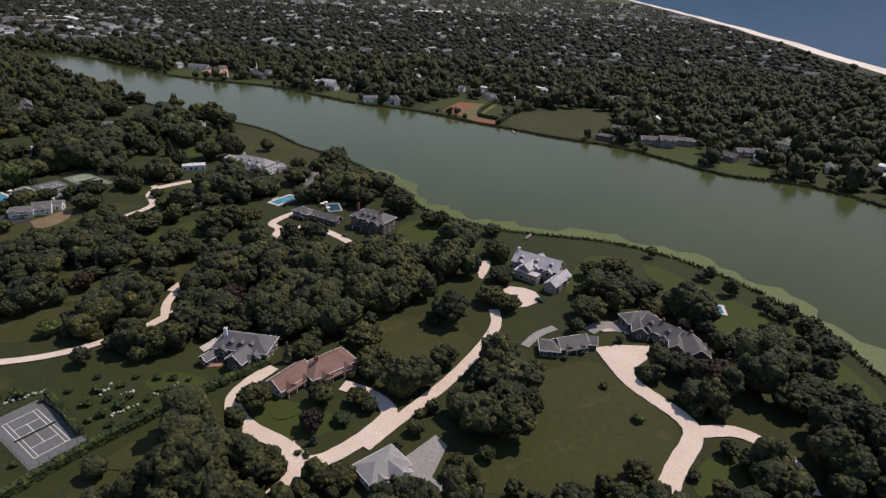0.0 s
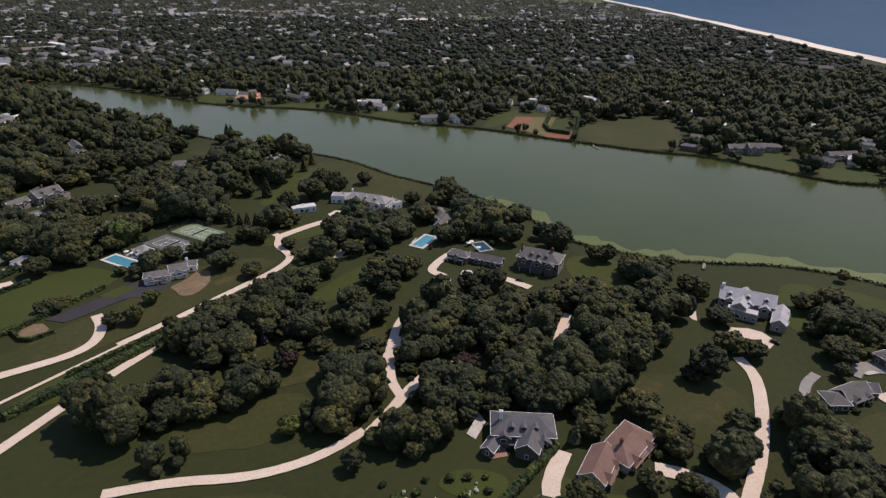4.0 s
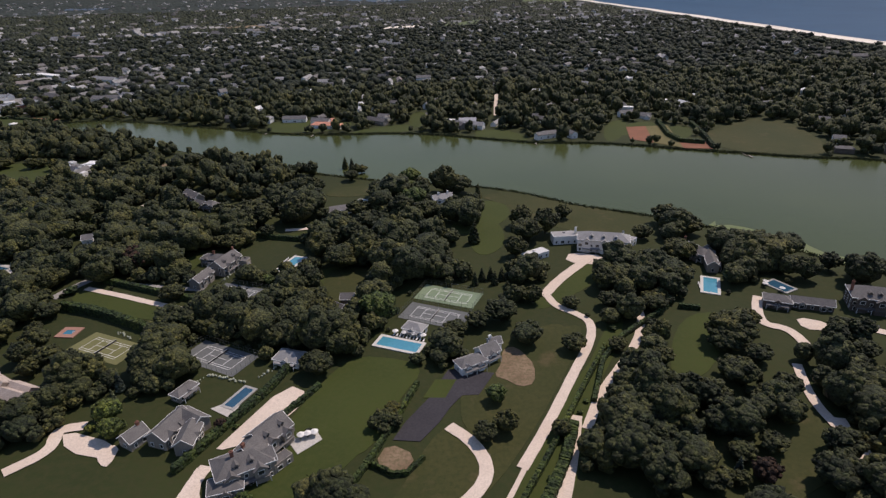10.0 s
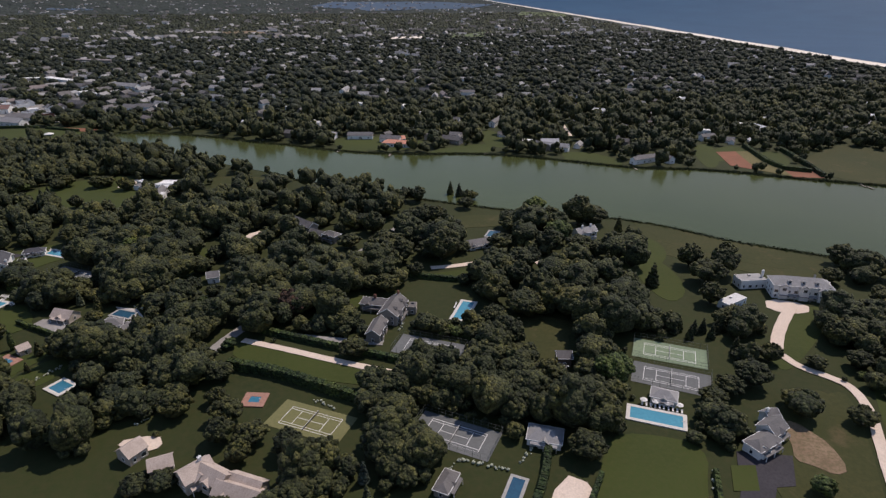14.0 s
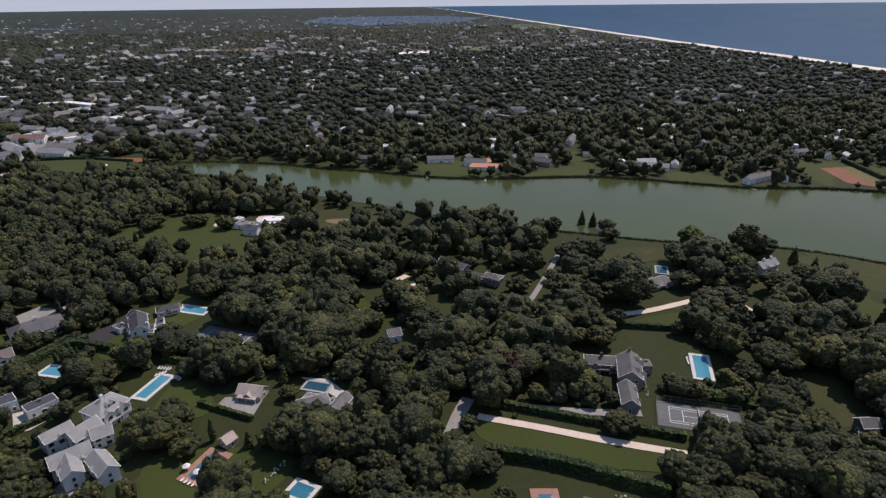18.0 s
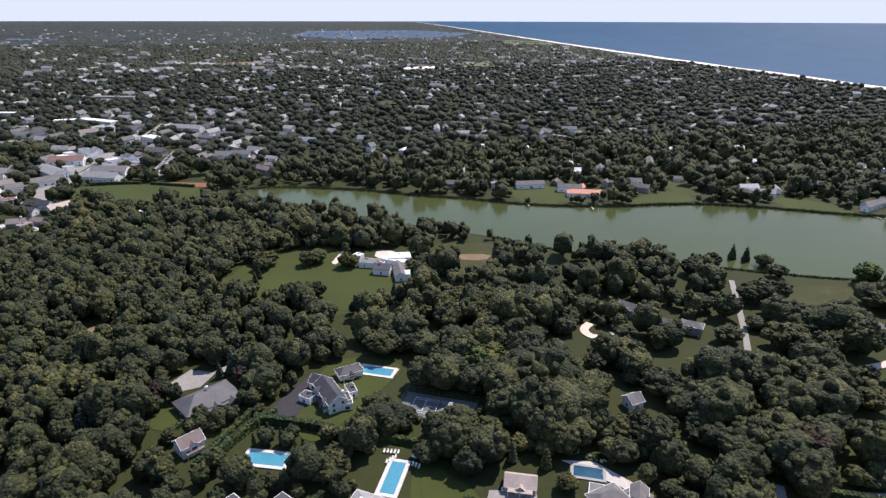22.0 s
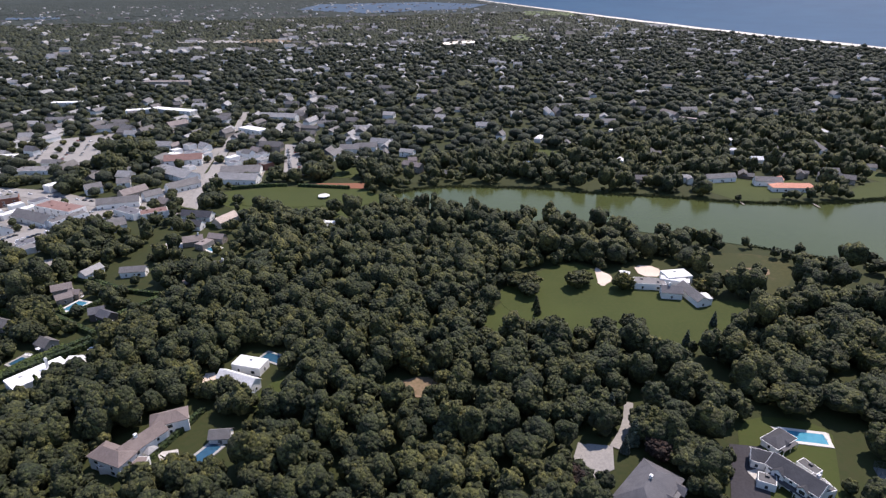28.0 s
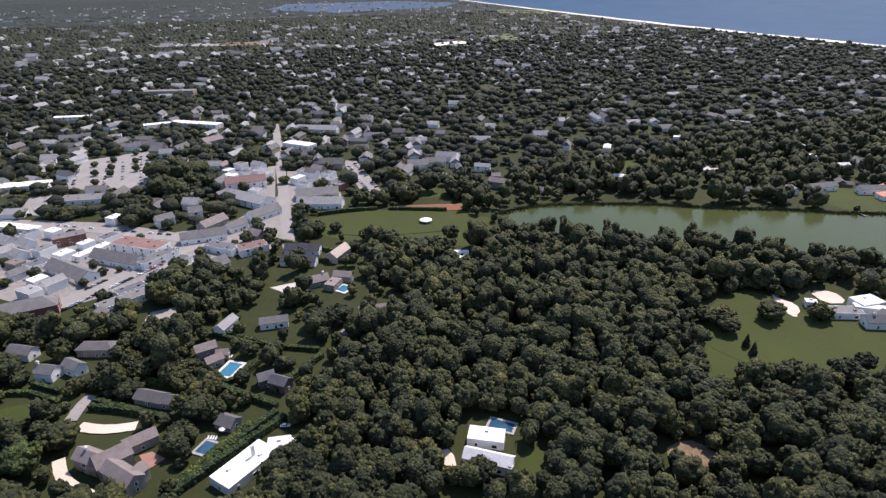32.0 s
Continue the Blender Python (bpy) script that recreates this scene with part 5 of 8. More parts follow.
house("grey village house under tall trees", "whitegrey", [(-977, 896, 14.1, 7.7, 4.5, -38, "gable")], [])
house("grey village house under tall trees", "greywhite", [(-940, 882, 19.7, 8.6, 4.5, -25, "hip")], [])
house("grey village house under tall trees", "whitegrey", [(-962, 868, 10.2, 7.7, 5, -35, "gable"), (-950, 867, 11.0, 6.9, 5, -52, "gable")], [(-966, 876)])
house("white greenhouse with a flat roof", "flatwhite", [(-710, 909, 19.1, 4.3, 3, -27, "flat")], [])
house("white greenhouse with a flat roof", "flatwhite", [(-714, 900, 14.1, 4.3, 3, -31, "flat")], [])
house("white gabled house on the far shore", "whitelight", [(86, 1013, 31.7, 7.7, 6, -52, "gable")], [])
house("grey house with white trim on the far shore", "pinkgrey", [(29, 862, 27.1, 8.6, 6, -45, "gable")], [])
house("white house with a flat roof over the lake", "flatwhite", [(68, 822, 20.1, 7.7, 5, -30, "flat")], [])
house("long white house over the lake", "flatwhite", [(139, 847, 24.4, 7.7, 5, -47, "flat"), (149, 821, 21.7, 7.7, 5, -84, "gable")], [])
house("blue-grey shingle house on the far shore", "silver", [(-141, 797, 19.4, 8.6, 7, -14, "gable"), (-145, 785, 12.0, 6.0, 5, -41, "gable")], [])
house("shingle house with white walls by the shore", "whitegrey", [(-61, 724, 29.6, 6.9, 4, 6, "gable"), (-47, 717, 20.7, 6.9, 5, -80, "gable")], [])
house("tall white house over the lake", "white", [(-161, 929, 41.0, 7.7, 6, 56, "gable")], [])
house("white house with a brown roof at the lake head", "pinkgrey", [(-603, 1030, 22.5, 8.6, 7, -55, "gable"), (-597, 1049, 8.8, 6.9, 7, -26, "gable")], [])
house("white house behind the lake head", "whitelight", [(-591, 1088, 16.4, 7.7, 6, -42, "gable")], [])
house("bright white house over the lake", "flatwhite", [(-321, 1083, 15.1, 7.7, 7, -46, "flat")], [])
house("white house with a tall gable", "whitelight", [(-334, 1226, 39.8, 8.6, 7, -108, "gable")], [])
house("long grey house over the lake", "pinkgrey", [(-178, 1156, 33.0, 8.6, 5, -93, "gable"), (-180, 1116, 23.6, 7.7, 5, -59, "flat")], [])
house("house with a bright salmon tiled roof", "salmon", [(-303, 839, 37.6, 10.3, 4, -25, "hip"), (-300, 860, 13.1, 7.7, 4, 6, "gable")], [])
house("grey house on the far shore", "whitegrey", [(-342, 886, 29.4, 8.6, 4.5, -12, "gable")], [])
house("grey shingle house on the far shore", "greywhite", [(-244, 843, 30.4, 8.6, 5, -46, "gable")], [])
house("shingle house on the far shore", "greywhite", [(-152, 792, 21.4, 7.7, 5, -76, "gable")], [])
house("shingle house on the far shore", "greywhite", [(-60, 796, 29.5, 7.7, 5, -45, "gable")], [])
house("white house on the far shore", "white", [(-69, 718, 34.5, 6.9, 5, 14, "gable")], [])
house("long white flat-roofed house", "flatwhite", [(352, 1056, 47.4, 12.0, 5, -52, "flat")], [])
house("grand white and grey lake house", "greywhite", [(212, 574, 19.0, 7.7, 6, 0, "gable"), (227, 569, 14.2, 9.5, 7.5, -4, "gable"), (246, 579, 22.6, 7.7, 5.5, -16, "hip")], [(224, 600), (241, 605)])
house("white and grey shore house", "greywhite", [(271, 530, 15.2, 7.7, 5, -57, "gable"), (299, 547, 29.5, 7.7, 5.5, 5, "gable")], [(298, 562)])
house("low grey barn with long roof", "whitegrey", [(229, 789, 42.0, 10.3, 4, 3, "gable")], [])
house("white house near the clay field", "white", [(54, 791, 18.1, 7.7, 5, 3, "gable")], [])
house("white house with pale roof among trees", "whitelight", [(132, 804, 25.2, 7.7, 5, -50, "gable")], [])
house("grey and white house on the shore", "whitegrey", [(-310, 860, 23.7, 8.6, 5, -29, "gable")], [])
house("grey and white house on the shore", "whitelight", [(-140, 786, 32.5, 8.6, 5, -36, "gable")], [])
house("old brick hall with white stone trim", "brick", [(-982, 944, 35.1, 15.0, 8, 3, "hip")], [], "village building")
house("flat-roofed grey shop on the main street", "town", [(-929, 937, 29.8, 11.0, 4, 22, "flat")], [], "village building")
house("flat-roofed dark shop on the main street", "towndark", [(-925, 951, 18.7, 9.0, 4, 23, "flat")], [], "village building")
house("long grey-roofed market building", "town", [(-963, 1000, 44.4, 14.0, 4, -56, "gable")], [], "village building")
house("dark flat-roofed shop beside the street", "towndark", [(-986, 1025, 14.7, 12.0, 4, 39, "flat")], [], "village building")
house("long shop block with a grey roof", "town", [(-934, 1008, 42.6, 13.0, 4.5, -46, "gable")], [], "village building")
house("shop block with a red-brown flat roof", "redroof", [(-919, 1025, 43.4, 16.0, 6, -44, "flat")], [], "village building")
house("white shop with a flat white roof", "flatwhite", [(-952, 1033, 27.9, 8.0, 4, 41, "flat")], [], "village building")
house("red brick shop block with two storeys", "brick", [(-970, 1066, 22.8, 12.0, 7, 10, "flat")], [], "village building")
house("brick shop with a white roof", "flatwhite", [(-1012, 1116, 42.0, 10.0, 4, -40, "flat")], [], "village building")
house("white-fronted row of street shops", "white", [(-908, 995, 28.6, 10.0, 5.5, 35, "flat")], [], "village building")
house("white shop with mixed roofs", "whitegrey", [(-873, 963, 20.5, 12.0, 5, 19, "gable")], [], "village building")
house("shop with red front and dark roof", "redroof", [(-843, 983, 21.1, 12.0, 5.5, 9, "flat")], [], "village building")
house("small shop with a dark flat roof", "towndark", [(-863, 994, 26.7, 11.0, 5, -50, "flat")], [], "village building")
house("row of grey wooden street shops", "town", [(-874, 1024, 33.6, 11.0, 5, -3, "gable")], [], "village building")
house("grey wooden shop with gabled roof", "town", [(-848, 1035, 15.5, 10.0, 5, 25, "gable")], [], "village building")
house("long row of white street shops", "white", [(-823, 1055, 30.0, 12.0, 5, 27, "gable")], [], "village building")
house("broad store with a pale roof", "whitelight", [(-828, 1097, 47.9, 18.0, 6, -56, "gable")], [], "village building")
house("large store with a red-brown roof", "redroof", [(-824, 1150, 38.4, 18.0, 7, -7, "gable")], [], "village building")
house("blue-grey wooden house near the street", "town", [(-901, 1075, 14.3, 10.0, 6, 19, "gable")], [], "village building")
house("white wooden house near the street", "white", [(-876, 1083, 11.2, 10.0, 6, 2, "gable")], [], "village building")
house("grey house with a brown roof", "pinkgrey", [(-865, 1050, 24.1, 11.0, 5, 36, "gable")], [], "village building")
house("broad store with a grey roof", "town", [(-768, 1086, 38.7, 20.0, 5, -14, "gable")], [], "village building")
house("row of stores with pale roofs", "whitelight", [(-772, 1058, 40.1, 14.0, 5, -28, "gable")], [], "village building")
house("long white store with flat roof", "flatwhite", [(-1026, 1247, 47.4, 18.0, 5, -12, "flat")], [], "village building")
house("grey store with a flat roof", "town", [(-966, 1175, 43.5, 18.0, 4, -16, "flat")], [], "village building")
house("white house in the village", "white", [(-954, 1444, 22.5, 14.0, 5, -0, "flat")], [], "village building")
house("white row with a flat roof", "flatwhite", [(-897, 1492, 38.1, 14.0, 6, 1, "flat")], [], "village building")
house("white row with a flat roof", "flatwhite", [(-848, 1473, 81.3, 16.0, 6, -43, "flat")], [], "village building")
house("grey village church with brown roof", "pinkgrey", [(-838, 1347, 26.5, 14.0, 7, 30, "gable")], [], "village building")
house("white school building with flat roof", "flatwhite", [(-743, 1275, 40.7, 16.0, 7, -54, "flat")], [], "village building")
house("white hall with a pale roof", "whitelight", [(-703, 1347, 56.2, 14.0, 7, -34, "gable")], [], "village building")
house("white row with flat roofs", "flatwhite", [(-1015, 1614, 52.6, 14.0, 6, -18, "flat")], [], "village building")
house("long grey institutional block among trees", "pinkgrey", [(-872, 1795, 96.3, 22.0, 8, -23, "flat")], [], "village building")
pool(-99.6, 378.0, 17.6, 7.1, -122, "white")
pool(-274.1, 358.5, 20.7, 7.3, -32, "white")
pool(-344.2, 333.9, 12.7, 4.5, 55, "stone", True)
pool(-328.6, 461.8, 19.8, 6.5, -121, "white")
pool(-581.7, 519.9, 17.3, 5.7, 59, "white")
pool(-508.5, 498.4, 11.3, 5.9, -31, "stone", True)
pool(-553.9, 458.1, 13.1, 5.7, 53, "brick")
pool(-519.2, 435.0, 8.0, 6.5, -41, "white")
pool(-571.0, 594.8, 15.6, 6.2, -32, "white")
pool(-627.7, 546.2, 16.6, 6.9, -27, "white")
pool(-804.6, 673.9, 12.1, 5.4, 42, "stone", True)
pool(-772.0, 734.8, 10.9, 5.9, -47, "stone", True)
pool(-892.8, 777.2, 8.5, 7.2, -45, "stone", True)
pool(-877.2, 833.7, 11.5, 7.3, 50, "white")
pool(-798.5, 894.5, 7.5, 7.1, 34, "white")
pool(-280.1, 564.8, 11.1, 6.3, -122, "stone", True)
pool(143.3, 253.9, 7.0, 5.9, -102, "white")
pool(-64.4, 368.3, 12.1, 7.3, -72, "stone", True)
pool(-435.6, 406.9, 4.6, 3.8, -16, "brick")
tennis_court(-128.2, 153.5, -36, "grey")
tennis_court(-357.5, 366.8, -37, "grey")
tennis_court(-242.0, 399.7, -33, "green")
tennis_court(-252.9, 381.2, -34, "grey")
tennis_court(-354.6, 429.4, -31, "grey")
tennis_court(-412.7, 387.7, -34, "olive")
tennis_court(-551.6, 556.6, -34, "grey")
hedge(4, 4, [(75, 754), (44, 667), (69, 649)])
hedge(4, 4, [(104, 732), (87, 681), (68, 633)])
hedge(3, 3, [(-122, 125), (-109, 145), (-91, 166), (-74, 184), (-62, 196)])
hedge(3, 2.5, [(-113, 153), (-128, 166), (-135, 172)])
hedge(2.5, 2, [(-252, 249), (-227, 278), (-208, 302), (-181, 335)])
hedge(3, 3, [(-362, 295), (-345, 319), (-332, 336), (-324, 352)])
hedge(2.5, 2, [(-326, 317), (-316, 328), (-311, 334)])
hedge(2.5, 2, [(-300, 276), (-293, 286), (-286, 298), (-270, 326)])
hedge(2, 1.5, [(-293, 284), (-283, 275), (-274, 283)])
hedge(4.5, 4, [(-449, 435), (-427, 423), (-410, 410), (-392, 396)])
hedge(3, 3, [(-436, 464), (-397, 438), (-368, 420)])
hedge(3, 2.5, [(-360, 515), (-336, 503), (-309, 492)])
hedge(4, 3, [(-653, 544), (-638, 564), (-622, 575)])
hedge(3, 2.5, [(-635, 499), (-621, 508), (-609, 519)])
hedge(3, 3, [(-595, 458), (-582, 475), (-571, 490)])
hedge(2.5, 2, [(-560, 500), (-537, 482)])
hedge(4, 3, [(-631, 573), (-617, 565), (-603, 557), (-593, 547)])
hedge(2.5, 2, [(-676, 559), (-661, 581)])
hedge(3, 3, [(-941, 830), (-924, 819), (-907, 804)])
hedge(3, 2.5, [(-926, 849), (-903, 829)])
hedge(3.5, 3.5, [(-903, 758), (-880, 771), (-859, 782)])
hedge(3, 2.5, [(-885, 833), (-879, 817), (-852, 843)])
hedge(3, 2.5, [(-881, 877), (-852, 843)])
hedge(2.5, 2.5, [(-992, 859), (-973, 860), (-955, 841)])
hedge(3, 3, [(-916, 751), (-897, 768), (-874, 784)])
hedge(2.5, 2, [(-829, 674), (-805, 703)])
hedge(3, 4, [(-263, 224), (-247, 244), (-226, 269), (-215, 288)])
hedge(2.5, 3, [(-344, 240), (-324, 256), (-302, 273)])
hedge(2.5, 2, [(-202, 299), (-181, 334), (-135, 361)])
hedge(2.5, 2, [(-129, 360), (-120, 356)])
hedge(3, 2, [(-342, 442), (-322, 421)])
hedge(3, 2.5, [(-293, 372), (-271, 389)])
hedge(3, 2.5, [(-581, 544), (-566, 534)])
hedge(3, 2.5, [(-655, 549), (-632, 579)])
hedge(3.5, 3.5, [(-914, 751), (-898, 762), (-880, 776), (-862, 787)])
hedge(2.5, 2.5, [(-885, 875), (-859, 849), (-831, 830)])
hedge(3, 3, [(-831, 824), (-845, 815), (-860, 803)])
hedge(3, 3, [(-939, 834), (-917, 813)])
hedge(2.5, 2.5, [(-969, 864), (-955, 850)])
hedge(3, 3, [(-887, 824), (-861, 792)])
hedge(2.5, 2, [(-928, 849), (-908, 832)])
hedge(3, 2.5, [(-827, 999), (-790, 956)])
hedge(3, 3, [(-780, 1037), (-752, 1035), (-730, 1027)])
hedge(3, 3, [(-720, 1022), (-676, 997)])
hedge(3, 2.5, [(-832, 961), (-802, 943), (-780, 930)])

# ---- village and far-shore houses between the trees ----
far_rng = np.random.default_rng(21)


def town_infill():
    """Shops and houses that crowd the paved middle of the village, set to the streets."""
    kinds = [("flatwhite", "white shop with a flat roof"), ("town", "grey shop with a low roof"), ("whitelight", "white shop with a pale roof"), ("whitegrey", "white shop with a grey roof"),
             ("towndark", "dark-roofed shop in the village"), ("whitelight", "white shop with a pale roof"), ("pinkgrey", "shop with a weathered brown roof"), ("brick", "red brick shop in the village"), ("flatwhite", "white shop with a flat roof")]
    k = 0
    for gy in np.arange(905, 1240, 13.0):
        for gx in np.arange(-1090, -690, 15.0):
            x, y = float(gx + far_rng.uniform(-3, 3)), float(gy + far_rng.uniform(-3, 3))
            if any(is_built(x + a, y + b) for a in (-6, 0, 6) for b in (-6, 0, 6)) or far_rng.uniform() < 0.05:
                continue
            if not bool(is_clear(x, y)) or x > -790 and y < 1050 or k > 60:
                continue
            pal, label = kinds[int(far_rng.integers(len(kinds)))]
            flat = pal in ("flatwhite", "towndark") or far_rng.uniform() < 0.3
            k += 1
            tagged(house(label, pal, [(x, y, float(far_rng.uniform(10, 15)), float(far_rng.uniform(8, 11)), float(far_rng.choice([3.6, 4.5, 6.2])), float(far_rng.choice([-52, 38]) + far_rng.uniform(-5, 5)), "flat" if flat else "gable")],
                         [], "village building", False), group="village shops")


town_infill()
FAR_PAL = ["white", "flatwhite", "greywhite", "whitegrey", "flatwhite", "whitelight", "white", "flatwhite", "cedar", "cedar", "whitegrey"]
spots = []


def scatter(x0, x1, y0, y1, step, chance, flat, seed):
    for gy in np.arange(y0, y1, step):
        for gx in np.arange(x0, x1, step):
            x, y = gx + far_rng.uniform(-0.4, 0.4) * step, gy + far_rng.uniform(-0.4, 0.4) * step
            if far_rng.uniform() > chance or bool(is_clear(x, y)) or x > coast_x(y) - 130:
                continue
            if x > -700 and y < 650 - 0.565 * x:
                continue
            if not (x > -1250 - 0.95 * max(y - 700, 0) and x < 300 + 0.85 * (y - 60)):
                continue
            spots.append((x, y, flat))


scatter(-1150, -590, 1100, 1560, 34, 0.75, 0.45, 1)
scatter(-1050, -880, 890, 1000, 34, 0.5, 0.1, 6)
scatter(-640, 700, 480, 1250, 47, 0.55, 0.10, 2)
scatter(-1900, 900, 1250, 1750, 56, 0.45, 0.12, 3)
far_rng.shuffle(spots)
spots.sort(key=lambda s: s[1])
near_spots, rest_spots = spots[:140], spots[140:]
for x, y, flat in near_spots:
    x, y, flat = float(x), float(y), float(flat)
    turn = far_rng.choice([-30, 60]) + far_rng.uniform(-15, 15)
    is_flat = far_rng.uniform() < flat
    L, w, e = far_rng.uniform(9, 19), far_rng.uniform(6, 9), far_rng.choice([3.2, 4.5, 5.5])
    if is_flat:
        L, w = L * 1.3, w * 1.4
    pal = "flatwhite" if is_flat and far_rng.uniform() < 0.6 else FAR_PAL[int(far_rng.integers(len(FAR_PAL)))]
    kind = "flat" if is_flat else ("hip" if far_rng.uniform() < 0.25 else "gable")
    tint = {"white": "white house with a grey roof", "whitelight": "white house with a pale roof", "greywhite": "grey shingle house", "whitegrey": "white house with a grey roof",
            "pinkgrey": "grey house with a weathered brown roof", "cedar": "dark cedar house", "flatwhite": "white house with a white roof", "town": "plain grey building"}[pal]
    w2 = [(x, y, float(L), float(w), float(e), float(turn), kind)]
    if not is_flat and far_rng.uniform() < 0.6:
        a = radians(turn)
        s = far_rng.choice([-1, 1]) * L * 0.3
        w2.append((x + math.cos(a) * s - math.sin(a) * -w * 0.6, y + math.sin(a) * s + math.cos(a) * -w * 0.6, float(w * 1.1), float(w * 0.75), float(e - 0.4), float(turn + 90), "gable"))
    tagged(house(tint + " among village trees", pal, w2, [], "house", False), group="village houses")


def house_block(name, label, spots_xy, scale, wall_m, roof_m, seed):
    """Many small far houses: one mesh of walls and one of roofs."""
    g = np.random.default_rng(seed)
    vs, rs, n = [], [], len(spots_xy)
    bw = np.array([[-1, -1, 0], [1, -1, 0], [1, 1, 0], [-1, 1, 0], [-1, -1, 1], [1, -1, 1], [1, 1, 1], [-1, 1, 1]], float)
    fw = np.array([[0, 1, 5], [0, 5, 4], [1, 2, 6], [1, 6, 5], [2, 3, 7], [2, 7, 6], [3, 0, 4], [3, 4, 7], [4, 5, 6], [4, 6, 7]])
    br = np.array([[-1.06, -1.1, 0.98], [1.06, -1.1, 0.98], [1.06, 1.1, 0.98], [-1.06, 1.1, 0.98], [-1.06, 0, 1.75], [1.06, 0, 1.75]], float)
    fr = np.array([[0, 1, 5], [0, 5, 4], [2, 3, 4], [2, 4, 5], [1, 2, 5], [3, 0, 4]])
    for x, y in spots_xy:
        fx, fy, fz = far_place(x, y)
        k = math.hypot(fx - HUB[0], fy - HUB[1]) / math.hypot(x - HUB[0], y - HUB[1])
        t = g.choice([-0.5, 1.05]) + g.uniform(-0.25, 0.25)
        size = np.array([g.uniform(6, 12), g.uniform(4, 6), g.uniform(3.5, 6)]) * scale * k
        c, s = math.cos(t), math.sin(t)
        for src, out in ((bw, vs), (br, rs)):
            v = src * size
            out.append(np.stack([fx + c * v[:, 0] - s * v[:, 1], fy + s * v[:, 0] + c * v[:, 1], fz + v[:, 2]], 1))
    for part_name, vv, ff, mat in (("walls", vs, fw, wall_m), ("roofs", rs, fr, roof_m)):
        if n:
            idx = (ff[None] + (np.arange(n) * len(vv[0]))[:, None, None]).reshape(-1, 3)
            tagged(array_mesh(name + "_" + part_name, np.concatenate(vv), idx, mat), label, "houses", kind="stuff")


for x, y, _ in rest_spots:
    mark([(x - 8, y - 8), (x + 8, y - 8), (x + 8, y + 8), (x - 8, y + 8)], 1.0)
for k, (wm, rm) in enumerate(((W_WHITE, R_LIGHT), (W_WHITE, R_GREY), (W_GREY, R_BROWN_GREY))):
    house_block("distant_house", "small distant houses among trees", [s[:2] for s in rest_spots[k::3]], 1.1, wm, rm, 30 + k)
    pts = []
    while len(pts) < 640:
        y = float(2420 * (1 + far_rng.uniform() ** 1.6 * 3.0)) if k else float(1700 + 800 * far_rng.uniform())
        x = float(far_rng.uniform(-1250 - 0.95 * (y - 700), min(300 + 0.85 * (y - 60), coast_x(y) - 150)))
        pts.append((x, y))
    for x, y in pts:
        if y < 2420:
            mark([(x - 8, y - 8), (x + 8, y - 8), (x + 8, y + 8), (x - 8, y + 8)], 1.0)
    house_block("horizon_house", "small far houses scattered to the horizon", pts, 1.7 if k else 1.1, wm, R_LIGHT if k < 2 else rm, 40 + k)

# ---- trees ----
def ico(sub):
    bm = bmesh.new()
    bmesh.ops.create_icosphere(bm, subdivisions=sub, radius=1.0)
    v = np.array([p.co[:] for p in bm.verts])
    f = np.array([[p.index for p in q.verts] for q in bm.faces])
    bm.free()
    return v, f


ICO1, ICO2 = ico(1), ico(2)
rng = np.random.default_rng(7)


def lobe(base, c, r, rough):
    v, f = base
    k = 1 + rough * rng.uniform(-1, 1, len(v))
    return v * k[:, None] * r + c, f


def join(pieces):
    vs, fs, n = [], [], 0
    for v, f in pieces:
        vs.append(v)
        fs.append(f + n)
        n += len(v)
    return np.concatenate(vs), np.concatenate(fs)


def leaf_spray(cs, rs, count, size, last=0):
    """Loose triangles of foliage standing off the lobes."""
    k = rng.integers(0, len(cs), count)
    if last:
        k = np.where(rng.uniform(size=count) < 0.5, last - 1, k)
    d = rng.normal(size=(count, 3))
    d[:, 2] = np.abs(d[:, 2]) * 0.8 + 0.05
    d /= np.linalg.norm(d, axis=1)[:, None]
    c = cs[k] + d * rs[k] * rng.uniform(0.85, 1.06, (count, 1))
    t = rng.normal(size=(count, 3, 3)) * size
    return (c[:, None] + t).reshape(-1, 3), np.arange(3 * count).reshape(-1, 3)


def broad_crown(lobes, spray, base=ICO1, rough=0.22, tall=1.0, spread=1.0, clumps=0):
    """A crown of unit radius about, standing on z = 0.25, its top near 1.6 * tall: limbs of foliage, each broken into small clumps."""
    u = np.arange(lobes) + 0.5
    phi = u * 2.39996 + rng.uniform(0, 6)
    h = 1 - 1.25 * u / lobes
    rad = np.sqrt(np.clip(1 - h * h, 0, 1)) * 0.66 * spread
    cs = np.stack([np.cos(phi) * rad, np.sin(phi) * rad, 0.85 + h * 0.42], 1) + rng.normal(size=(lobes, 3)) * 0.07
    rs = rng.uniform(0.20, 0.34, (lobes, 1)) * (1.3 if lobes < 12 else 1.0)
    cs = np.vstack([cs, [[0, 0, 0.8]]])
    rs = np.vstack([rs, [[0.74]]])
    pieces = [lobe(ICO2 if r > 0.6 else base, c, r * np.array([1, 1, 0.85]), rough) for c, r in zip(cs, rs)]
    for k in range(clumps):
        q = int(rng.integers(0, lobes))
        d = rng.normal(size=3)
        d[2] = abs(d[2]) * 0.9
        d = d / np.linalg.norm(d) + 0.5 * (cs[q] - [0, 0, 0.7])
        pieces.append(lobe(ICO1, cs[q] + d / np.linalg.norm(d) * rs[q] * 0.86, rng.uniform(0.07, 0.14), 0.3))
    if spray:
        pieces.append(leaf_spray(cs, rs * [1, 1, 0.85], spray, 0.03))
    v, f = join(pieces)
    return v * [1, 1, tall], f


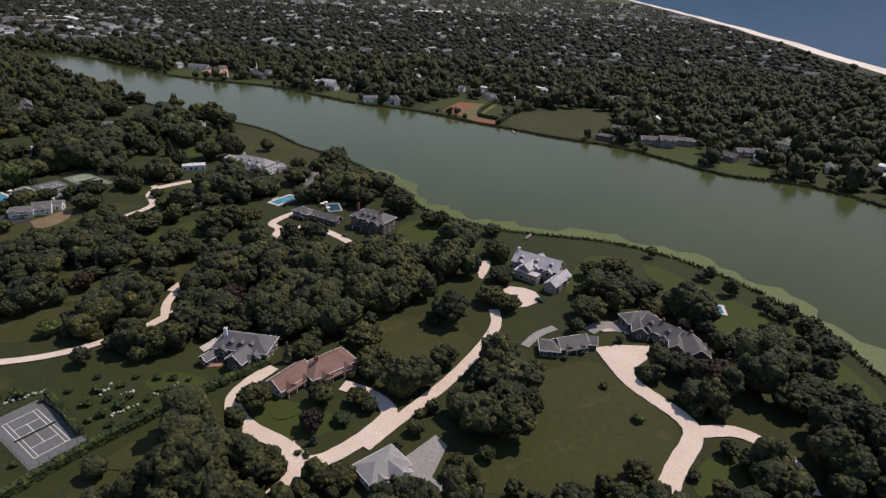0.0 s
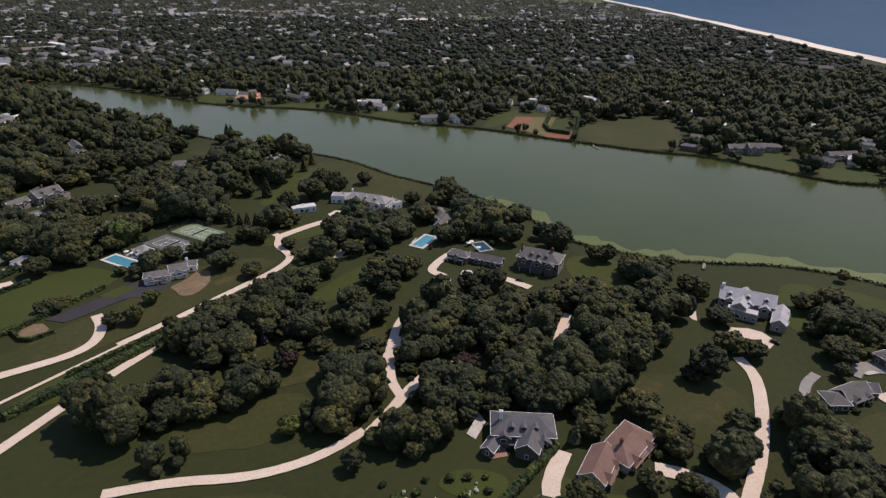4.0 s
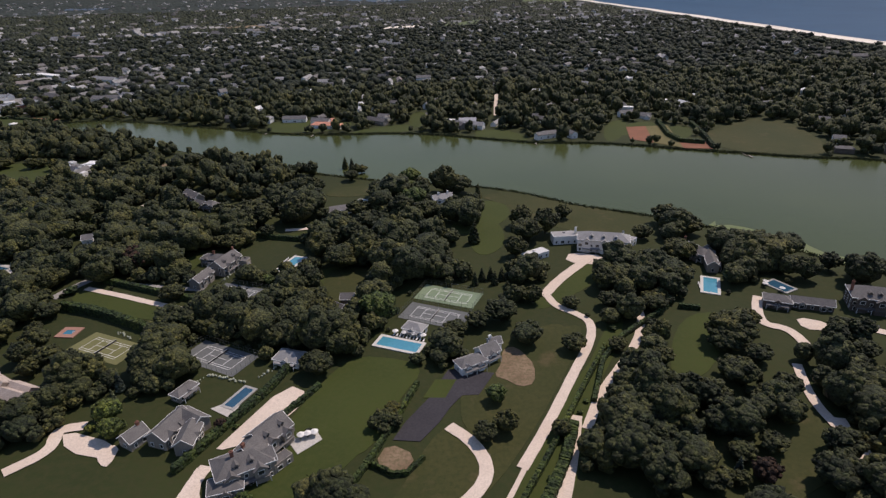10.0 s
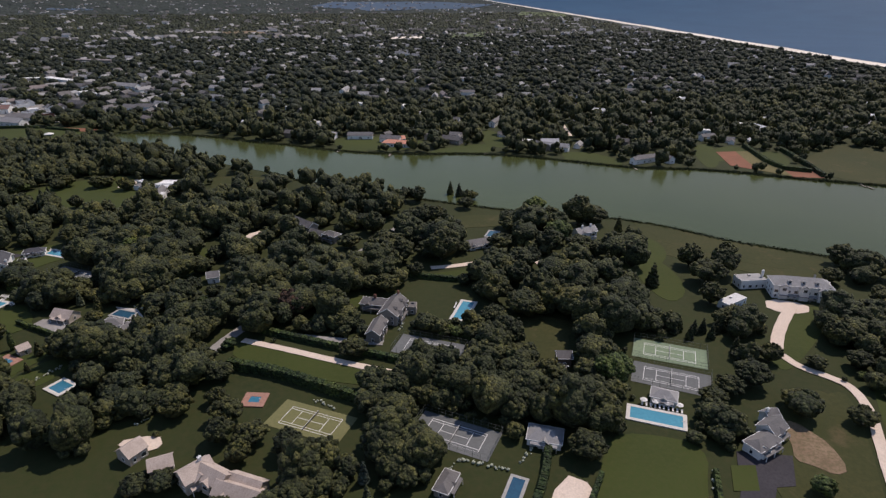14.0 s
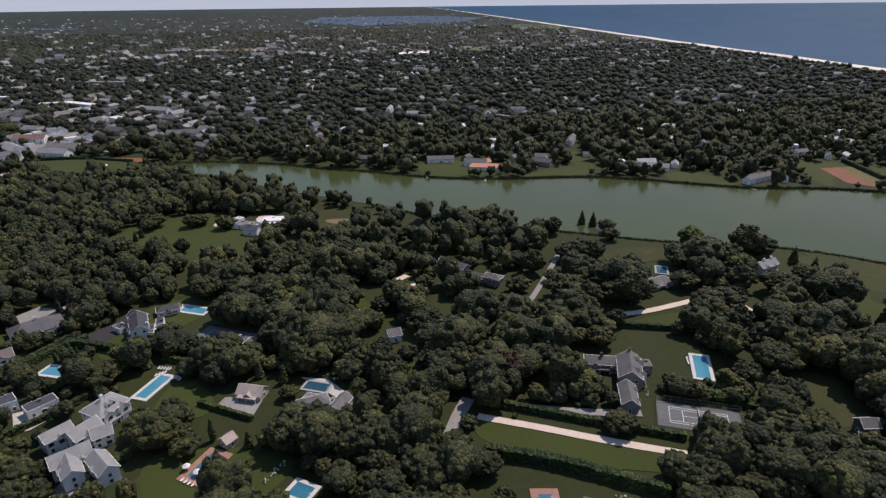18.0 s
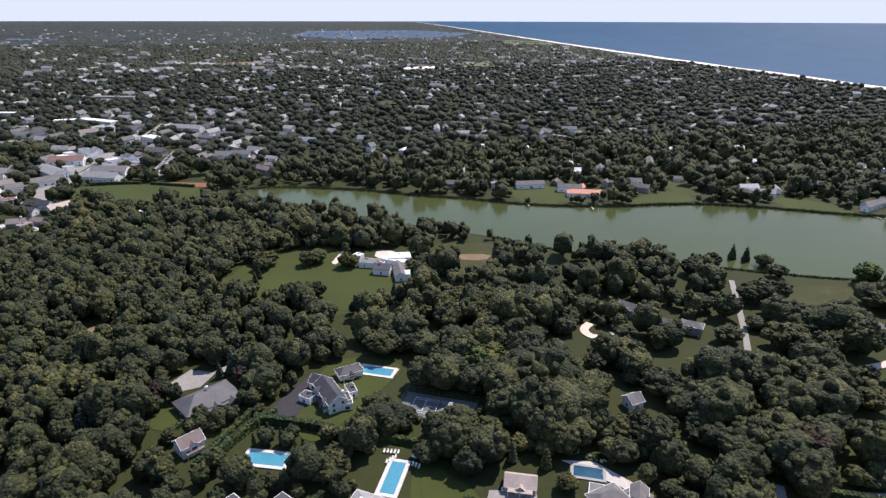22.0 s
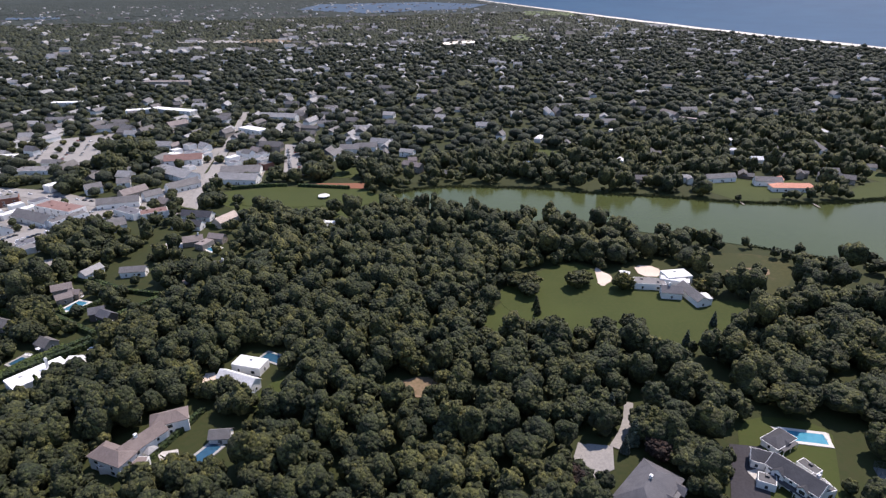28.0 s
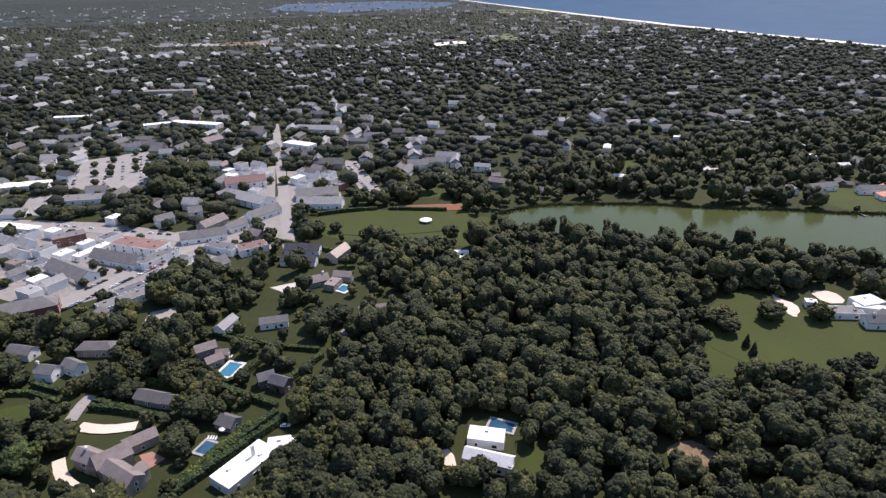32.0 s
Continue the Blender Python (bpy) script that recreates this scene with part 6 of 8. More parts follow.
def cone_crown(tiers, base=ICO1, rough=0.25, slim=0.42):
    pieces = []
    for i in range(tiers):
        h = i / tiers
        r = slim * (1 - h) ** 0.85 + 0.05
        n = max(3, int(7 * (1 - h)))
        for k in range(n):
            a = 6.283 * k / n + i
            pieces.append(lobe(base, np.array([math.cos(a) * r * 0.65, math.sin(a) * r * 0.65, 0.25 + 1.9 * h]), r * 0.6 * np.array([1, 1, 0.8]), rough))
    return join(pieces)


def column_crown(base=ICO1):
    return join([lobe(base, np.array([rng.normal() * 0.05, rng.normal() * 0.05, 0.15 + 0.24 * i]), (0.62 - 0.065 * abs(i - 2.5)) * np.array([1, 1, 1.0]), 0.2) for i in range(9)])


def trunk_bm(r, h, limbs=4):
    bm = bmesh.new()
    bmesh.ops.create_cone(bm, cap_ends=True, segments=8, radius1=r, radius2=r * 0.55, depth=h, matrix=Matrix.Translation((0, 0, h / 2)))
    for k in range(limbs):
        m = Matrix.Translation((0, 0, h * 0.8)) @ Matrix.Rotation(6.283 * k / limbs, 4, "Z") @ Matrix.Rotation(radians(38), 4, "Y") @ Matrix.Translation((0, 0, h * 0.4))
        bmesh.ops.create_cone(bm, cap_ends=True, segments=6, radius1=r * 0.45, radius2=r * 0.15, depth=h * 0.8, matrix=m)
    return bm


def tree_kind(name, label, crown, material, trunk=True):
    """A tree of unit crown radius as a thing with a trunk and a crown, kept as a pattern for copies."""
    root = tagged(new(name), label, "tree")
    if trunk:
        part("trunk", trunk_bm(0.07, 0.75), M_BARK, root)
    ob = array_mesh("crown", *crown, material, True)
    ob.parent = root
    return root


TREES = {
    "oak": [tree_kind("broadleaf_tree", "large dark green broadleaf tree with a rounded crown", broad_crown(n, 700, ICO1, 0.3, tall=t, spread=w, clumps=52), M_LEAF) for n, t, w in ((32, 0.95, 1.05), (28, 1.1, 0.98), (36, 0.85, 1.12), (30, 1.0, 1.05), (34, 1.15, 0.95), (27, 0.9, 1.1))],
    "pale": [tree_kind("broadleaf_tree", "light green broadleaf tree with a loose crown", broad_crown(17, 800, ICO1, 0.28, tall=t, clumps=30), M_LIGHT) for t in (1.0, 1.15)],
    "copper": [tree_kind("copper_beech", "dark purple copper beech with a dense crown", broad_crown(19, 620, tall=1.05, clumps=34), M_COPPER)],
    "spruce": [tree_kind("spruce_tree", "blue-grey conical spruce tree", cone_crown(9), M_BLUE)],
    "pine": [tree_kind("conifer_tree", "dark green conical conifer", cone_crown(9, slim=0.5), M_LEAF)],
    "column": [tree_kind("cypress_tree", "slim upright dark green cypress", column_crown(), M_HEDGE)],
    "shrub": [tree_kind("shrub", "rounded dark green garden shrub", broad_crown(9, 150, tall=0.75, clumps=12), M_HEDGE, False)],
}
counts = {"n": 0}
unused = [ob for kinds in TREES.values() for ob in kinds]


def fitting(x, y, r, part_of=0.42):
    """A crown radius that keeps clear of roofs, drives, pools and courts."""
    while r > 1.6 and any(is_built(x + part_of * r * math.cos(a * 0.785), y + part_of * r * math.sin(a * 0.785)) for a in range(8)):
        r *= 0.88
    return r


def tree(kind, x, y, r, h=None):
    """Stands a copy of a tree kind at x, y with crown radius r and height h."""
    if kind != "shrub" and is_built(x, y):
        return None
    r = fitting(x, y, r)
    src = TREES[kind][counts["n"] % len(TREES[kind])]
    counts["n"] += 1
    tall = {"spruce": 2.2, "pine": 2.2, "column": 2.3, "shrub": 1.2}.get(kind, 1.65)
    m = pose(x, y, 0.05, 0, 0, (x * 37 + y * 11) % 360)
    if src in unused:
        unused.remove(src)
        ob = src
        ob.matrix_basis = m
    else:
        ob = copy_thing(src, m)
    ob.scale = (r, r, (h or r * {"column": 4.4, "spruce": 2.5, "pine": 2.6, "shrub": 1.1}.get(kind, 1.55)) / tall)
    return ob


STREET = []
# single trees, by kind
for x, y, r in [(128, 197, 8.2), (114, 187, 9.9), (-38, 160, 4.9), (-46, 153, 4.0), (-163, 249, 5.4), (-349, 316, 2.8), (-635, 606, 5.6), (-636, 609, 5.0), (-674, 604, 6.0)]:
    tree("copper", x, y, r)
for x, y, r in [(-8, 132, 4.0), (-36, 153, 2.6), (-55, 198, 4.2), (-169, 242, 2.9), (-169, 254, 3.0), (-177, 269, 4.0), (-395, 350, 4.2), (-395, 341, 3.4), (-534, 514, 4.3), (-541, 679, 4.0), (-568, 669, 4.0), (-587, 538, 4.8), (-591, 541, 5.0), (-637, 637, 4.9), (-640, 617, 6.0), (-646, 614, 4.0), (-646, 615, 3.1), (-653, 618, 4.0), (-653, 615, 3.1), (-665, 606, 2.4), (-667, 610, 4.0), (-701, 590, 5.0), (-703, 590, 3.6), (-707, 597, 2.7), (-719, 579, 4.2), (-724, 581, 5.0), (-725, 576, 3.3), (-874, 720, 6.0)]:
    tree("spruce", x, y, r)
for x, y, r in [(-21, 239, 2.2), (-129, 297, 2.1), (-189, 550, 5.1), (-193, 530, 5.5), (-203, 514, 6.0), (-204, 412, 4.1), (-209, 411, 3.5), (-211, 393, 3.9), (-212, 466, 6.5), (-214, 407, 3.5), (-215, 413, 3.6), (-220, 413, 3.5), (-225, 409, 3.5), (-226, 417, 3.7), (-230, 489, 6.2), (-230, 415, 3.5), (-231, 420, 3.7), (-237, 422, 3.7), (-242, 426, 3.7), (-244, 484, 6.3), (-282, 653, 5.0), (-288, 660, 5.0), (-310, 438, 2.6), (-311, 452, 2.7), (-317, 652, 5.0), (-374, 432, 4.0), (-523, 506, 4.0), (-538, 451, 2.4), (-538, 465, 3.4), (-622, 732, 3.5)]:
    tree("pine", x, y, r)
for x, y, r in [(-625, 725, 3.5), (-735, 785, 3.2), (-869, 728, 2.6), (-884, 742, 3.0), (-889, 775, 3.0)]:
    tree("pine", x, y, r)
for x, y, r in [(79, 170, 2.6), (71, 189, 1.9), (67, 211, 1.6), (59, 207, 1.8), (-28, 164, 3.6), (-37, 147, 2.0), (-40, 148, 2.7), (-50, 177, 2.8), (-50, 298, 3.6), (-58, 151, 1.4), (-67, 173, 1.5), (-89, 184, 1.4), (-89, 178, 1.6), (-92, 172, 1.5), (-95, 184, 1.8), (-97, 177, 1.7), (-99, 166, 1.5), (-99, 172, 1.7), (-100, 163, 1.6), (-101, 184, 1.8), (-106, 173, 1.7), (-106, 158, 1.6), (-107, 168, 2.5), (-109, 184, 1.4), (-110, 242, 2.7), (-111, 163, 2.3), (-112, 179, 1.7), (-113, 171, 2.0), (-113, 246, 2.2), (-114, 160, 1.6)]:
    tree("shrub", x, y, r)
for x, y, r in [(-119, 176, 2.4), (-119, 168, 2.3), (-123, 183, 1.4), (-126, 139, 2.9), (-129, 175, 1.7), (-135, 169, 1.7), (-138, 147, 2.2), (-138, 138, 2.0), (-145, 171, 3.0), (-146, 154, 2.3), (-151, 168, 2.5), (-168, 362, 2.8), (-171, 348, 2.2), (-172, 272, 2.4), (-205, 300, 1.4), (-210, 294, 1.4), (-233, 264, 1.5), (-290, 362, 3.5), (-327, 268, 3.2), (-336, 276, 3.3), (-342, 281, 2.8), (-343, 315, 2.7), (-450, 452, 5.6)]:
    tree("shrub", x, y, r)
for x, y, r in [(174, 228, 7.0), (174, 216, 9.0), (157, 229, 5.8), (154, 166, 10.0), (151, 183, 9.0), (139, 179, 7.7), (137, 148, 10.0), (134, 212, 5.5), (130, 224, 4.1), (117, 165, 5.4), (116, 135, 6.0), (115, 269, 5.3), (112, 143, 7.3), (109, 147, 5.0), (108, 246, 7.3), (105, 199, 7.3), (105, 154, 3.8), (103, 262, 9.0), (100, 225, 4.1), (98, 279, 9.4), (95, 232, 3.3), (92, 248, 7.4), (89, 143, 4.1), (87, 283, 6.8), (86, 221, 3.2), (82, 149, 3.4), (76, 241, 8.4), (70, 142, 4.9), (68, 228, 4.1), (58, 266, 5.2)]:
    tree("oak", x, y, r)
for x, y, r in [(45, 197, 3.7), (39, 245, 6.1), (39, 171, 5.5), (38, 274, 6.6), (37, 305, 6.4), (31, 159, 8.7), (31, 251, 6.9), (22, 149, 3.3), (16, 167, 5.4), (12, 147, 2.5), (12, 325, 6.8), (11, 232, 8.8), (10, 140, 3.2), (8, 200, 6.2), (6, 345, 6.3), (4, 231, 4.6), (0, 146, 4.9), (0, 346, 6.4), (-8, 151, 5.0), (-12, 139, 5.0), (-15, 368, 6.7), (-20, 196, 7.1), (-21, 361, 11.6), (-24, 136, 5.0), (-24, 154, 5.1), (-24, 174, 6.4), (-25, 379, 6.2), (-31, 263, 7.7), (-36, 221, 5.5), (-37, 174, 5.5)]:
    tree("oak", x, y, r)
for x, y, r in [(-42, 139, 4.0), (-45, 280, 6.9), (-45, 250, 7.3), (-46, 372, 7.6), (-46, 139, 4.7), (-48, 202, 6.2), (-56, 158, 3.8), (-56, 138, 3.9), (-57, 371, 9.0), (-60, 170, 6.3), (-61, 294, 6.9), (-62, 213, 4.3), (-63, 155, 5.1), (-64, 166, 3.6), (-65, 315, 7.2), (-66, 144, 7.1), (-69, 134, 12.0), (-69, 136, 6.1), (-72, 447, 9.0), (-74, 302, 6.1), (-75, 250, 6.1), (-76, 152, 5.8), (-78, 465, 9.3), (-80, 313, 6.3), (-81, 218, 6.1), (-85, 295, 5.6), (-85, 400, 7.3), (-93, 249, 7.2), (-96, 367, 7.3), (-98, 413, 9.9)]:
    tree("oak", x, y, r)
for x, y, r in [(-105, 446, 6.5), (-108, 200, 6.5), (-109, 336, 7.1), (-114, 233, 5.7), (-121, 310, 6.2), (-126, 286, 6.8), (-129, 321, 7.6), (-129, 254, 7.1), (-133, 191, 4.3), (-138, 302, 7.0), (-141, 241, 9.3), (-141, 493, 6.4), (-143, 362, 7.1), (-143, 135, 6.7), (-145, 194, 8.2), (-151, 374, 5.2), (-151, 261, 5.1), (-152, 347, 5.5), (-157, 388, 8.1), (-157, 335, 5.7), (-158, 288, 7.7), (-162, 470, 10.0), (-163, 318, 6.2), (-163, 369, 6.4), (-164, 294, 6.9), (-164, 260, 5.0), (-172, 249, 3.5), (-172, 186, 9.1), (-174, 486, 8.6), (-176, 332, 4.5)]:
    tree("oak", x, y, r)
for x, y, r in [(-176, 408, 8.9), (-178, 462, 11.3), (-178, 362, 6.9), (-182, 374, 8.7), (-182, 249, 5.8), (-192, 439, 7.6), (-193, 418, 7.2), (-196, 336, 7.8), (-200, 383, 5.9), (-201, 568, 11.3), (-205, 527, 6.5), (-212, 569, 12.8), (-213, 352, 5.8), (-221, 369, 8.6), (-222, 284, 8.0), (-223, 222, 5.0), (-225, 344, 4.7), (-228, 582, 7.3), (-232, 376, 5.2), (-234, 366, 6.0), (-235, 516, 10.7), (-241, 291, 5.4), (-246, 361, 7.7), (-250, 288, 6.1), (-252, 402, 9.1), (-252, 526, 9.5), (-256, 385, 6.4), (-269, 371, 8.4), (-274, 643, 5.6), (-277, 507, 10.3)]:
    tree("oak", x, y, r)
for x, y, r in [(-279, 641, 6.0), (-282, 311, 3.3), (-282, 303, 3.3), (-282, 241, 3.9), (-283, 538, 8.3), (-284, 623, 6.9), (-290, 486, 9.6), (-297, 451, 11.1), (-308, 389, 7.9), (-310, 467, 10.2), (-310, 539, 11.9), (-312, 344, 7.6), (-314, 594, 8.9), (-315, 306, 3.4), (-317, 446, 6.7), (-317, 423, 9.4), (-332, 535, 9.1), (-332, 599, 8.9), (-346, 510, 5.7), (-347, 411, 7.2), (-351, 578, 7.4), (-351, 533, 9.0), (-355, 313, 4.5), (-359, 545, 12.2), (-362, 430, 8.1), (-366, 493, 8.0), (-369, 676, 5.0), (-369, 342, 4.0), (-391, 432, 6.8), (-394, 426, 7.3)]:
    tree("oak", x, y, r)
for x, y, r in [(-398, 386, 8.3), (-415, 334, 4.7), (-421, 370, 6.4), (-435, 380, 6.6), (-436, 620, 7.4), (-439, 371, 5.3), (-444, 345, 5.7), (-445, 395, 6.9), (-447, 383, 6.2), (-448, 533, 9.7), (-451, 425, 6.3), (-451, 408, 4.8), (-454, 500, 6.3), (-454, 449, 6.0), (-458, 607, 7.0), (-461, 436, 7.8), (-463, 510, 5.2), (-463, 465, 8.4), (-464, 363, 5.1), (-466, 404, 7.0), (-468, 560, 5.9), (-469, 479, 7.0), (-472, 392, 6.7), (-473, 362, 5.0), (-473, 548, 5.7), (-475, 623, 8.0), (-475, 514, 6.2), (-482, 381, 8.5), (-482, 513, 6.7), (-490, 590, 9.4)]:
    tree("oak", x, y, r)
for x, y, r in [(-491, 650, 9.1), (-506, 771, 8.0), (-507, 649, 9.0), (-509, 431, 5.2), (-518, 714, 6.0), (-521, 493, 4.7), (-523, 625, 9.7), (-535, 486, 4.0), (-560, 734, 7.0), (-560, 647, 8.5), (-562, 733, 6.5), (-562, 468, 7.1), (-564, 609, 10.2), (-569, 528, 7.0), (-581, 749, 7.0), (-587, 746, 7.0), (-588, 691, 6.0), (-601, 534, 6.2), (-604, 526, 7.2), (-605, 690, 8.0), (-611, 455, 6.4), (-612, 613, 4.9), (-612, 468, 5.4), (-615, 755, 8.0), (-619, 747, 7.0), (-622, 761, 6.0), (-622, 604, 7.1), (-626, 484, 6.1), (-629, 701, 7.0), (-629, 579, 8.6)]:
    tree("oak", x, y, r)
for x, y, r in [(-629, 622, 6.2), (-631, 621, 8.0), (-646, 710, 7.0), (-647, 572, 4.1), (-665, 569, 4.0), (-676, 595, 6.0), (-744, 855, 8.0), (-761, 841, 7.6), (-780, 826, 8.4), (-786, 842, 6.8), (-795, 710, 6.0), (-796, 711, 7.0), (-798, 834, 7.8), (-801, 711, 3.4), (-804, 717, 6.0), (-807, 727, 2.2), (-808, 718, 3.5), (-808, 833, 8.2), (-813, 854, 8.6), (-826, 855, 8.5), (-833, 708, 6.0), (-837, 733, 9.0), (-837, 711, 6.6), (-840, 720, 8.0), (-851, 689, 3.0), (-853, 751, 3.4), (-857, 736, 7.0), (-862, 742, 8.0), (-864, 753, 5.8), (-867, 915, 6.0)]:
    tree("oak", x, y, r)
for x, y, r in [(-867, 744, 5.6), (-868, 737, 5.0), (-875, 937, 6.0), (-879, 708, 11.0), (-882, 931, 6.0), (-888, 796, 6.2), (-894, 803, 8.0), (-894, 731, 5.1), (-895, 970, 7.0), (-896, 729, 7.0), (-896, 836, 6.9), (-900, 806, 6.3), (-901, 774, 4.1), (-903, 791, 5.3), (-904, 842, 7.0), (-904, 833, 7.5), (-905, 959, 7.0), (-905, 784, 6.1), (-909, 932, 7.0), (-909, 758, 3.8), (-913, 852, 5.6), (-918, 846, 6.9), (-922, 988, 4.0), (-923, 858, 6.0), (-924, 832, 6.8), (-927, 881, 7.0), (-933, 842, 6.7), (-938, 897, 7.0), (-938, 839, 4.8), (-945, 867, 7.0)]:
    tree("oak", x, y, r)
for x, y, r in [(-948, 800, 5.1), (-951, 808, 8.3), (-952, 906, 7.0), (-958, 884, 7.0), (-958, 829, 5.5), (-971, 911, 7.0), (-982, 932, 6.0)]:
    tree("oak", x, y, r)
for x, y, r in [(-157, 210, 4.8), (-236, 596, 9.5), (-240, 309, 5.0), (-240, 541, 10.3), (-241, 569, 9.4), (-281, 384, 9.8), (-290, 401, 9.4), (-339, 437, 3.4), (-341, 440, 3.6), (-389, 320, 5.3), (-394, 331, 6.4), (-399, 325, 7.1), (-403, 323, 5.3), (-468, 497, 4.4), (-513, 585, 7.3), (-522, 580, 9.0), (-645, 747, 5.0), (-650, 747, 5.0), (-751, 895, 3.0), (-752, 892, 4.2), (-877, 738, 3.3), (-880, 737, 4.1), (-963, 795, 9.0)]:
    tree("pale", x, y, r)
for x, y, r in [(-552, 473, 2.6), (-613, 544, 2.0), (-616, 548, 2.0), (-617, 536, 2.0), (-617, 547, 2.0), (-618, 533, 1.9), (-621, 554, 2.0), (-621, 536, 1.9), (-622, 540, 2.0), (-622, 550, 2.0), (-623, 540, 2.0), (-625, 538, 2.0), (-626, 559, 2.0), (-627, 554, 2.0), (-627, 543, 2.0), (-627, 552, 2.0), (-628, 541, 1.9), (-632, 556, 2.0), (-636, 551, 2.0), (-636, 546, 2.0), (-876, 741, 3.0), (-885, 701, 3.5)]:
    tree("column", x, y, r)
for x, y, r in [(-26, 211, 7.6), (-12, 252, 9.8), (8, 278, 10.8), (-29, 295, 9.5), (17, 333, 6.8), (20, 314, 9.0), (-124, 326, 10.7), (-139, 298, 8.6), (-11, 276, 8.4), (38, 335, 5.5), (-350, 616, 10.8), (-363, 586, 9.2), (-382, 562, 7.8), (-385, 548, 6.2), (-319, 648, 8.2), (-368, 600, 7.9), (-337, 645, 8.0), (-326, 529, 12), (-264, 567, 9.5), (-370, 441, 5.5), (-401, 429, 9.1), (-373, 412, 9.3), (-412, 458, 4.5), (-386, 455, 3.6), (-343, 562, 8.8), (-323, 597, 9.7), (-360, 533, 8.1), (-381, 528, 6.5)]:
    tree("oak", x, y, r)
for x, y, r in [(-90, 238, 7.1), (-420, 477, 10.1)]:
    tree("copper", x, y, r)
for x, y, r in [(-113, 243, 3.8), (-112, 238, 3.3), (-394, 453, 3.6)]:
    tree("shrub", x, y, r)
for x, y, r in [(-346, 439, 6.1)]:
    tree("pale", x, y, r)
# crowded crowns of the groves round the houses
GROVE = []
GROVE += [(154, 208, 5.3), (148, 207, 6.3), (145, 215, 6.5), (128, 238, 8.2), (125, 245, 10.0), (121, 249, 6.1), (108, 178, 6.5), (101, 173, 6.4), (93, 184, 8.6), (93, 178, 5.6), (90, 194, 8.9), (86, 259, 9.9), (83, 187, 5.8), (34, 186, 8.6), (31, 174, 7.3), (29, 196, 8.9), (25, 184, 6.6), (20, 161, 8.6), (18, 307, 9.9), (12, 317, 7.8), (11, 298, 6.9), (4, 288, 6.7), (0, 175, 6.4), (-1, 186, 7.6), (-2, 152, 7.4), (-4, 288, 9.4), (-8, 181, 8.4), (-9, 262, 8.7), (-10, 173, 7.2), (-17, 256, 8.5)]
GROVE += [(-17, 272, 8.9), (-17, 298, 8.5), (-18, 182, 7.5), (-19, 287, 8.0), (-25, 281, 6.9), (-28, 189, 6.7), (-28, 253, 8.3), (-29, 246, 8.0), (-30, 299, 7.3), (-31, 149, 4.8), (-34, 286, 8.1), (-36, 401, 9.6), (-39, 234, 7.6), (-41, 296, 6.0), (-42, 240, 8.1), (-48, 219, 6.4), (-52, 141, 5.4), (-52, 392, 10.8), (-52, 234, 10.1), (-53, 404, 9.6), (-54, 267, 7.5), (-57, 414, 9.8), (-58, 217, 7.4), (-61, 282, 7.9), (-63, 261, 7.3), (-63, 396, 10.0), (-65, 237, 9.1), (-66, 225, 8.1), (-67, 272, 7.6), (-71, 321, 7.6)]
GROVE += [(-71, 413, 10.4), (-71, 387, 10.7), (-73, 228, 8.8), (-76, 258, 7.3), (-77, 280, 6.5), (-79, 272, 7.6), (-79, 449, 10.6), (-86, 377, 8.9), (-89, 258, 7.1), (-92, 277, 8.7), (-92, 212, 7.3), (-93, 227, 8.7), (-93, 285, 6.7), (-96, 297, 8.2), (-96, 265, 7.4), (-101, 216, 7.3), (-103, 231, 8.8), (-106, 267, 9.4), (-107, 288, 8.0), (-109, 388, 5.5), (-110, 276, 8.6), (-115, 258, 8.0), (-118, 391, 8.2), (-118, 383, 8.9), (-118, 202, 8.0), (-119, 330, 7.7), (-120, 212, 9.3), (-120, 223, 6.1), (-122, 260, 4.5), (-123, 401, 9.3)]
GROVE += [(-127, 373, 7.2), (-131, 208, 6.1), (-131, 229, 10.9), (-132, 395, 8.2), (-134, 281, 7.3), (-136, 272, 6.3), (-137, 205, 4.0), (-138, 218, 10.5), (-139, 380, 8.8), (-141, 210, 7.3), (-142, 405, 11.2), (-144, 277, 5.7), (-147, 389, 9.0), (-150, 216, 5.0), (-157, 271, 8.8), (-159, 356, 8.2), (-165, 273, 6.2), (-174, 318, 7.3), (-176, 230, 8.7), (-177, 281, 7.5), (-177, 302, 7.8), (-180, 223, 5.1), (-180, 310, 7.1), (-182, 281, 8.5), (-183, 291, 7.7), (-184, 227, 5.1), (-185, 258, 8.4), (-189, 220, 5.0), (-191, 226, 7.5), (-192, 220, 5.8)]
GROVE += [(-193, 292, 8.3), (-195, 233, 6.1), (-195, 251, 5.6), (-195, 407, 9.2), (-198, 256, 7.6), (-200, 278, 10.2), (-202, 218, 6.5), (-203, 229, 8.7), (-204, 266, 9.8), (-206, 502, 10.5), (-209, 491, 8.7), (-210, 385, 5.8), (-212, 228, 5.9), (-212, 282, 8.4), (-215, 346, 7.3), (-215, 271, 6.0), (-216, 505, 10.5), (-220, 225, 7.4), (-233, 559, 8.4), (-239, 471, 9.4), (-239, 412, 10.7), (-247, 436, 13.0), (-248, 449, 8.9), (-250, 493, 9.9), (-252, 343, 6.5), (-252, 563, 13.4), (-254, 350, 7.2), (-256, 472, 10.9), (-258, 339, 4.5), (-259, 435, 9.9)]
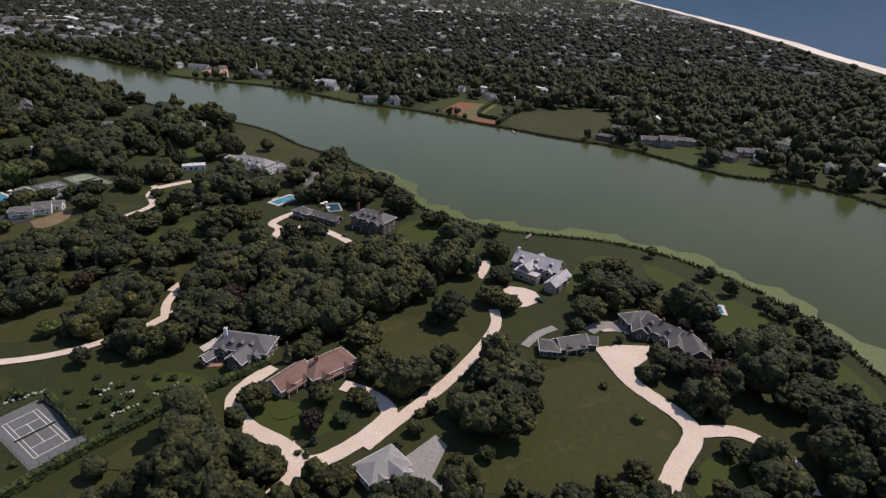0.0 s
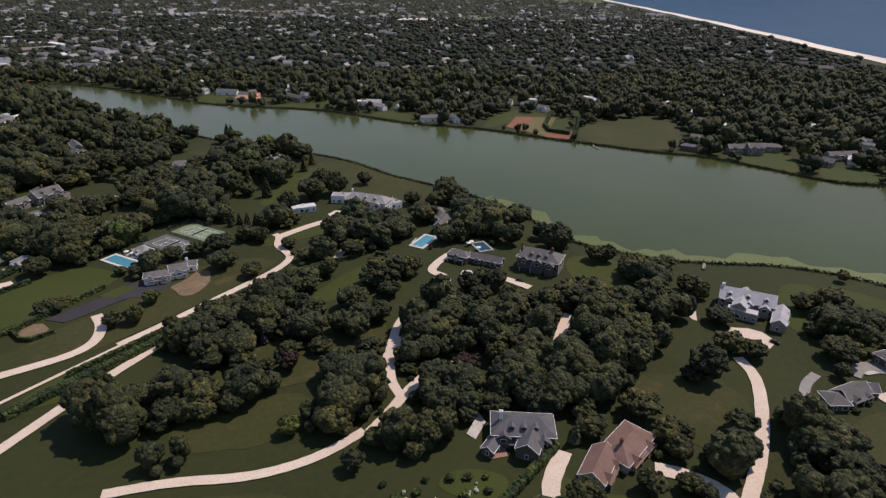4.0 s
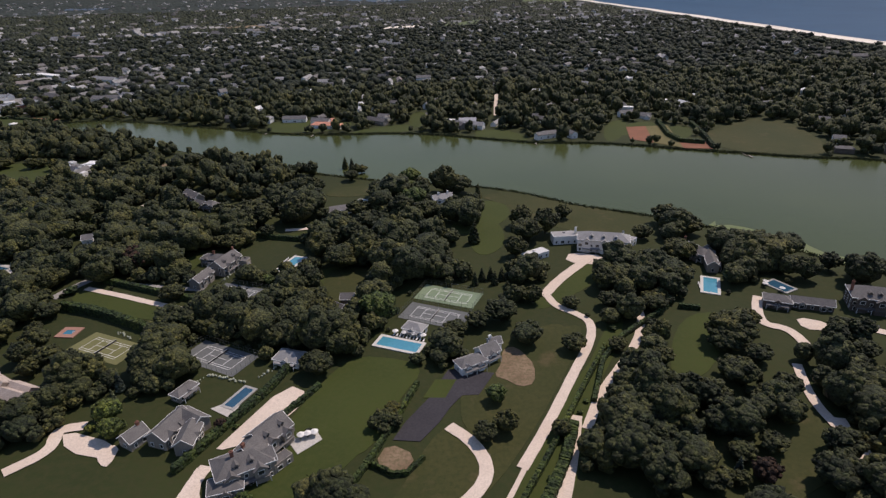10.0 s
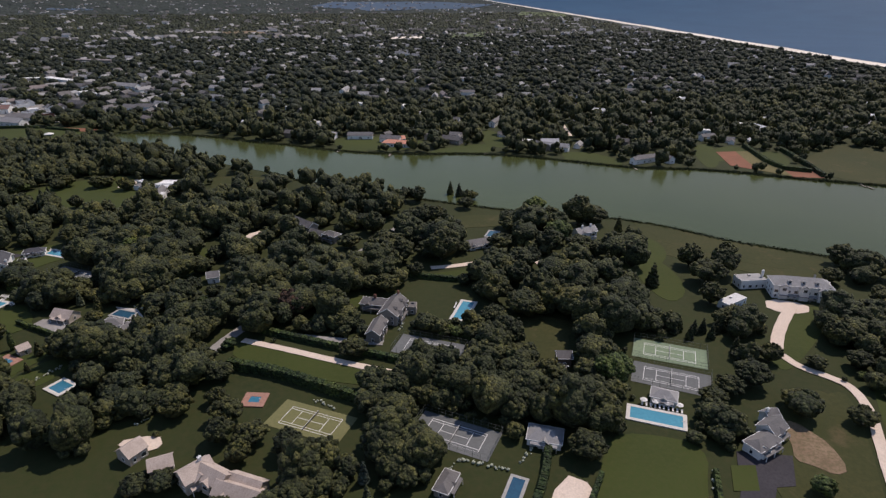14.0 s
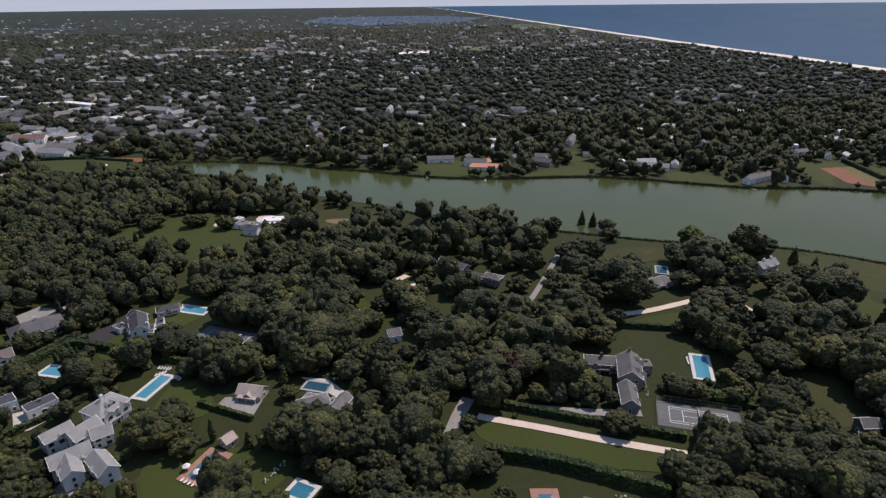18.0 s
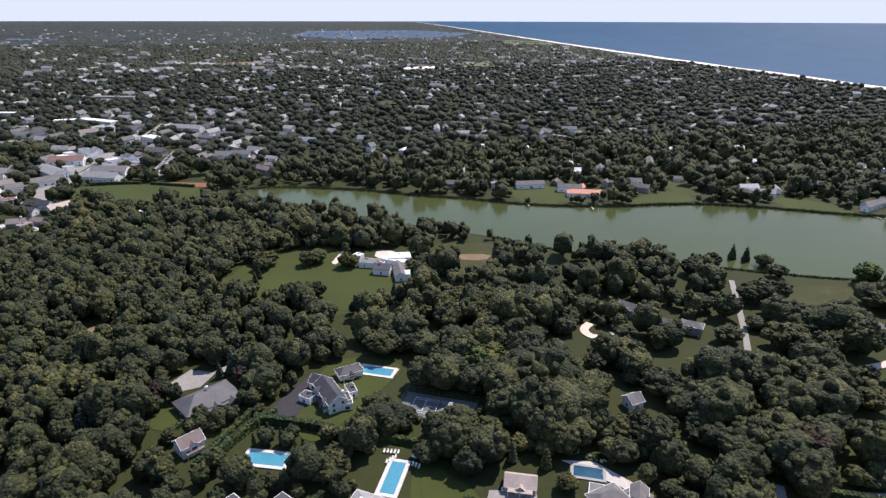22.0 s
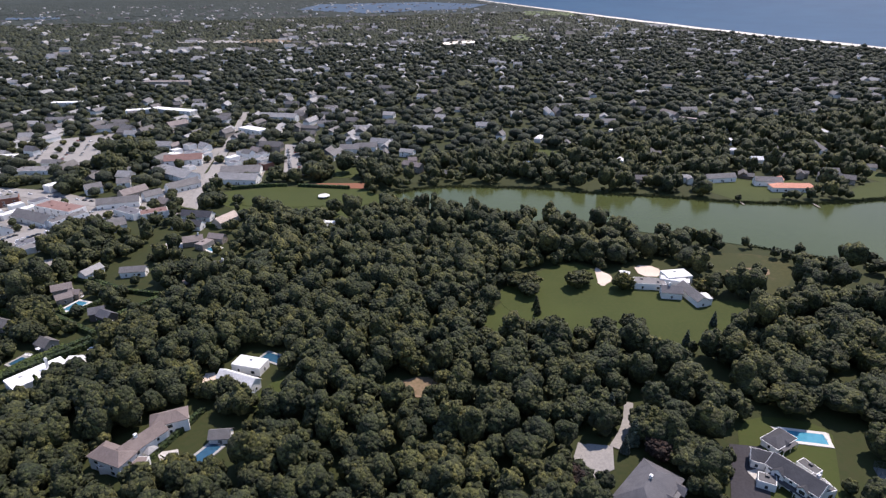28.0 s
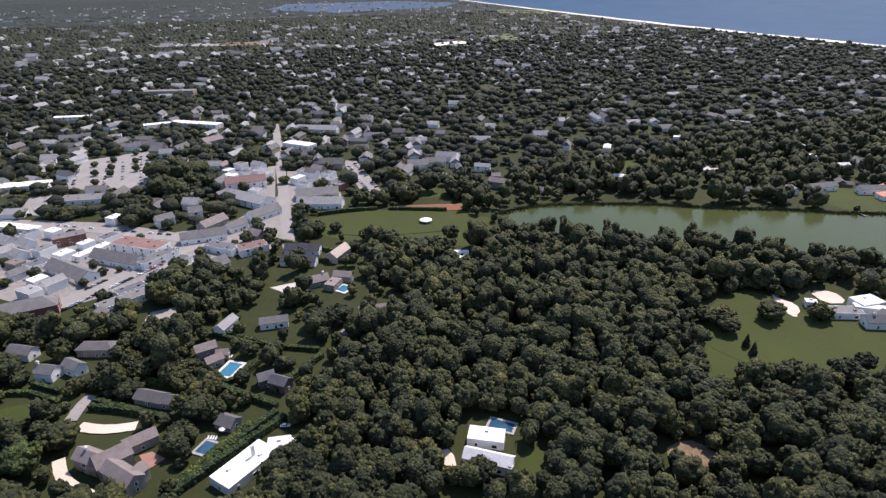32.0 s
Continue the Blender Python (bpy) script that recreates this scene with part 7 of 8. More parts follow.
GROVE += [(-260, 422, 12.5), (-262, 347, 6.4), (-265, 457, 11.3), (-265, 524, 10.5), (-266, 539, 9.4), (-267, 483, 11.2), (-269, 384, 8.5), (-271, 429, 11.1), (-273, 445, 11.5), (-278, 417, 7.7), (-282, 453, 9.9), (-282, 465, 9.1), (-282, 396, 10.0), (-285, 367, 6.8), (-286, 305, 4.4), (-286, 373, 9.3), (-287, 299, 2.8), (-290, 303, 3.1), (-290, 358, 4.9), (-291, 387, 7.3), (-298, 499, 11.1), (-301, 366, 10.6), (-301, 263, 5.6), (-304, 375, 7.4), (-306, 267, 8.5), (-307, 260, 6.4), (-307, 481, 7.9), (-310, 492, 9.4), (-311, 362, 10.4), (-318, 545, 13.8)]
GROVE += [(-319, 380, 5.8), (-319, 403, 7.3), (-321, 366, 6.7), (-322, 396, 6.1), (-326, 417, 9.1), (-326, 376, 8.0), (-327, 365, 6.6), (-327, 441, 4.6), (-329, 409, 8.9), (-329, 386, 7.1), (-329, 358, 4.7), (-332, 434, 4.9), (-332, 560, 8.9), (-333, 371, 5.6), (-335, 386, 6.5), (-335, 360, 3.9), (-336, 420, 6.8), (-337, 447, 8.1), (-337, 407, 8.0), (-339, 389, 7.4), (-340, 376, 9.0), (-341, 364, 5.2), (-341, 396, 8.5), (-341, 567, 11.2), (-347, 388, 8.2), (-347, 442, 4.9), (-350, 372, 4.0), (-353, 393, 8.4), (-353, 439, 7.1), (-353, 446, 6.3)]
GROVE += [(-355, 380, 5.7), (-360, 384, 6.4), (-367, 401, 9.6), (-367, 509, 9.5), (-368, 410, 8.8), (-369, 520, 11.1), (-371, 375, 9.3), (-373, 353, 8.7), (-375, 396, 7.1), (-376, 362, 7.4), (-377, 410, 5.9), (-379, 378, 7.8), (-380, 345, 4.8), (-382, 357, 7.5), (-383, 511, 10.8), (-383, 368, 9.6), (-384, 394, 7.2), (-384, 351, 6.0), (-385, 448, 8.0), (-386, 402, 7.1), (-387, 363, 8.4), (-388, 387, 8.2), (-393, 455, 5.0), (-394, 493, 12.3), (-397, 444, 5.4), (-399, 467, 10.3), (-400, 451, 8.0), (-403, 481, 8.5), (-403, 520, 13.0), (-408, 359, 7.1)]
GROVE += [(-411, 497, 12.3), (-411, 349, 6.8), (-415, 478, 10.5), (-416, 355, 8.9), (-416, 325, 6.1), (-419, 348, 6.7), (-421, 525, 13.0), (-422, 462, 8.0), (-424, 326, 6.1), (-426, 488, 10.4), (-427, 340, 7.4), (-429, 452, 7.6), (-430, 331, 8.0), (-432, 510, 12.5), (-433, 477, 10.5), (-435, 328, 7.0), (-437, 463, 9.7), (-441, 504, 11.3), (-442, 487, 8.9), (-444, 514, 9.1), (-449, 559, 9.6), (-450, 484, 9.4), (-451, 549, 8.5), (-457, 565, 8.9), (-463, 424, 8.5), (-470, 459, 9.4), (-471, 624, 11.3), (-471, 369, 7.0), (-472, 609, 12.2), (-472, 423, 7.3)]
GROVE += [(-473, 501, 6.1), (-475, 448, 9.1), (-476, 429, 7.5), (-476, 412, 5.8), (-478, 500, 7.7), (-483, 573, 8.5), (-483, 447, 8.0), (-484, 408, 6.8), (-485, 540, 9.7), (-486, 634, 8.6), (-486, 603, 7.9), (-488, 425, 6.4), (-489, 615, 12.2), (-489, 568, 8.7), (-490, 458, 7.8), (-492, 415, 5.8), (-492, 500, 6.7), (-493, 407, 5.7), (-493, 533, 10.5), (-494, 448, 6.9), (-495, 428, 5.1), (-497, 519, 8.9), (-497, 547, 13.6), (-499, 566, 10.4), (-502, 504, 9.5), (-502, 449, 5.2), (-503, 614, 8.1), (-505, 527, 12.7), (-505, 430, 6.6), (-508, 629, 8.3)]
GROVE += [(-508, 559, 12.5), (-509, 545, 8.6), (-510, 464, 9.3), (-511, 454, 10.3), (-512, 512, 9.7), (-516, 534, 10.3), (-516, 519, 8.7), (-519, 468, 8.3), (-521, 553, 10.9), (-524, 459, 8.0), (-526, 588, 8.5), (-527, 541, 7.9), (-528, 519, 4.9), (-529, 599, 8.8), (-534, 554, 8.6), (-538, 530, 6.3), (-540, 541, 8.2), (-543, 517, 9.1), (-543, 602, 9.9), (-544, 570, 12.6), (-547, 619, 10.4), (-549, 535, 8.8), (-550, 552, 9.3), (-555, 559, 13.4), (-556, 525, 9.7), (-561, 630, 10.6), (-568, 482, 8.3), (-569, 559, 12.0), (-573, 475, 9.1), (-577, 546, 6.1)]
GROVE += [(-581, 551, 6.0), (-581, 487, 6.3), (-618, 465, 7.4), (-629, 596, 7.8), (-654, 1032, 8.6), (-668, 1052, 10.7), (-690, 1090, 9.2), (-694, 1046, 10.5), (-702, 934, 7.1), (-715, 926, 6.9), (-727, 906, 8.0), (-729, 923, 6.8), (-731, 866, 8.1), (-737, 1047, 8.3), (-742, 924, 9.0), (-747, 899, 5.7), (-750, 940, 9.2), (-759, 867, 5.3), (-760, 966, 5.6), (-764, 1067, 6.1), (-765, 921, 10.2), (-767, 901, 9.1), (-774, 950, 5.0), (-776, 994, 5.4), (-776, 1209, 6.9), (-782, 943, 4.5), (-783, 1163, 6.5), (-790, 993, 6.1), (-795, 1100, 7.3), (-799, 1007, 6.7)]
GROVE += [(-799, 1042, 6.2), (-802, 1055, 5.0), (-806, 1168, 8.0), (-810, 1235, 11.6), (-817, 1122, 6.4), (-826, 1192, 10.9), (-834, 888, 4.2), (-840, 719, 6.0), (-841, 1224, 11.3), (-841, 1143, 7.6), (-845, 942, 3.9), (-847, 719, 6.0), (-853, 725, 5.7), (-856, 1162, 10.3), (-856, 729, 6.7), (-863, 733, 5.7), (-865, 1201, 13.5), (-866, 909, 5.8), (-867, 883, 5.5), (-873, 1138, 7.4), (-876, 921, 6.6), (-880, 900, 6.3), (-882, 1187, 13.1), (-887, 1130, 12.0), (-889, 926, 7.9), (-893, 1120, 7.1), (-893, 885, 5.4), (-894, 801, 8.0), (-898, 936, 10.0), (-899, 862, 7.8)]
GROVE += [(-900, 1155, 12.4), (-904, 1215, 11.8), (-904, 923, 7.7), (-910, 956, 6.2), (-916, 1119, 8.3), (-917, 877, 7.4), (-922, 1090, 10.5), (-923, 1319, 4.9), (-923, 1260, 5.7), (-926, 1080, 6.8), (-927, 901, 5.4), (-931, 878, 7.9), (-931, 748, 7.8), (-933, 991, 3.3), (-940, 758, 7.9), (-942, 750, 7.7), (-943, 990, 3.6), (-944, 904, 8.3), (-945, 1254, 6.7), (-945, 1220, 6.4), (-946, 1307, 7.1), (-947, 1372, 6.4), (-951, 887, 7.9), (-954, 976, 3.5), (-962, 906, 7.0), (-964, 1252, 6.6), (-966, 1308, 5.9), (-970, 937, 5.0), (-976, 1129, 6.3), (-978, 902, 6.8)]
GROVE += [(-978, 921, 7.1), (-985, 1134, 6.3), (-1000, 1152, 8.2), (-1016, 1177, 11.2)]
STREET += [(-902, 1222, 7.0), (-888, 1265, 7.0), (-872, 1299, 7.0), (-885, 1168, 7.0), (-896, 1156, 6.0), (-868, 1203, 7.0), (-851, 1338, 6.0), (-878, 1389, 6.0), (-908, 1307, 6.0), (-917, 1114, 5.0), (-921, 1091, 5.0), (-788, 1142, 6.0), (-775, 1194, 6.0), (-946, 1383, 4.0), (-947, 1352, 4.0), (-948, 1316, 4.0), (-949, 1284, 4.0), (-949, 1254, 4.0), (-967, 1305, 4.0), (-964, 1264, 4.0), (-962, 1228, 4.0), (-925, 1339, 4.0), (-925, 1300, 4.0), (-924, 1262, 4.0), (-1021, 1192, 6.0), (-1024, 1166, 6.0), (-992, 1135, 5.0), (-978, 1125, 5.0)]
SURVEYED = [
    [(-226, 254), (-154, 269), (-103, 319), (-44, 316), (-12, 334), (91, 333), (145, 299), (173, 216), (121, 142), (-151, 137)],
    [(-429, 432), (-329, 420), (-152, 448), (-36, 434), (68, 328), (-53, 194), (-336, 242)],
    [(-547, 522), (-456, 553), (-255, 572), (-143, 618), (1, 435), (-173, 268), (-469, 334)],
    [(-578, 620), (-484, 626), (-426, 558), (-313, 638), (-176, 621), (-158, 509), (-320, 374), (-581, 450), (-592, 508), (-581, 565)],
]
THICKETS = [
    [(-83, 255), (44, 301), (-34, 215), (-53, 215), (-67, 245)],
    [(-118, 206), (-111, 225), (-71, 236), (-88, 208), (-101, 203)],
    [(140, 232), (200, 254), (148, 180), (132, 180), (123, 186), (108, 179), (113, 196)],
    [(116, 157), (137, 165), (121, 142), (106, 142)],
    [(-86, 138), (-83, 160), (-63, 166), (-45, 139)],
    [(-324, 437), (-272, 414), (-320, 374), (-386, 393), (-367, 419)],
    [(-453, 357), (-429, 358), (-410, 344), (-411, 322), (-444, 335)],
    [(-204, 292), (-145, 345), (-170, 303), (-154, 287), (-173, 268), (-215, 278)],
    [(-528, 604), (-478, 615), (-485, 514), (-523, 525)],
    [(-499, 489), (-450, 484), (-468, 423), (-502, 433)],
]


street_rng = np.random.default_rng(44)
street = 0
for gy in np.arange(905, 1330, 11.0):
    for gx in np.arange(-1090, -690, 13.0):
        x, y = float(gx + street_rng.uniform(-4, 4)), float(gy + street_rng.uniform(-4, 4))
        if street < 110 and not (x > -815 and y < 1075) and bool(is_clear(x, y)) and not any(is_built(x + a, y + b) for a in (-2.5, 2.5) for b in (-2.5, 2.5)) and street_rng.uniform() < 0.55 and y > 960 - 0.5 * (x + 800) - 120:
            STREET.append((x, y, float(street_rng.uniform(2.8, 5.6))))
            street += 1


def wood_patch(name, label, x, y, z, r, h, protos, material):
    """Very many trees as one mesh: each takes one of the small crown patterns, turned and scaled."""
    vs, fs, n = [], [], 0
    pick = rng.integers(0, len(protos), len(x))
    ang = rng.uniform(0, 6.283, len(x))
    for k, (pv, pf) in enumerate(protos):
        s = np.nonzero(pick == k)[0]
        if not len(s):
            continue
        c, q = np.cos(ang[s])[:, None], np.sin(ang[s])[:, None]
        px, py, pz = pv.T
        v = np.stack([(c * px - q * py) * r[s, None] + x[s, None], (q * px + c * py) * r[s, None] + y[s, None], pz * h[s, None] + z[s, None]], -1)
        vs.append(v.reshape(-1, 3))
        fs.append((pf[None] + n + (np.arange(len(s)) * len(pv))[:, None, None]).reshape(-1, 3))
        n += len(s) * len(pv)
    return tagged(array_mesh(name, np.concatenate(vs), np.concatenate(fs), material, True), label, "trees", kind="stuff")


def grid_points(x0, x1, y0, y1, step):
    nx, ny = int((x1 - x0) / step), int((y1 - y0) / step)
    gx, gy = np.meshgrid(np.arange(nx), np.arange(ny))
    x = x0 + (gx + 0.5 * (gy % 2) + rng.uniform(-0.42, 0.42, gx.shape)) * step
    y = y0 + (gy + rng.uniform(-0.42, 0.42, gx.shape)) * step
    return x.ravel(), y.ravel()


def patchy(x, y, size, seed):
    """A smooth field from 0 to 1 with patches of about that size."""
    v = np.zeros(np.shape(x))
    g = np.random.default_rng(seed)
    for k in range(9):
        a, p = g.uniform(0, 6.283), g.uniform(0, 6.283)
        w = 6.283 / size * g.uniform(0.6, 1.7)
        v += np.sin((x * math.cos(a) + y * math.sin(a)) * w + p)
    return 0.5 + v / 9


def in_view(x, y):
    """The wedge of country that the flight looks over."""
    return (y > 60) & (x > -1250 - 0.95 * np.maximum(y - 700, 0)) & (x < 300 + 0.85 * (y - 60))


def wood_crown(lobes, spray, core, tall, leaf=0.1):
    """A lean crown for woodland: one big uneven core with smaller lobes breaking its outline."""
    v, f = core
    k = 1 + 0.16 * rng.uniform(-1, 1, len(v))
    pieces = [(v * k[:, None] * [0.80, 0.80, 0.58] + [0, 0, 0.72], f)]
    d = rng.normal(size=(lobes, 3))
    d[:, 2] = np.abs(d[:, 2]) * 0.9 - 0.15
    d /= np.linalg.norm(d, axis=1)[:, None] + 1e-9
    cs, rs = d * [0.72, 0.72, 0.52] + [0, 0, 0.74], rng.uniform(0.15, 0.30, (lobes, 1)) * (1.0 if lobes > 9 else 1.25)
    pieces += [lobe(ICO1, c, r * np.array([1, 1, 0.85]), 0.32) for c, r in zip(cs, rs)]
    if spray:
        pieces.append(leaf_spray(np.vstack([cs, [[0, 0, 0.72]]]), np.vstack([rs * [1, 1, 0.85], [[0.78, 0.78, 0.56]]]), spray, leaf, lobes + 1))
    v, f = join(pieces)
    return v * [1, 1, tall], f


NEAR_PROTO = [wood_crown(n, 64, ICO2, t, 0.04) for n, t in ((13, 0.9), (15, 1.0), (12, 1.1), (16, 0.85), (14, 1.05), (12, 1.0), (15, 1.15), (16, 0.95))]
GROVE_PROTO = [wood_crown(n, 120, ICO2, t, 0.035) for n, t in ((24, 0.9), (28, 1.0), (22, 1.1), (26, 1.05), (23, 0.95), (25, 1.12))]
SIDE_PROTO = [wood_crown(4, 14, ICO1, t, 0.05) for t in (0.9, 1.0, 1.1, 0.85, 1.05, 1.15)]
MID_PROTO = [wood_crown(0, 9, ICO1, t, 0.12) for t in (0.9, 1.1, 1.0, 0.8, 1.05)]
BUSH_PROTO = [wood_crown(0, 20, ICO1, t, 0.13) for t in (0.9, 1.0, 1.1)]
CONE = (np.array([[1, 0, 0], [0.3, 0.95, 0], [-0.8, 0.6, 0], [-0.8, -0.6, 0], [0.3, -0.95, 0], [0, 0, 1.0]]), np.array([[0, 1, 5], [1, 2, 5], [2, 3, 5], [3, 4, 5], [4, 0, 5]]))
DOME = (np.vstack([CONE[0][:5], CONE[0][:5] * 0.8 + [0, 0, 0.62], CONE[0][5:]]), np.vstack([[[k, (k + 1) % 5, 5 + k], [(k + 1) % 5, 5 + (k + 1) % 5, 5 + k], [5 + k, 5 + (k + 1) % 5, 10]] for k in range(5)]))
DISTANT_PROTO, FAR_PROTO = [[lobe(base, np.zeros(3), 1.0, 0.22) for _ in range(5)] for base in (DOME, CONE)]

x, y = grid_points(-1250, 850, 80, 1060, 9.0)
deep = inside([(-1000, 560), (-640, 560), (-600, 690), (-560, 870), (-680, 960), (-760, 850), (-840, 800)], x, y)
open_land = inside([(-300, 150), (160, 120), (200, 330), (-20, 400), (-160, 480), (-300, 420)], x, y)
open_drives = inside([(-326, 210), (-329, 273), (-301, 356), (-271, 342), (-225, 342), (-176, 376), (-166, 355), (-215, 270), (-240, 202)], x, y)
limit = np.where(open_drives, 0.9, np.where(open_land, 0.42, 0.345))
garden = inside([(-903, 874), (-850, 988), (-766, 951), (-747, 910), (-782, 850), (-816, 839), (-876, 844)], x, y)
limit = np.where(garden, 0.40, limit)
surveyed = np.zeros(len(x), bool)
for z in SURVEYED:
    surveyed |= inside(z, x, y)
thicket = np.zeros(len(x), bool)
for z in THICKETS:
    thicket |= inside(z, x, y)
surveyed &= ~thicket
thin = (y - np.clip(-0.62 * x, 0, 560) >= 330) & ~deep & (rng.uniform(size=len(x)) < 0.28)
keep = in_view(x, y) & ~is_clear(x, y) & ~thin & ~surveyed & np.where(deep, rng.uniform(size=len(x)) < 0.97, thicket | (patchy(x, y, 44, 12) > limit))
x, y, deep = x[keep], y[keep], deep[keep]
r = rng.uniform(4.2, 7.6, len(x)) * np.where(deep, 1.04, 0.8 + 0.55 * patchy(x, y, 120, 3))
tight = np.zeros(len(x), bool)
for a in range(8):
    tight |= is_clear(x + 0.6 * r * math.cos(a * 0.785), y + 0.6 * r * math.sin(a * 0.785))
off = y - np.clip(-0.62 * x, 0, 560) >= 330
r = np.where(off, rng.uniform(4.4, 9.6, len(x)), r)
r = np.where(garden[keep], r * 0.75, r)
r = np.where(tight, np.minimum(r, rng.uniform(2.8, 4.6, len(x))), r)
h = r * rng.uniform(1.25, 1.85, len(x))
ahead = y - np.clip(-0.62 * x, 0, 560)
visible = (ahead > 70) & (x > -1030 - 0.5 * np.maximum(y - 700, 0))
for name, label, pick, protos in (("woodland", "dense mixed broadleaf woodland between the houses", visible & (ahead < 330), NEAR_PROTO),
                                  ("lakeside_woods", "broadleaf woods round the lake", visible & (ahead >= 330), SIDE_PROTO)):
    wood_patch(name, label, x[pick], y[pick], np.zeros(pick.sum()), r[pick], h[pick], protos, M_WOOD)

grove_rng = np.random.default_rng(63)
young = []
for gx, gy, gr in GROVE:
    for k in range(4):
        q, d = grove_rng.uniform(0, 6.283), grove_rng.uniform(0.75, 1.35) * gr
        young.append((gx + math.cos(q) * d, gy + math.sin(q) * d, gr * grove_rng.uniform(0.42, 0.72)))
young = [g for g in young if not bool(is_clear(g[0], g[1]))]
gx, gy, gr = np.array([(a, b, fitting(a, b, c, 0.5)) for a, b, c in GROVE if not is_built(a, b)]).T
wood_patch("grove", "crowded broadleaf trees of the groves between gardens", gx, gy, np.zeros(len(gx)), gr * 1.05, gr * rng.uniform(1.05, 1.4, len(gx)), GROVE_PROTO, M_WOOD)
gx, gy, gr = np.array([(a, b, fitting(a, b, c, 0.5)) for a, b, c in young if not is_built(a, b)]).T
wood_patch("young_grove", "smaller trees between the tall ones of the groves", gx, gy, np.zeros(len(gx)), gr * 1.05, gr * rng.uniform(1.05, 1.4, len(gx)), NEAR_PROTO, M_WOOD)
gx, gy, gr = np.array(STREET).T
gr = gr * 1.15
wood_patch("street_trees", "round green trees along the village streets and car parks", gx, gy, np.zeros(len(gx)), gr, gr * rng.uniform(0.95, 1.25, len(gx)), NEAR_PROTO, M_WOOD)

sx, sy = x[visible] + rng.uniform(-5, 5, visible.sum()), y[visible] + rng.uniform(-5, 5, visible.sum())
sr = rng.uniform(2.6, 4.4, len(sx)) * np.where(deep[visible], 1.25, 1.0)
ok = ~is_clear(sx, sy) & (rng.uniform(size=len(sx)) < np.where(deep[visible], 1.0, 0.75))
wood_patch("undergrowth", "young trees and bushes filling the gaps under the woodland", sx[ok], sy[ok], np.zeros(ok.sum()), sr[ok], (sr * np.where(deep[visible], rng.uniform(1.3, 1.9, len(sx)), rng.uniform(0.9, 1.5, len(sx))))[ok], BUSH_PROTO, M_WOOD)

x, y = grid_points(-2700, 1250, 1060, 2420, 14.0)
keep = in_view(x, y) & ~is_clear(x, y) & (patchy(x, y, 60, 5) > 0.30) & (x < coast_x(y) - 110)
x, y = x[keep], y[keep]
r = 5.4 + 6.2 * rng.uniform(size=len(x)) ** 1.6
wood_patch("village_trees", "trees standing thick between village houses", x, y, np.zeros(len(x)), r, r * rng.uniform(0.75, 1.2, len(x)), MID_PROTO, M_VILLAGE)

LAGOON = [(-242, 6469), (181, 5170), (1140, 5638), (1780, 6911), (1474, 8572), (153, 8475)]
for name, y0, y1, step, r0 in (("distant_woods", 2420, 4600, 20, 11.5), ("horizon_woods", 4600, 15000, 62, 36)):
    x, y = grid_points(-1250 - y1, 0.62 * y1 + 300, y0, y1, step)
    keep = in_view(x, y) & (patchy(x, y, step * 9, 8) > 0.34) & (x < coast_x(y) - 160) & ~inside(LAGOON, x, y)
    x, y = x[keep], y[keep]
    fx, fy, fz = far_place(x, y)
    d0, d1 = np.hypot(x - HUB[0], y - HUB[1]), np.hypot(fx - HUB[0], fy - HUB[1])
    r = rng.uniform(0.7, 1.2, len(x)) * r0 * d1 / d0
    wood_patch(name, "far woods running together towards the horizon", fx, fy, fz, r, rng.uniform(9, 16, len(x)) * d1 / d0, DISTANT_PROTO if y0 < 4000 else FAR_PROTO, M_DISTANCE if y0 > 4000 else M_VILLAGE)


def far_field(name, label, category, pts, material, up=9.0):
    """A flat sheet far off, laid by its corners in the flat plan."""
    p = np.array(pts, float)
    fine = np.vstack([a + (b - a) * np.linspace(0, 1, 8, endpoint=False)[:, None] for a, b in zip(p, np.roll(p, -1, 0))])
    c = fine.mean(0)
    rows = [c + (fine - c) * k for k in (0.0, 0.33, 0.66, 1.0)]
    x, y, z = far_place(*np.vstack(rows).T)
    n = len(fine)
    idx = np.arange(4 * n).reshape(4, n)
    a, b, c2, d = idx[:-1], np.roll(idx, -1, 1)[:-1], np.roll(idx, -1, 1)[1:], idx[1:]
    tris = np.concatenate([np.stack([a, c2, b], -1).reshape(-1, 3), np.stack([a, d, c2], -1).reshape(-1, 3)])
    tagged(array_mesh(name, np.stack([x, y, z + up], 1), tris, material), label, category, kind="structure")


far_field("lagoon", "hazy blue lagoon near the horizon", "lagoon", [(-242, 6469), (181, 5170), (1140, 5638), (1780, 6911), (1474, 8572), (153, 8475)], M_LAGOON, 4)
far_field("field", "pale green crop field", "field", [(166, 2489), (330, 2596), (241, 2335), (120, 2317)], M_CROP, 9)
far_field("field", "dry tan field among trees", "field", [(-78, 2380), (47, 2415), (28, 2320), (-98, 2292)], M_SAND, 9)
far_field("field", "pale green crop field", "field", [(1261, 4677), (1422, 4269), (1221, 3798), (1028, 4127)], M_CROP, 9)
far_field("field", "pale grey yards among trees", "field", [(-904, 2930), (-667, 2833), (-645, 2675), (-886, 2801)], M_ASPHALT, 9)
far_field("field", "reddish bare field among trees", "field", [(-687, 2815), (-524, 2779), (-520, 2631), (-673, 2665)], M_DIRT, 10)
far_field("field", "pale grey water inlet", "field", [(-2354, 5995), (-1986, 5883), (-1861, 5451), (-2230, 5585)], M_LAGOON, 6)
far_field("field", "dry tan field far off", "field", [(-361, 1542), (-328, 1565), (-323, 1511), (-360, 1491)], M_DRY, 8)


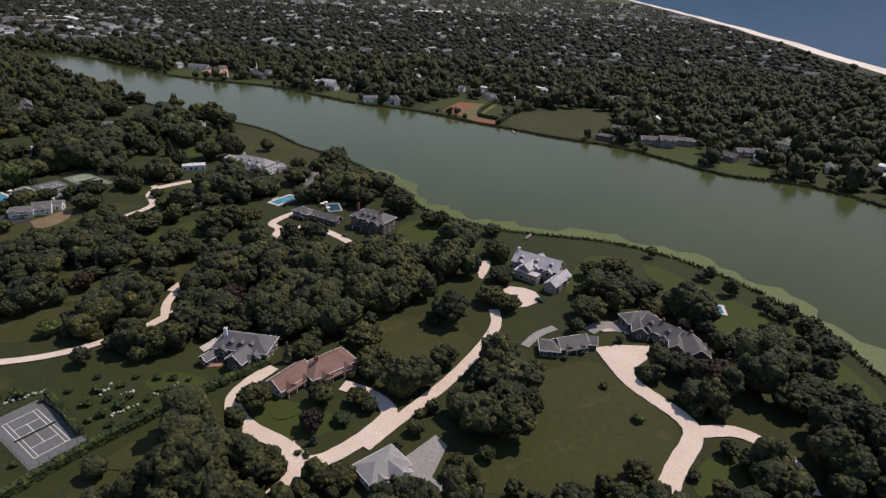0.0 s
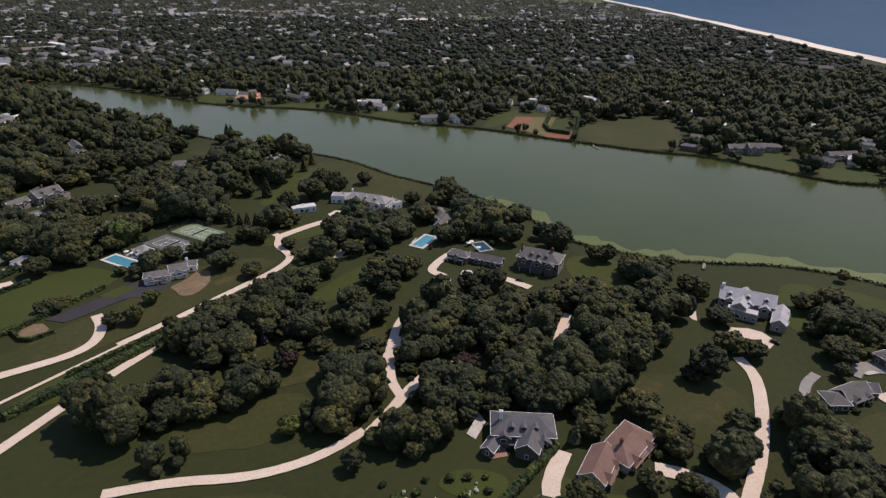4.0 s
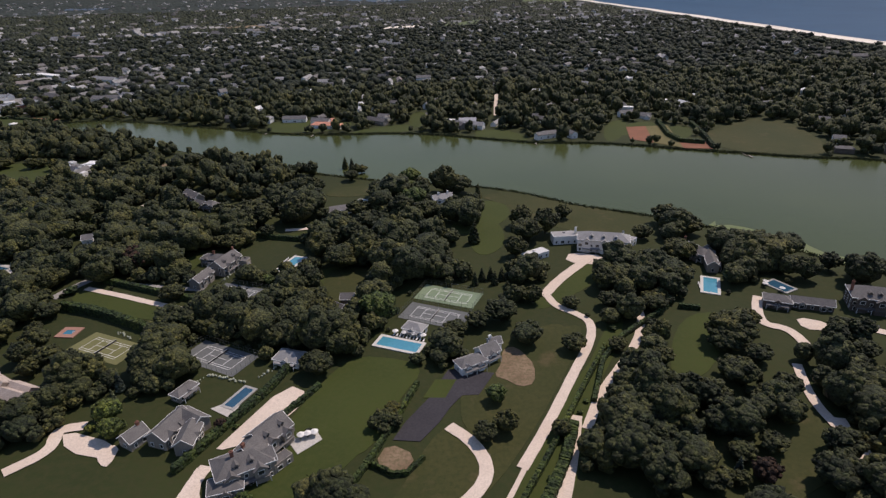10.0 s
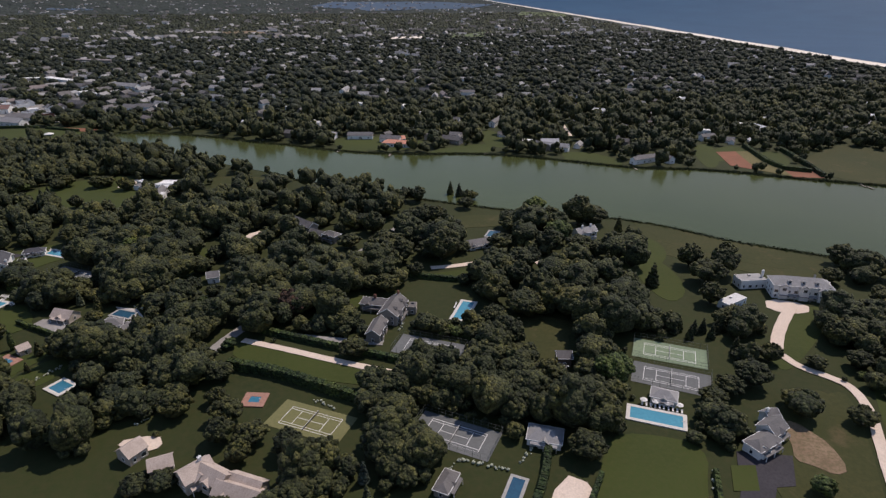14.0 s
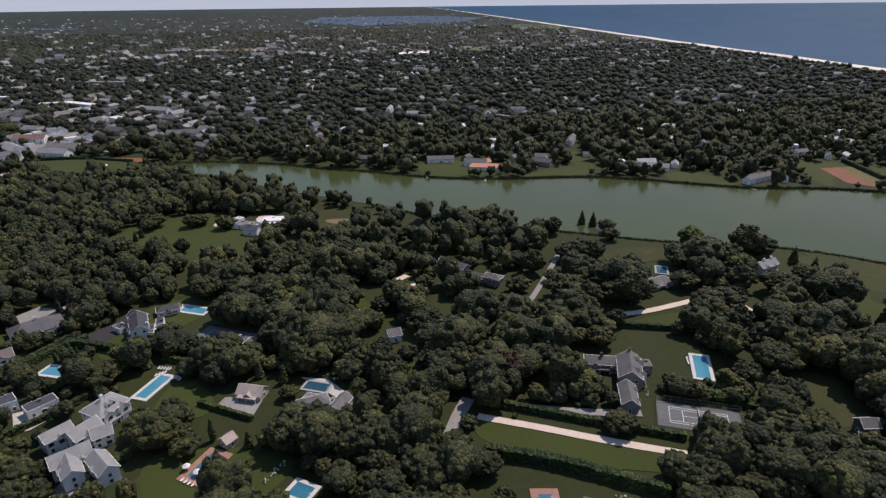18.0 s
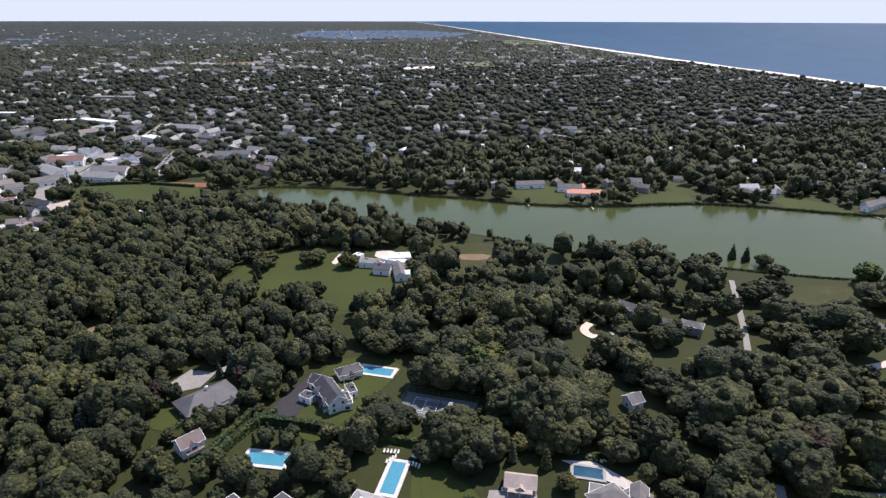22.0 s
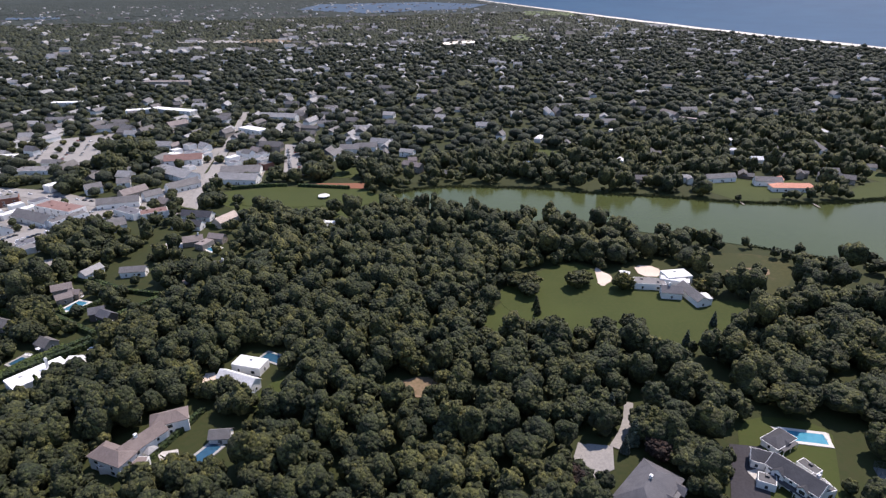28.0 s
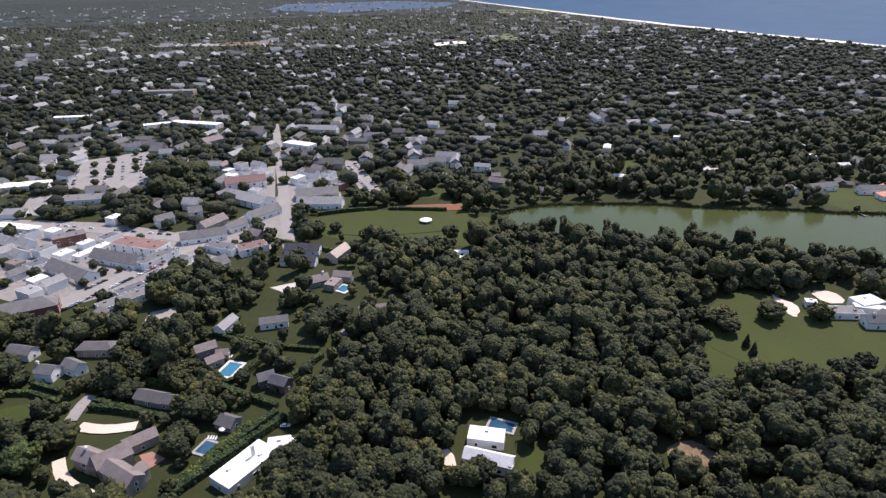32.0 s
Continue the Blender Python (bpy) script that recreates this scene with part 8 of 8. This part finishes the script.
# ---- cars ----
def car_pattern(name, label, colour):
    m, nt, b, co = base_mat("car_paint_" + name, 0.3, 0.0, 0.5)
    b.inputs["Base Color"].default_value = (*colour, 1)
    root = tagged(new("car"), label, "car", "parked cars")
    bm = box(bmesh.new(), -2.25, 2.25, -0.9, 0.9, 0.35, 0.95)
    bmesh.ops.bevel(bm, geom=bm.edges[:], offset=0.16, segments=2, affect="EDGES")
    part("body", bm, m, root)
    bm = bmesh.new()
    low = [bm.verts.new(p) for p in ((-1.7, -0.8, 0.93), (1.1, -0.8, 0.93), (1.1, 0.8, 0.93), (-1.7, 0.8, 0.93))]
    top = [bm.verts.new(p) for p in ((-1.2, -0.65, 1.45), (0.4, -0.65, 1.45), (0.4, 0.65, 1.45), (-1.2, 0.65, 1.45))]
    for k in range(4):
        bm.faces.new((low[k - 1], low[k], top[k], top[k - 1]))
    bm.faces.new(top)
    bmesh.ops.recalc_face_normals(bm, faces=bm.faces[:])
    part("windows", bm, M_GLASS, root)
    part("roof", box(bmesh.new(), -1.25, 0.45, -0.68, 0.68, 1.43, 1.50), m, root)
    for x in (-1.4, 1.4):
        for y in (-0.85, 0.85):
            bm = bmesh.new()
            bmesh.ops.create_cone(bm, cap_ends=True, segments=12, radius1=0.33, radius2=0.33, depth=0.22, matrix=Matrix.Rotation(radians(90), 4, "X"))
            part("wheel", bm, M_TYRE, root).matrix_basis = pose(x, y, 0.33)
    return root


M_TYRE = two_scale("tyre_rubber", (0.02, 0.02, 0.02), (0.03, 0.03, 0.03), (0.015, 0.015, 0.015), 1.0, 6.0)
CARS = [car_pattern("white", "white parked car", (0.7, 0.7, 0.7)), car_pattern("black", "black parked car", (0.02, 0.02, 0.022)), car_pattern("silver", "silver-grey parked car", (0.35, 0.36, 0.37)),
        car_pattern("blue", "dark blue parked car", (0.03, 0.05, 0.10)), car_pattern("red", "dark red parked car", (0.22, 0.03, 0.025))]
for c, l in zip(CARS, ("white car parked in the open", "black car parked in the open", "silver-grey car parked in the open", "dark blue car parked in the open", "dark red car parked in the open")):
    c["label"] = l
car_rng = np.random.default_rng(17)
fresh_cars = list(CARS)


def car(x, y, turn, which=None):
    src = CARS[which if which is not None else int(car_rng.choice([0, 0, 1, 1, 2, 2, 3, 4]))]
    m = pose(x, y, 0.24, 0, 0, turn)
    if src in fresh_cars:
        fresh_cars.remove(src)
        src.matrix_basis = m
        return src
    return copy_thing(src, m)


def car_rows(x0, y0, x1, y1, n, turn, skip=0.25):
    for k in range(n):
        if car_rng.uniform() > skip:
            f = (k + 0.5) / n
            car(x0 + (x1 - x0) * f, y0 + (y1 - y0) * f, turn + car_rng.uniform(-4, 4))


car(-542.5, 499.8, -20, 0)
car(-50.0, 321.8, -30, 1)
car(55.4, 255.1, -40, 1)
car(-858.5, 765.9, -20, 0)
car(-859.9, 776.9, -20, 0)
car(-926.4, 832.4, 30, 2)
car_rows(-964.7, 943.8, -905.7, 989.0, 22, 32, 0.3)
car_rows(-953.1, 969.1, -884.1, 1023.1, 22, 32, 0.3)
car_rows(-856.6, 1041.2, -810.0, 1071.4, 10, 40, 0.3)
car_rows(-712.0, 1173.4, -721.4, 1072.6, 14, 20, 0.2)
car_rows(-703.3, 1181.1, -711.2, 1067.2, 14, 20, 0.2)
car_rows(-982.8, 1303.0, -982.7, 1234.9, 9, 60, 0.2)
car_rows(-954.0, 1324.8, -954.2, 1208.7, 11, 60, 0.2)
car_rows(-938.3, 1315.4, -936.9, 1199.0, 11, 60, 0.2)
car_rows(-919.9, 1332.1, -919.4, 1189.2, 11, 60, 0.2)
car_rows(-985.9, 1115.5, -883.3, 1035.2, 16, -35, 0.4)


# ---- garden furniture ----
M_CANVAS = two_scale("white_canvas", (0.66, 0.64, 0.60), (0.74, 0.72, 0.68), (0.60, 0.58, 0.54), 0.5, 3.0, 0.8)


def parasol_pattern():
    root = tagged(new("parasol"), "open white canvas parasol beside a pool", "parasol", "pool furniture")
    bm = bmesh.new()
    bmesh.ops.create_cone(bm, cap_ends=True, segments=8, radius1=0.03, radius2=0.03, depth=2.5, matrix=Matrix.Translation((0, 0, 1.25)))
    part("pole", bm, M_STEEL, root)
    bm = bmesh.new()
    bmesh.ops.create_cone(bm, cap_ends=False, segments=8, radius1=1.6, radius2=0.05, depth=0.7, matrix=Matrix.Translation((0, 0, 2.35)))
    part("canopy", bm, M_CANVAS, root)
    bm = bmesh.new()
    bmesh.ops.create_cone(bm, cap_ends=True, segments=12, radius1=0.35, radius2=0.3, depth=0.12, matrix=Matrix.Translation((0, 0, 0.06)))
    part("base", bm, M_STEEL, root)
    return root


def lounger_pattern():
    root = tagged(new("sun_lounger"), "white cushioned sun lounger by a pool", "lounger", "pool furniture")
    part("mattress", box(bmesh.new(), -1.0, 0.35, -0.35, 0.35, 0.34, 0.46), M_CANVAS, root)
    back = part("backrest", box(bmesh.new(), 0, 0.75, -0.35, 0.35, 0, 0.1), M_CANVAS, root)
    back.matrix_basis = pose(0.35, 0, 0.36, 0, -35, 0)
    part("frame", ring(bmesh.new(), 0.95, 0.33, 1.0, 0.37, 0.26, 0.33), W_TRIM, root)
    for x in (-0.9, 0.8):
        for y in (-0.3, 0.3):
            part("leg", box(bmesh.new(), x - 0.03, x + 0.03, y - 0.03, y + 0.03, 0, 0.27), W_TRIM, root)
    return root


PATTERNS = {"parasol": parasol_pattern(), "lounger": lounger_pattern()}
fresh = dict(PATTERNS)


def furnish(kind, x, y, turn=0.0):
    m = pose(x, y, 0.34, 0, 0, turn)
    if kind in fresh:
        fresh.pop(kind).matrix_basis = m
        return
    copy_thing(PATTERNS[kind], m)


for k, x, y, turn in [("lounger", -275.4, 367.4, 60), ("lounger", -274.0, 366.4, 60), ("lounger", -272.5, 365.5, 60), ("lounger", -271.0, 364.5, 60), ("lounger", -269.6, 363.5, 60), ("lounger", -268.1, 362.6, 60), ("lounger", -266.6, 361.6, 60), ("lounger", -265.2, 360.6, 60), ("lounger", -263.7, 359.7, 60), ("lounger", -262.2, 358.7, 60), ("parasol", -274.7, 367.7, 0), ("parasol", -270.5, 365.5, 0)]:
    furnish(k, x, y, turn)
for k, x, y, turn in [("parasol", -266.2, 363.2, 0), ("parasol", -262.0, 361.0, 0), ("lounger", -582.0, 529.2, 60), ("lounger", -580.6, 529.7, 60), ("lounger", -579.3, 530.3, 60), ("lounger", -577.9, 530.9, 60), ("lounger", -572.5, 524.5, 60), ("lounger", -571.5, 523.4, 60), ("lounger", -570.5, 522.3, 60), ("parasol", -570.6, 526.9, 0), ("lounger", -561.6, 452.9, 50), ("lounger", -560.2, 451.6, 50)]:
    furnish(k, x, y, turn)
for k, x, y, turn in [("lounger", -558.8, 450.3, 50), ("lounger", -557.4, 449.1, 50), ("parasol", -560.5, 458.1, 0), ("parasol", -556.2, 453.8, 0), ("lounger", -550.0, 458.5, -30), ("lounger", -550.9, 457.3, -30), ("lounger", -551.8, 456.0, -30), ("lounger", -552.8, 454.7, -30), ("lounger", -330.9, 469.8, 60), ("lounger", -331.8, 468.0, 60), ("lounger", -332.7, 466.1, 60), ("parasol", -72.4, 369.9, 0)]:
    furnish(k, x, y, turn)
for k, x, y, turn in [("parasol", -70.4, 372.2, 0), ("parasol", -67.3, 363.1, 0), ("lounger", -617.5, 542.3, 60), ("lounger", -617.6, 541.8, 60), ("lounger", -617.6, 541.3, 60), ("lounger", -581.5, 535.5, 60), ("lounger", -580.2, 534.9, 60), ("lounger", -578.9, 534.3, 60), ("lounger", -577.5, 533.7, 60), ("lounger", -576.2, 533.1, 60), ("parasol", -885.9, 785.1, 0), ("lounger", -892.3, 784.2, 60)]:
    furnish(k, x, y, turn)
for k, x, y, turn in [("lounger", -891.2, 783.5, 60), ("lounger", -890.2, 782.9, 60), ("lounger", -889.2, 782.2, 60), ("lounger", -878.7, 845.3, 60), ("lounger", -877.4, 845.3, 60), ("lounger", -876.2, 845.3, 60), ("lounger", -875.0, 845.3, 60), ("lounger", -812.7, 673.0, 60), ("lounger", -811.8, 673.6, 60), ("lounger", -104.8, 381.0, 60), ("lounger", -105.7, 378.8, 60), ("lounger", -106.6, 376.7, 60)]:
    furnish(k, x, y, turn)
for k, x, y, turn in [("parasol", -317.9, 303.2, 0), ("parasol", -315.4, 303.5, 0), ("parasol", -312.9, 303.8, 0)]:
    furnish(k, x, y, turn)


# ---- flower beds and borders ----
M_FLOWER = two_scale("pale_blossom", (0.40, 0.42, 0.33), (0.55, 0.55, 0.46), (0.10, 0.13, 0.05), 0.6, 3.0)
bed_rng = np.random.default_rng(31)


def flower_bed(pts):
    """A loose row of pale flowering bushes along a line."""
    p = np.array(pts, float)
    pieces = []
    for a, b in zip(p[:-1], p[1:]):
        n = max(2, int(np.hypot(*(b - a)) / 0.9))
        for k in range(n):
            q = a + (b - a) * (k + bed_rng.uniform()) / n + bed_rng.normal(0, 0.5, 2)
            r = bed_rng.uniform(0.35, 0.75)
            pieces.append(lobe(ICO1, np.array([*q, r * 0.8]), r, 0.25))
    tagged(array_mesh("flower_bed", *join(pieces), M_FLOWER), "row of pale flowering bushes in a garden", "flower bed", kind="stuff")


flower_bed([(-148, 166), (-137, 175)])
flower_bed([(-108, 162), (-102, 169)])
flower_bed([(-110, 174), (-106, 176)])
flower_bed([(-98, 174), (-92, 181)])
flower_bed([(-117, 173), (-116, 180)])
flower_bed([(-360, 354), (-343, 344)])
flower_bed([(-338, 346), (-326, 357)])
flower_bed([(-368, 345), (-362, 351)])
flower_bed([(-411, 401), (-402, 394)])
flower_bed([(-270, 327), (-275, 319)])
flower_bed([(-293, 376), (-292, 368)])
flower_bed([(-533, 442), (-524, 453)])
flower_bed([(-505, 507), (-498, 502)])
flower_bed([(-482, 401), (-477, 405)])
flower_bed([(-362, 460), (-367, 448)])
flower_bed([(-362, 319), (-358, 311)])
flower_bed([(-319, 302), (-316, 303)])


# ---- jetties ----
def jetty(x, y, turn, L):
    root = tagged(new("jetty"), "small weathered wooden jetty in the lake", "jetty")
    root.matrix_basis = pose(x, y, 0.3, 0, 0, turn)
    n = int(L / 0.5)
    plank = mesh_of("plank", box(bmesh.new(), -0.22, 0.22, -0.9, 0.9, 0.5, 0.58), W_GREY)
    for k in range(n):
        ob = new("plank", plank)
        ob.parent = root
        ob.matrix_basis = pose(0.25 + 0.5 * k, 0, 0)
    post = mesh_of("post", box(bmesh.new(), -0.09, 0.09, -0.09, 0.09, -0.6, 1.0), W_CEDAR)
    for k in range(0, n + 1, 4):
        for s in (-0.98, 0.98):
            ob = new("post", post)
            ob.parent = root
            ob.matrix_basis = pose(0.5 * k, s, 0)
    return root


jetty(58.5, 330.0, 60, 8)
jetty(80.9, 605.8, -100, 8)
jetty(-318.0, 804.5, -110, 10)
jetty(-371.1, 830.7, -110, 7)
jetty(-91.4, 698.9, -100, 7)
jetty(81.8, 598.8, -100, 8)
jetty(-218.9, 785.6, -110, 7)


# ---- marquee on the village green ----
def marquee(x, y, r):
    root = tagged(new("marquee"), "round white canvas marquee on the village green", "marquee")
    root.matrix_basis = pose(x, y, 0.1)
    bm = bmesh.new()
    bmesh.ops.create_cone(bm, cap_ends=False, segments=20, radius1=r, radius2=0.1, depth=1.6, matrix=Matrix.Translation((0, 0, 3.1)))
    part("canopy", bm, M_CANVAS, root)
    bm = bmesh.new()
    bmesh.ops.create_cone(bm, cap_ends=False, segments=20, radius1=r, radius2=r, depth=0.5, matrix=Matrix.Translation((0, 0, 2.06)))
    part("valance", bm, M_CANVAS, root)
    for k in range(10):
        a = 6.283 * k / 10
        part("post", box(bmesh.new(), -0.07, 0.07, -0.07, 0.07, 0, 2.3), W_TRIM, root).matrix_basis = pose((r - 0.1) * math.cos(a), (r - 0.1) * math.sin(a), 0)
    return root


marquee(-703.1, 979.8, 5.2)
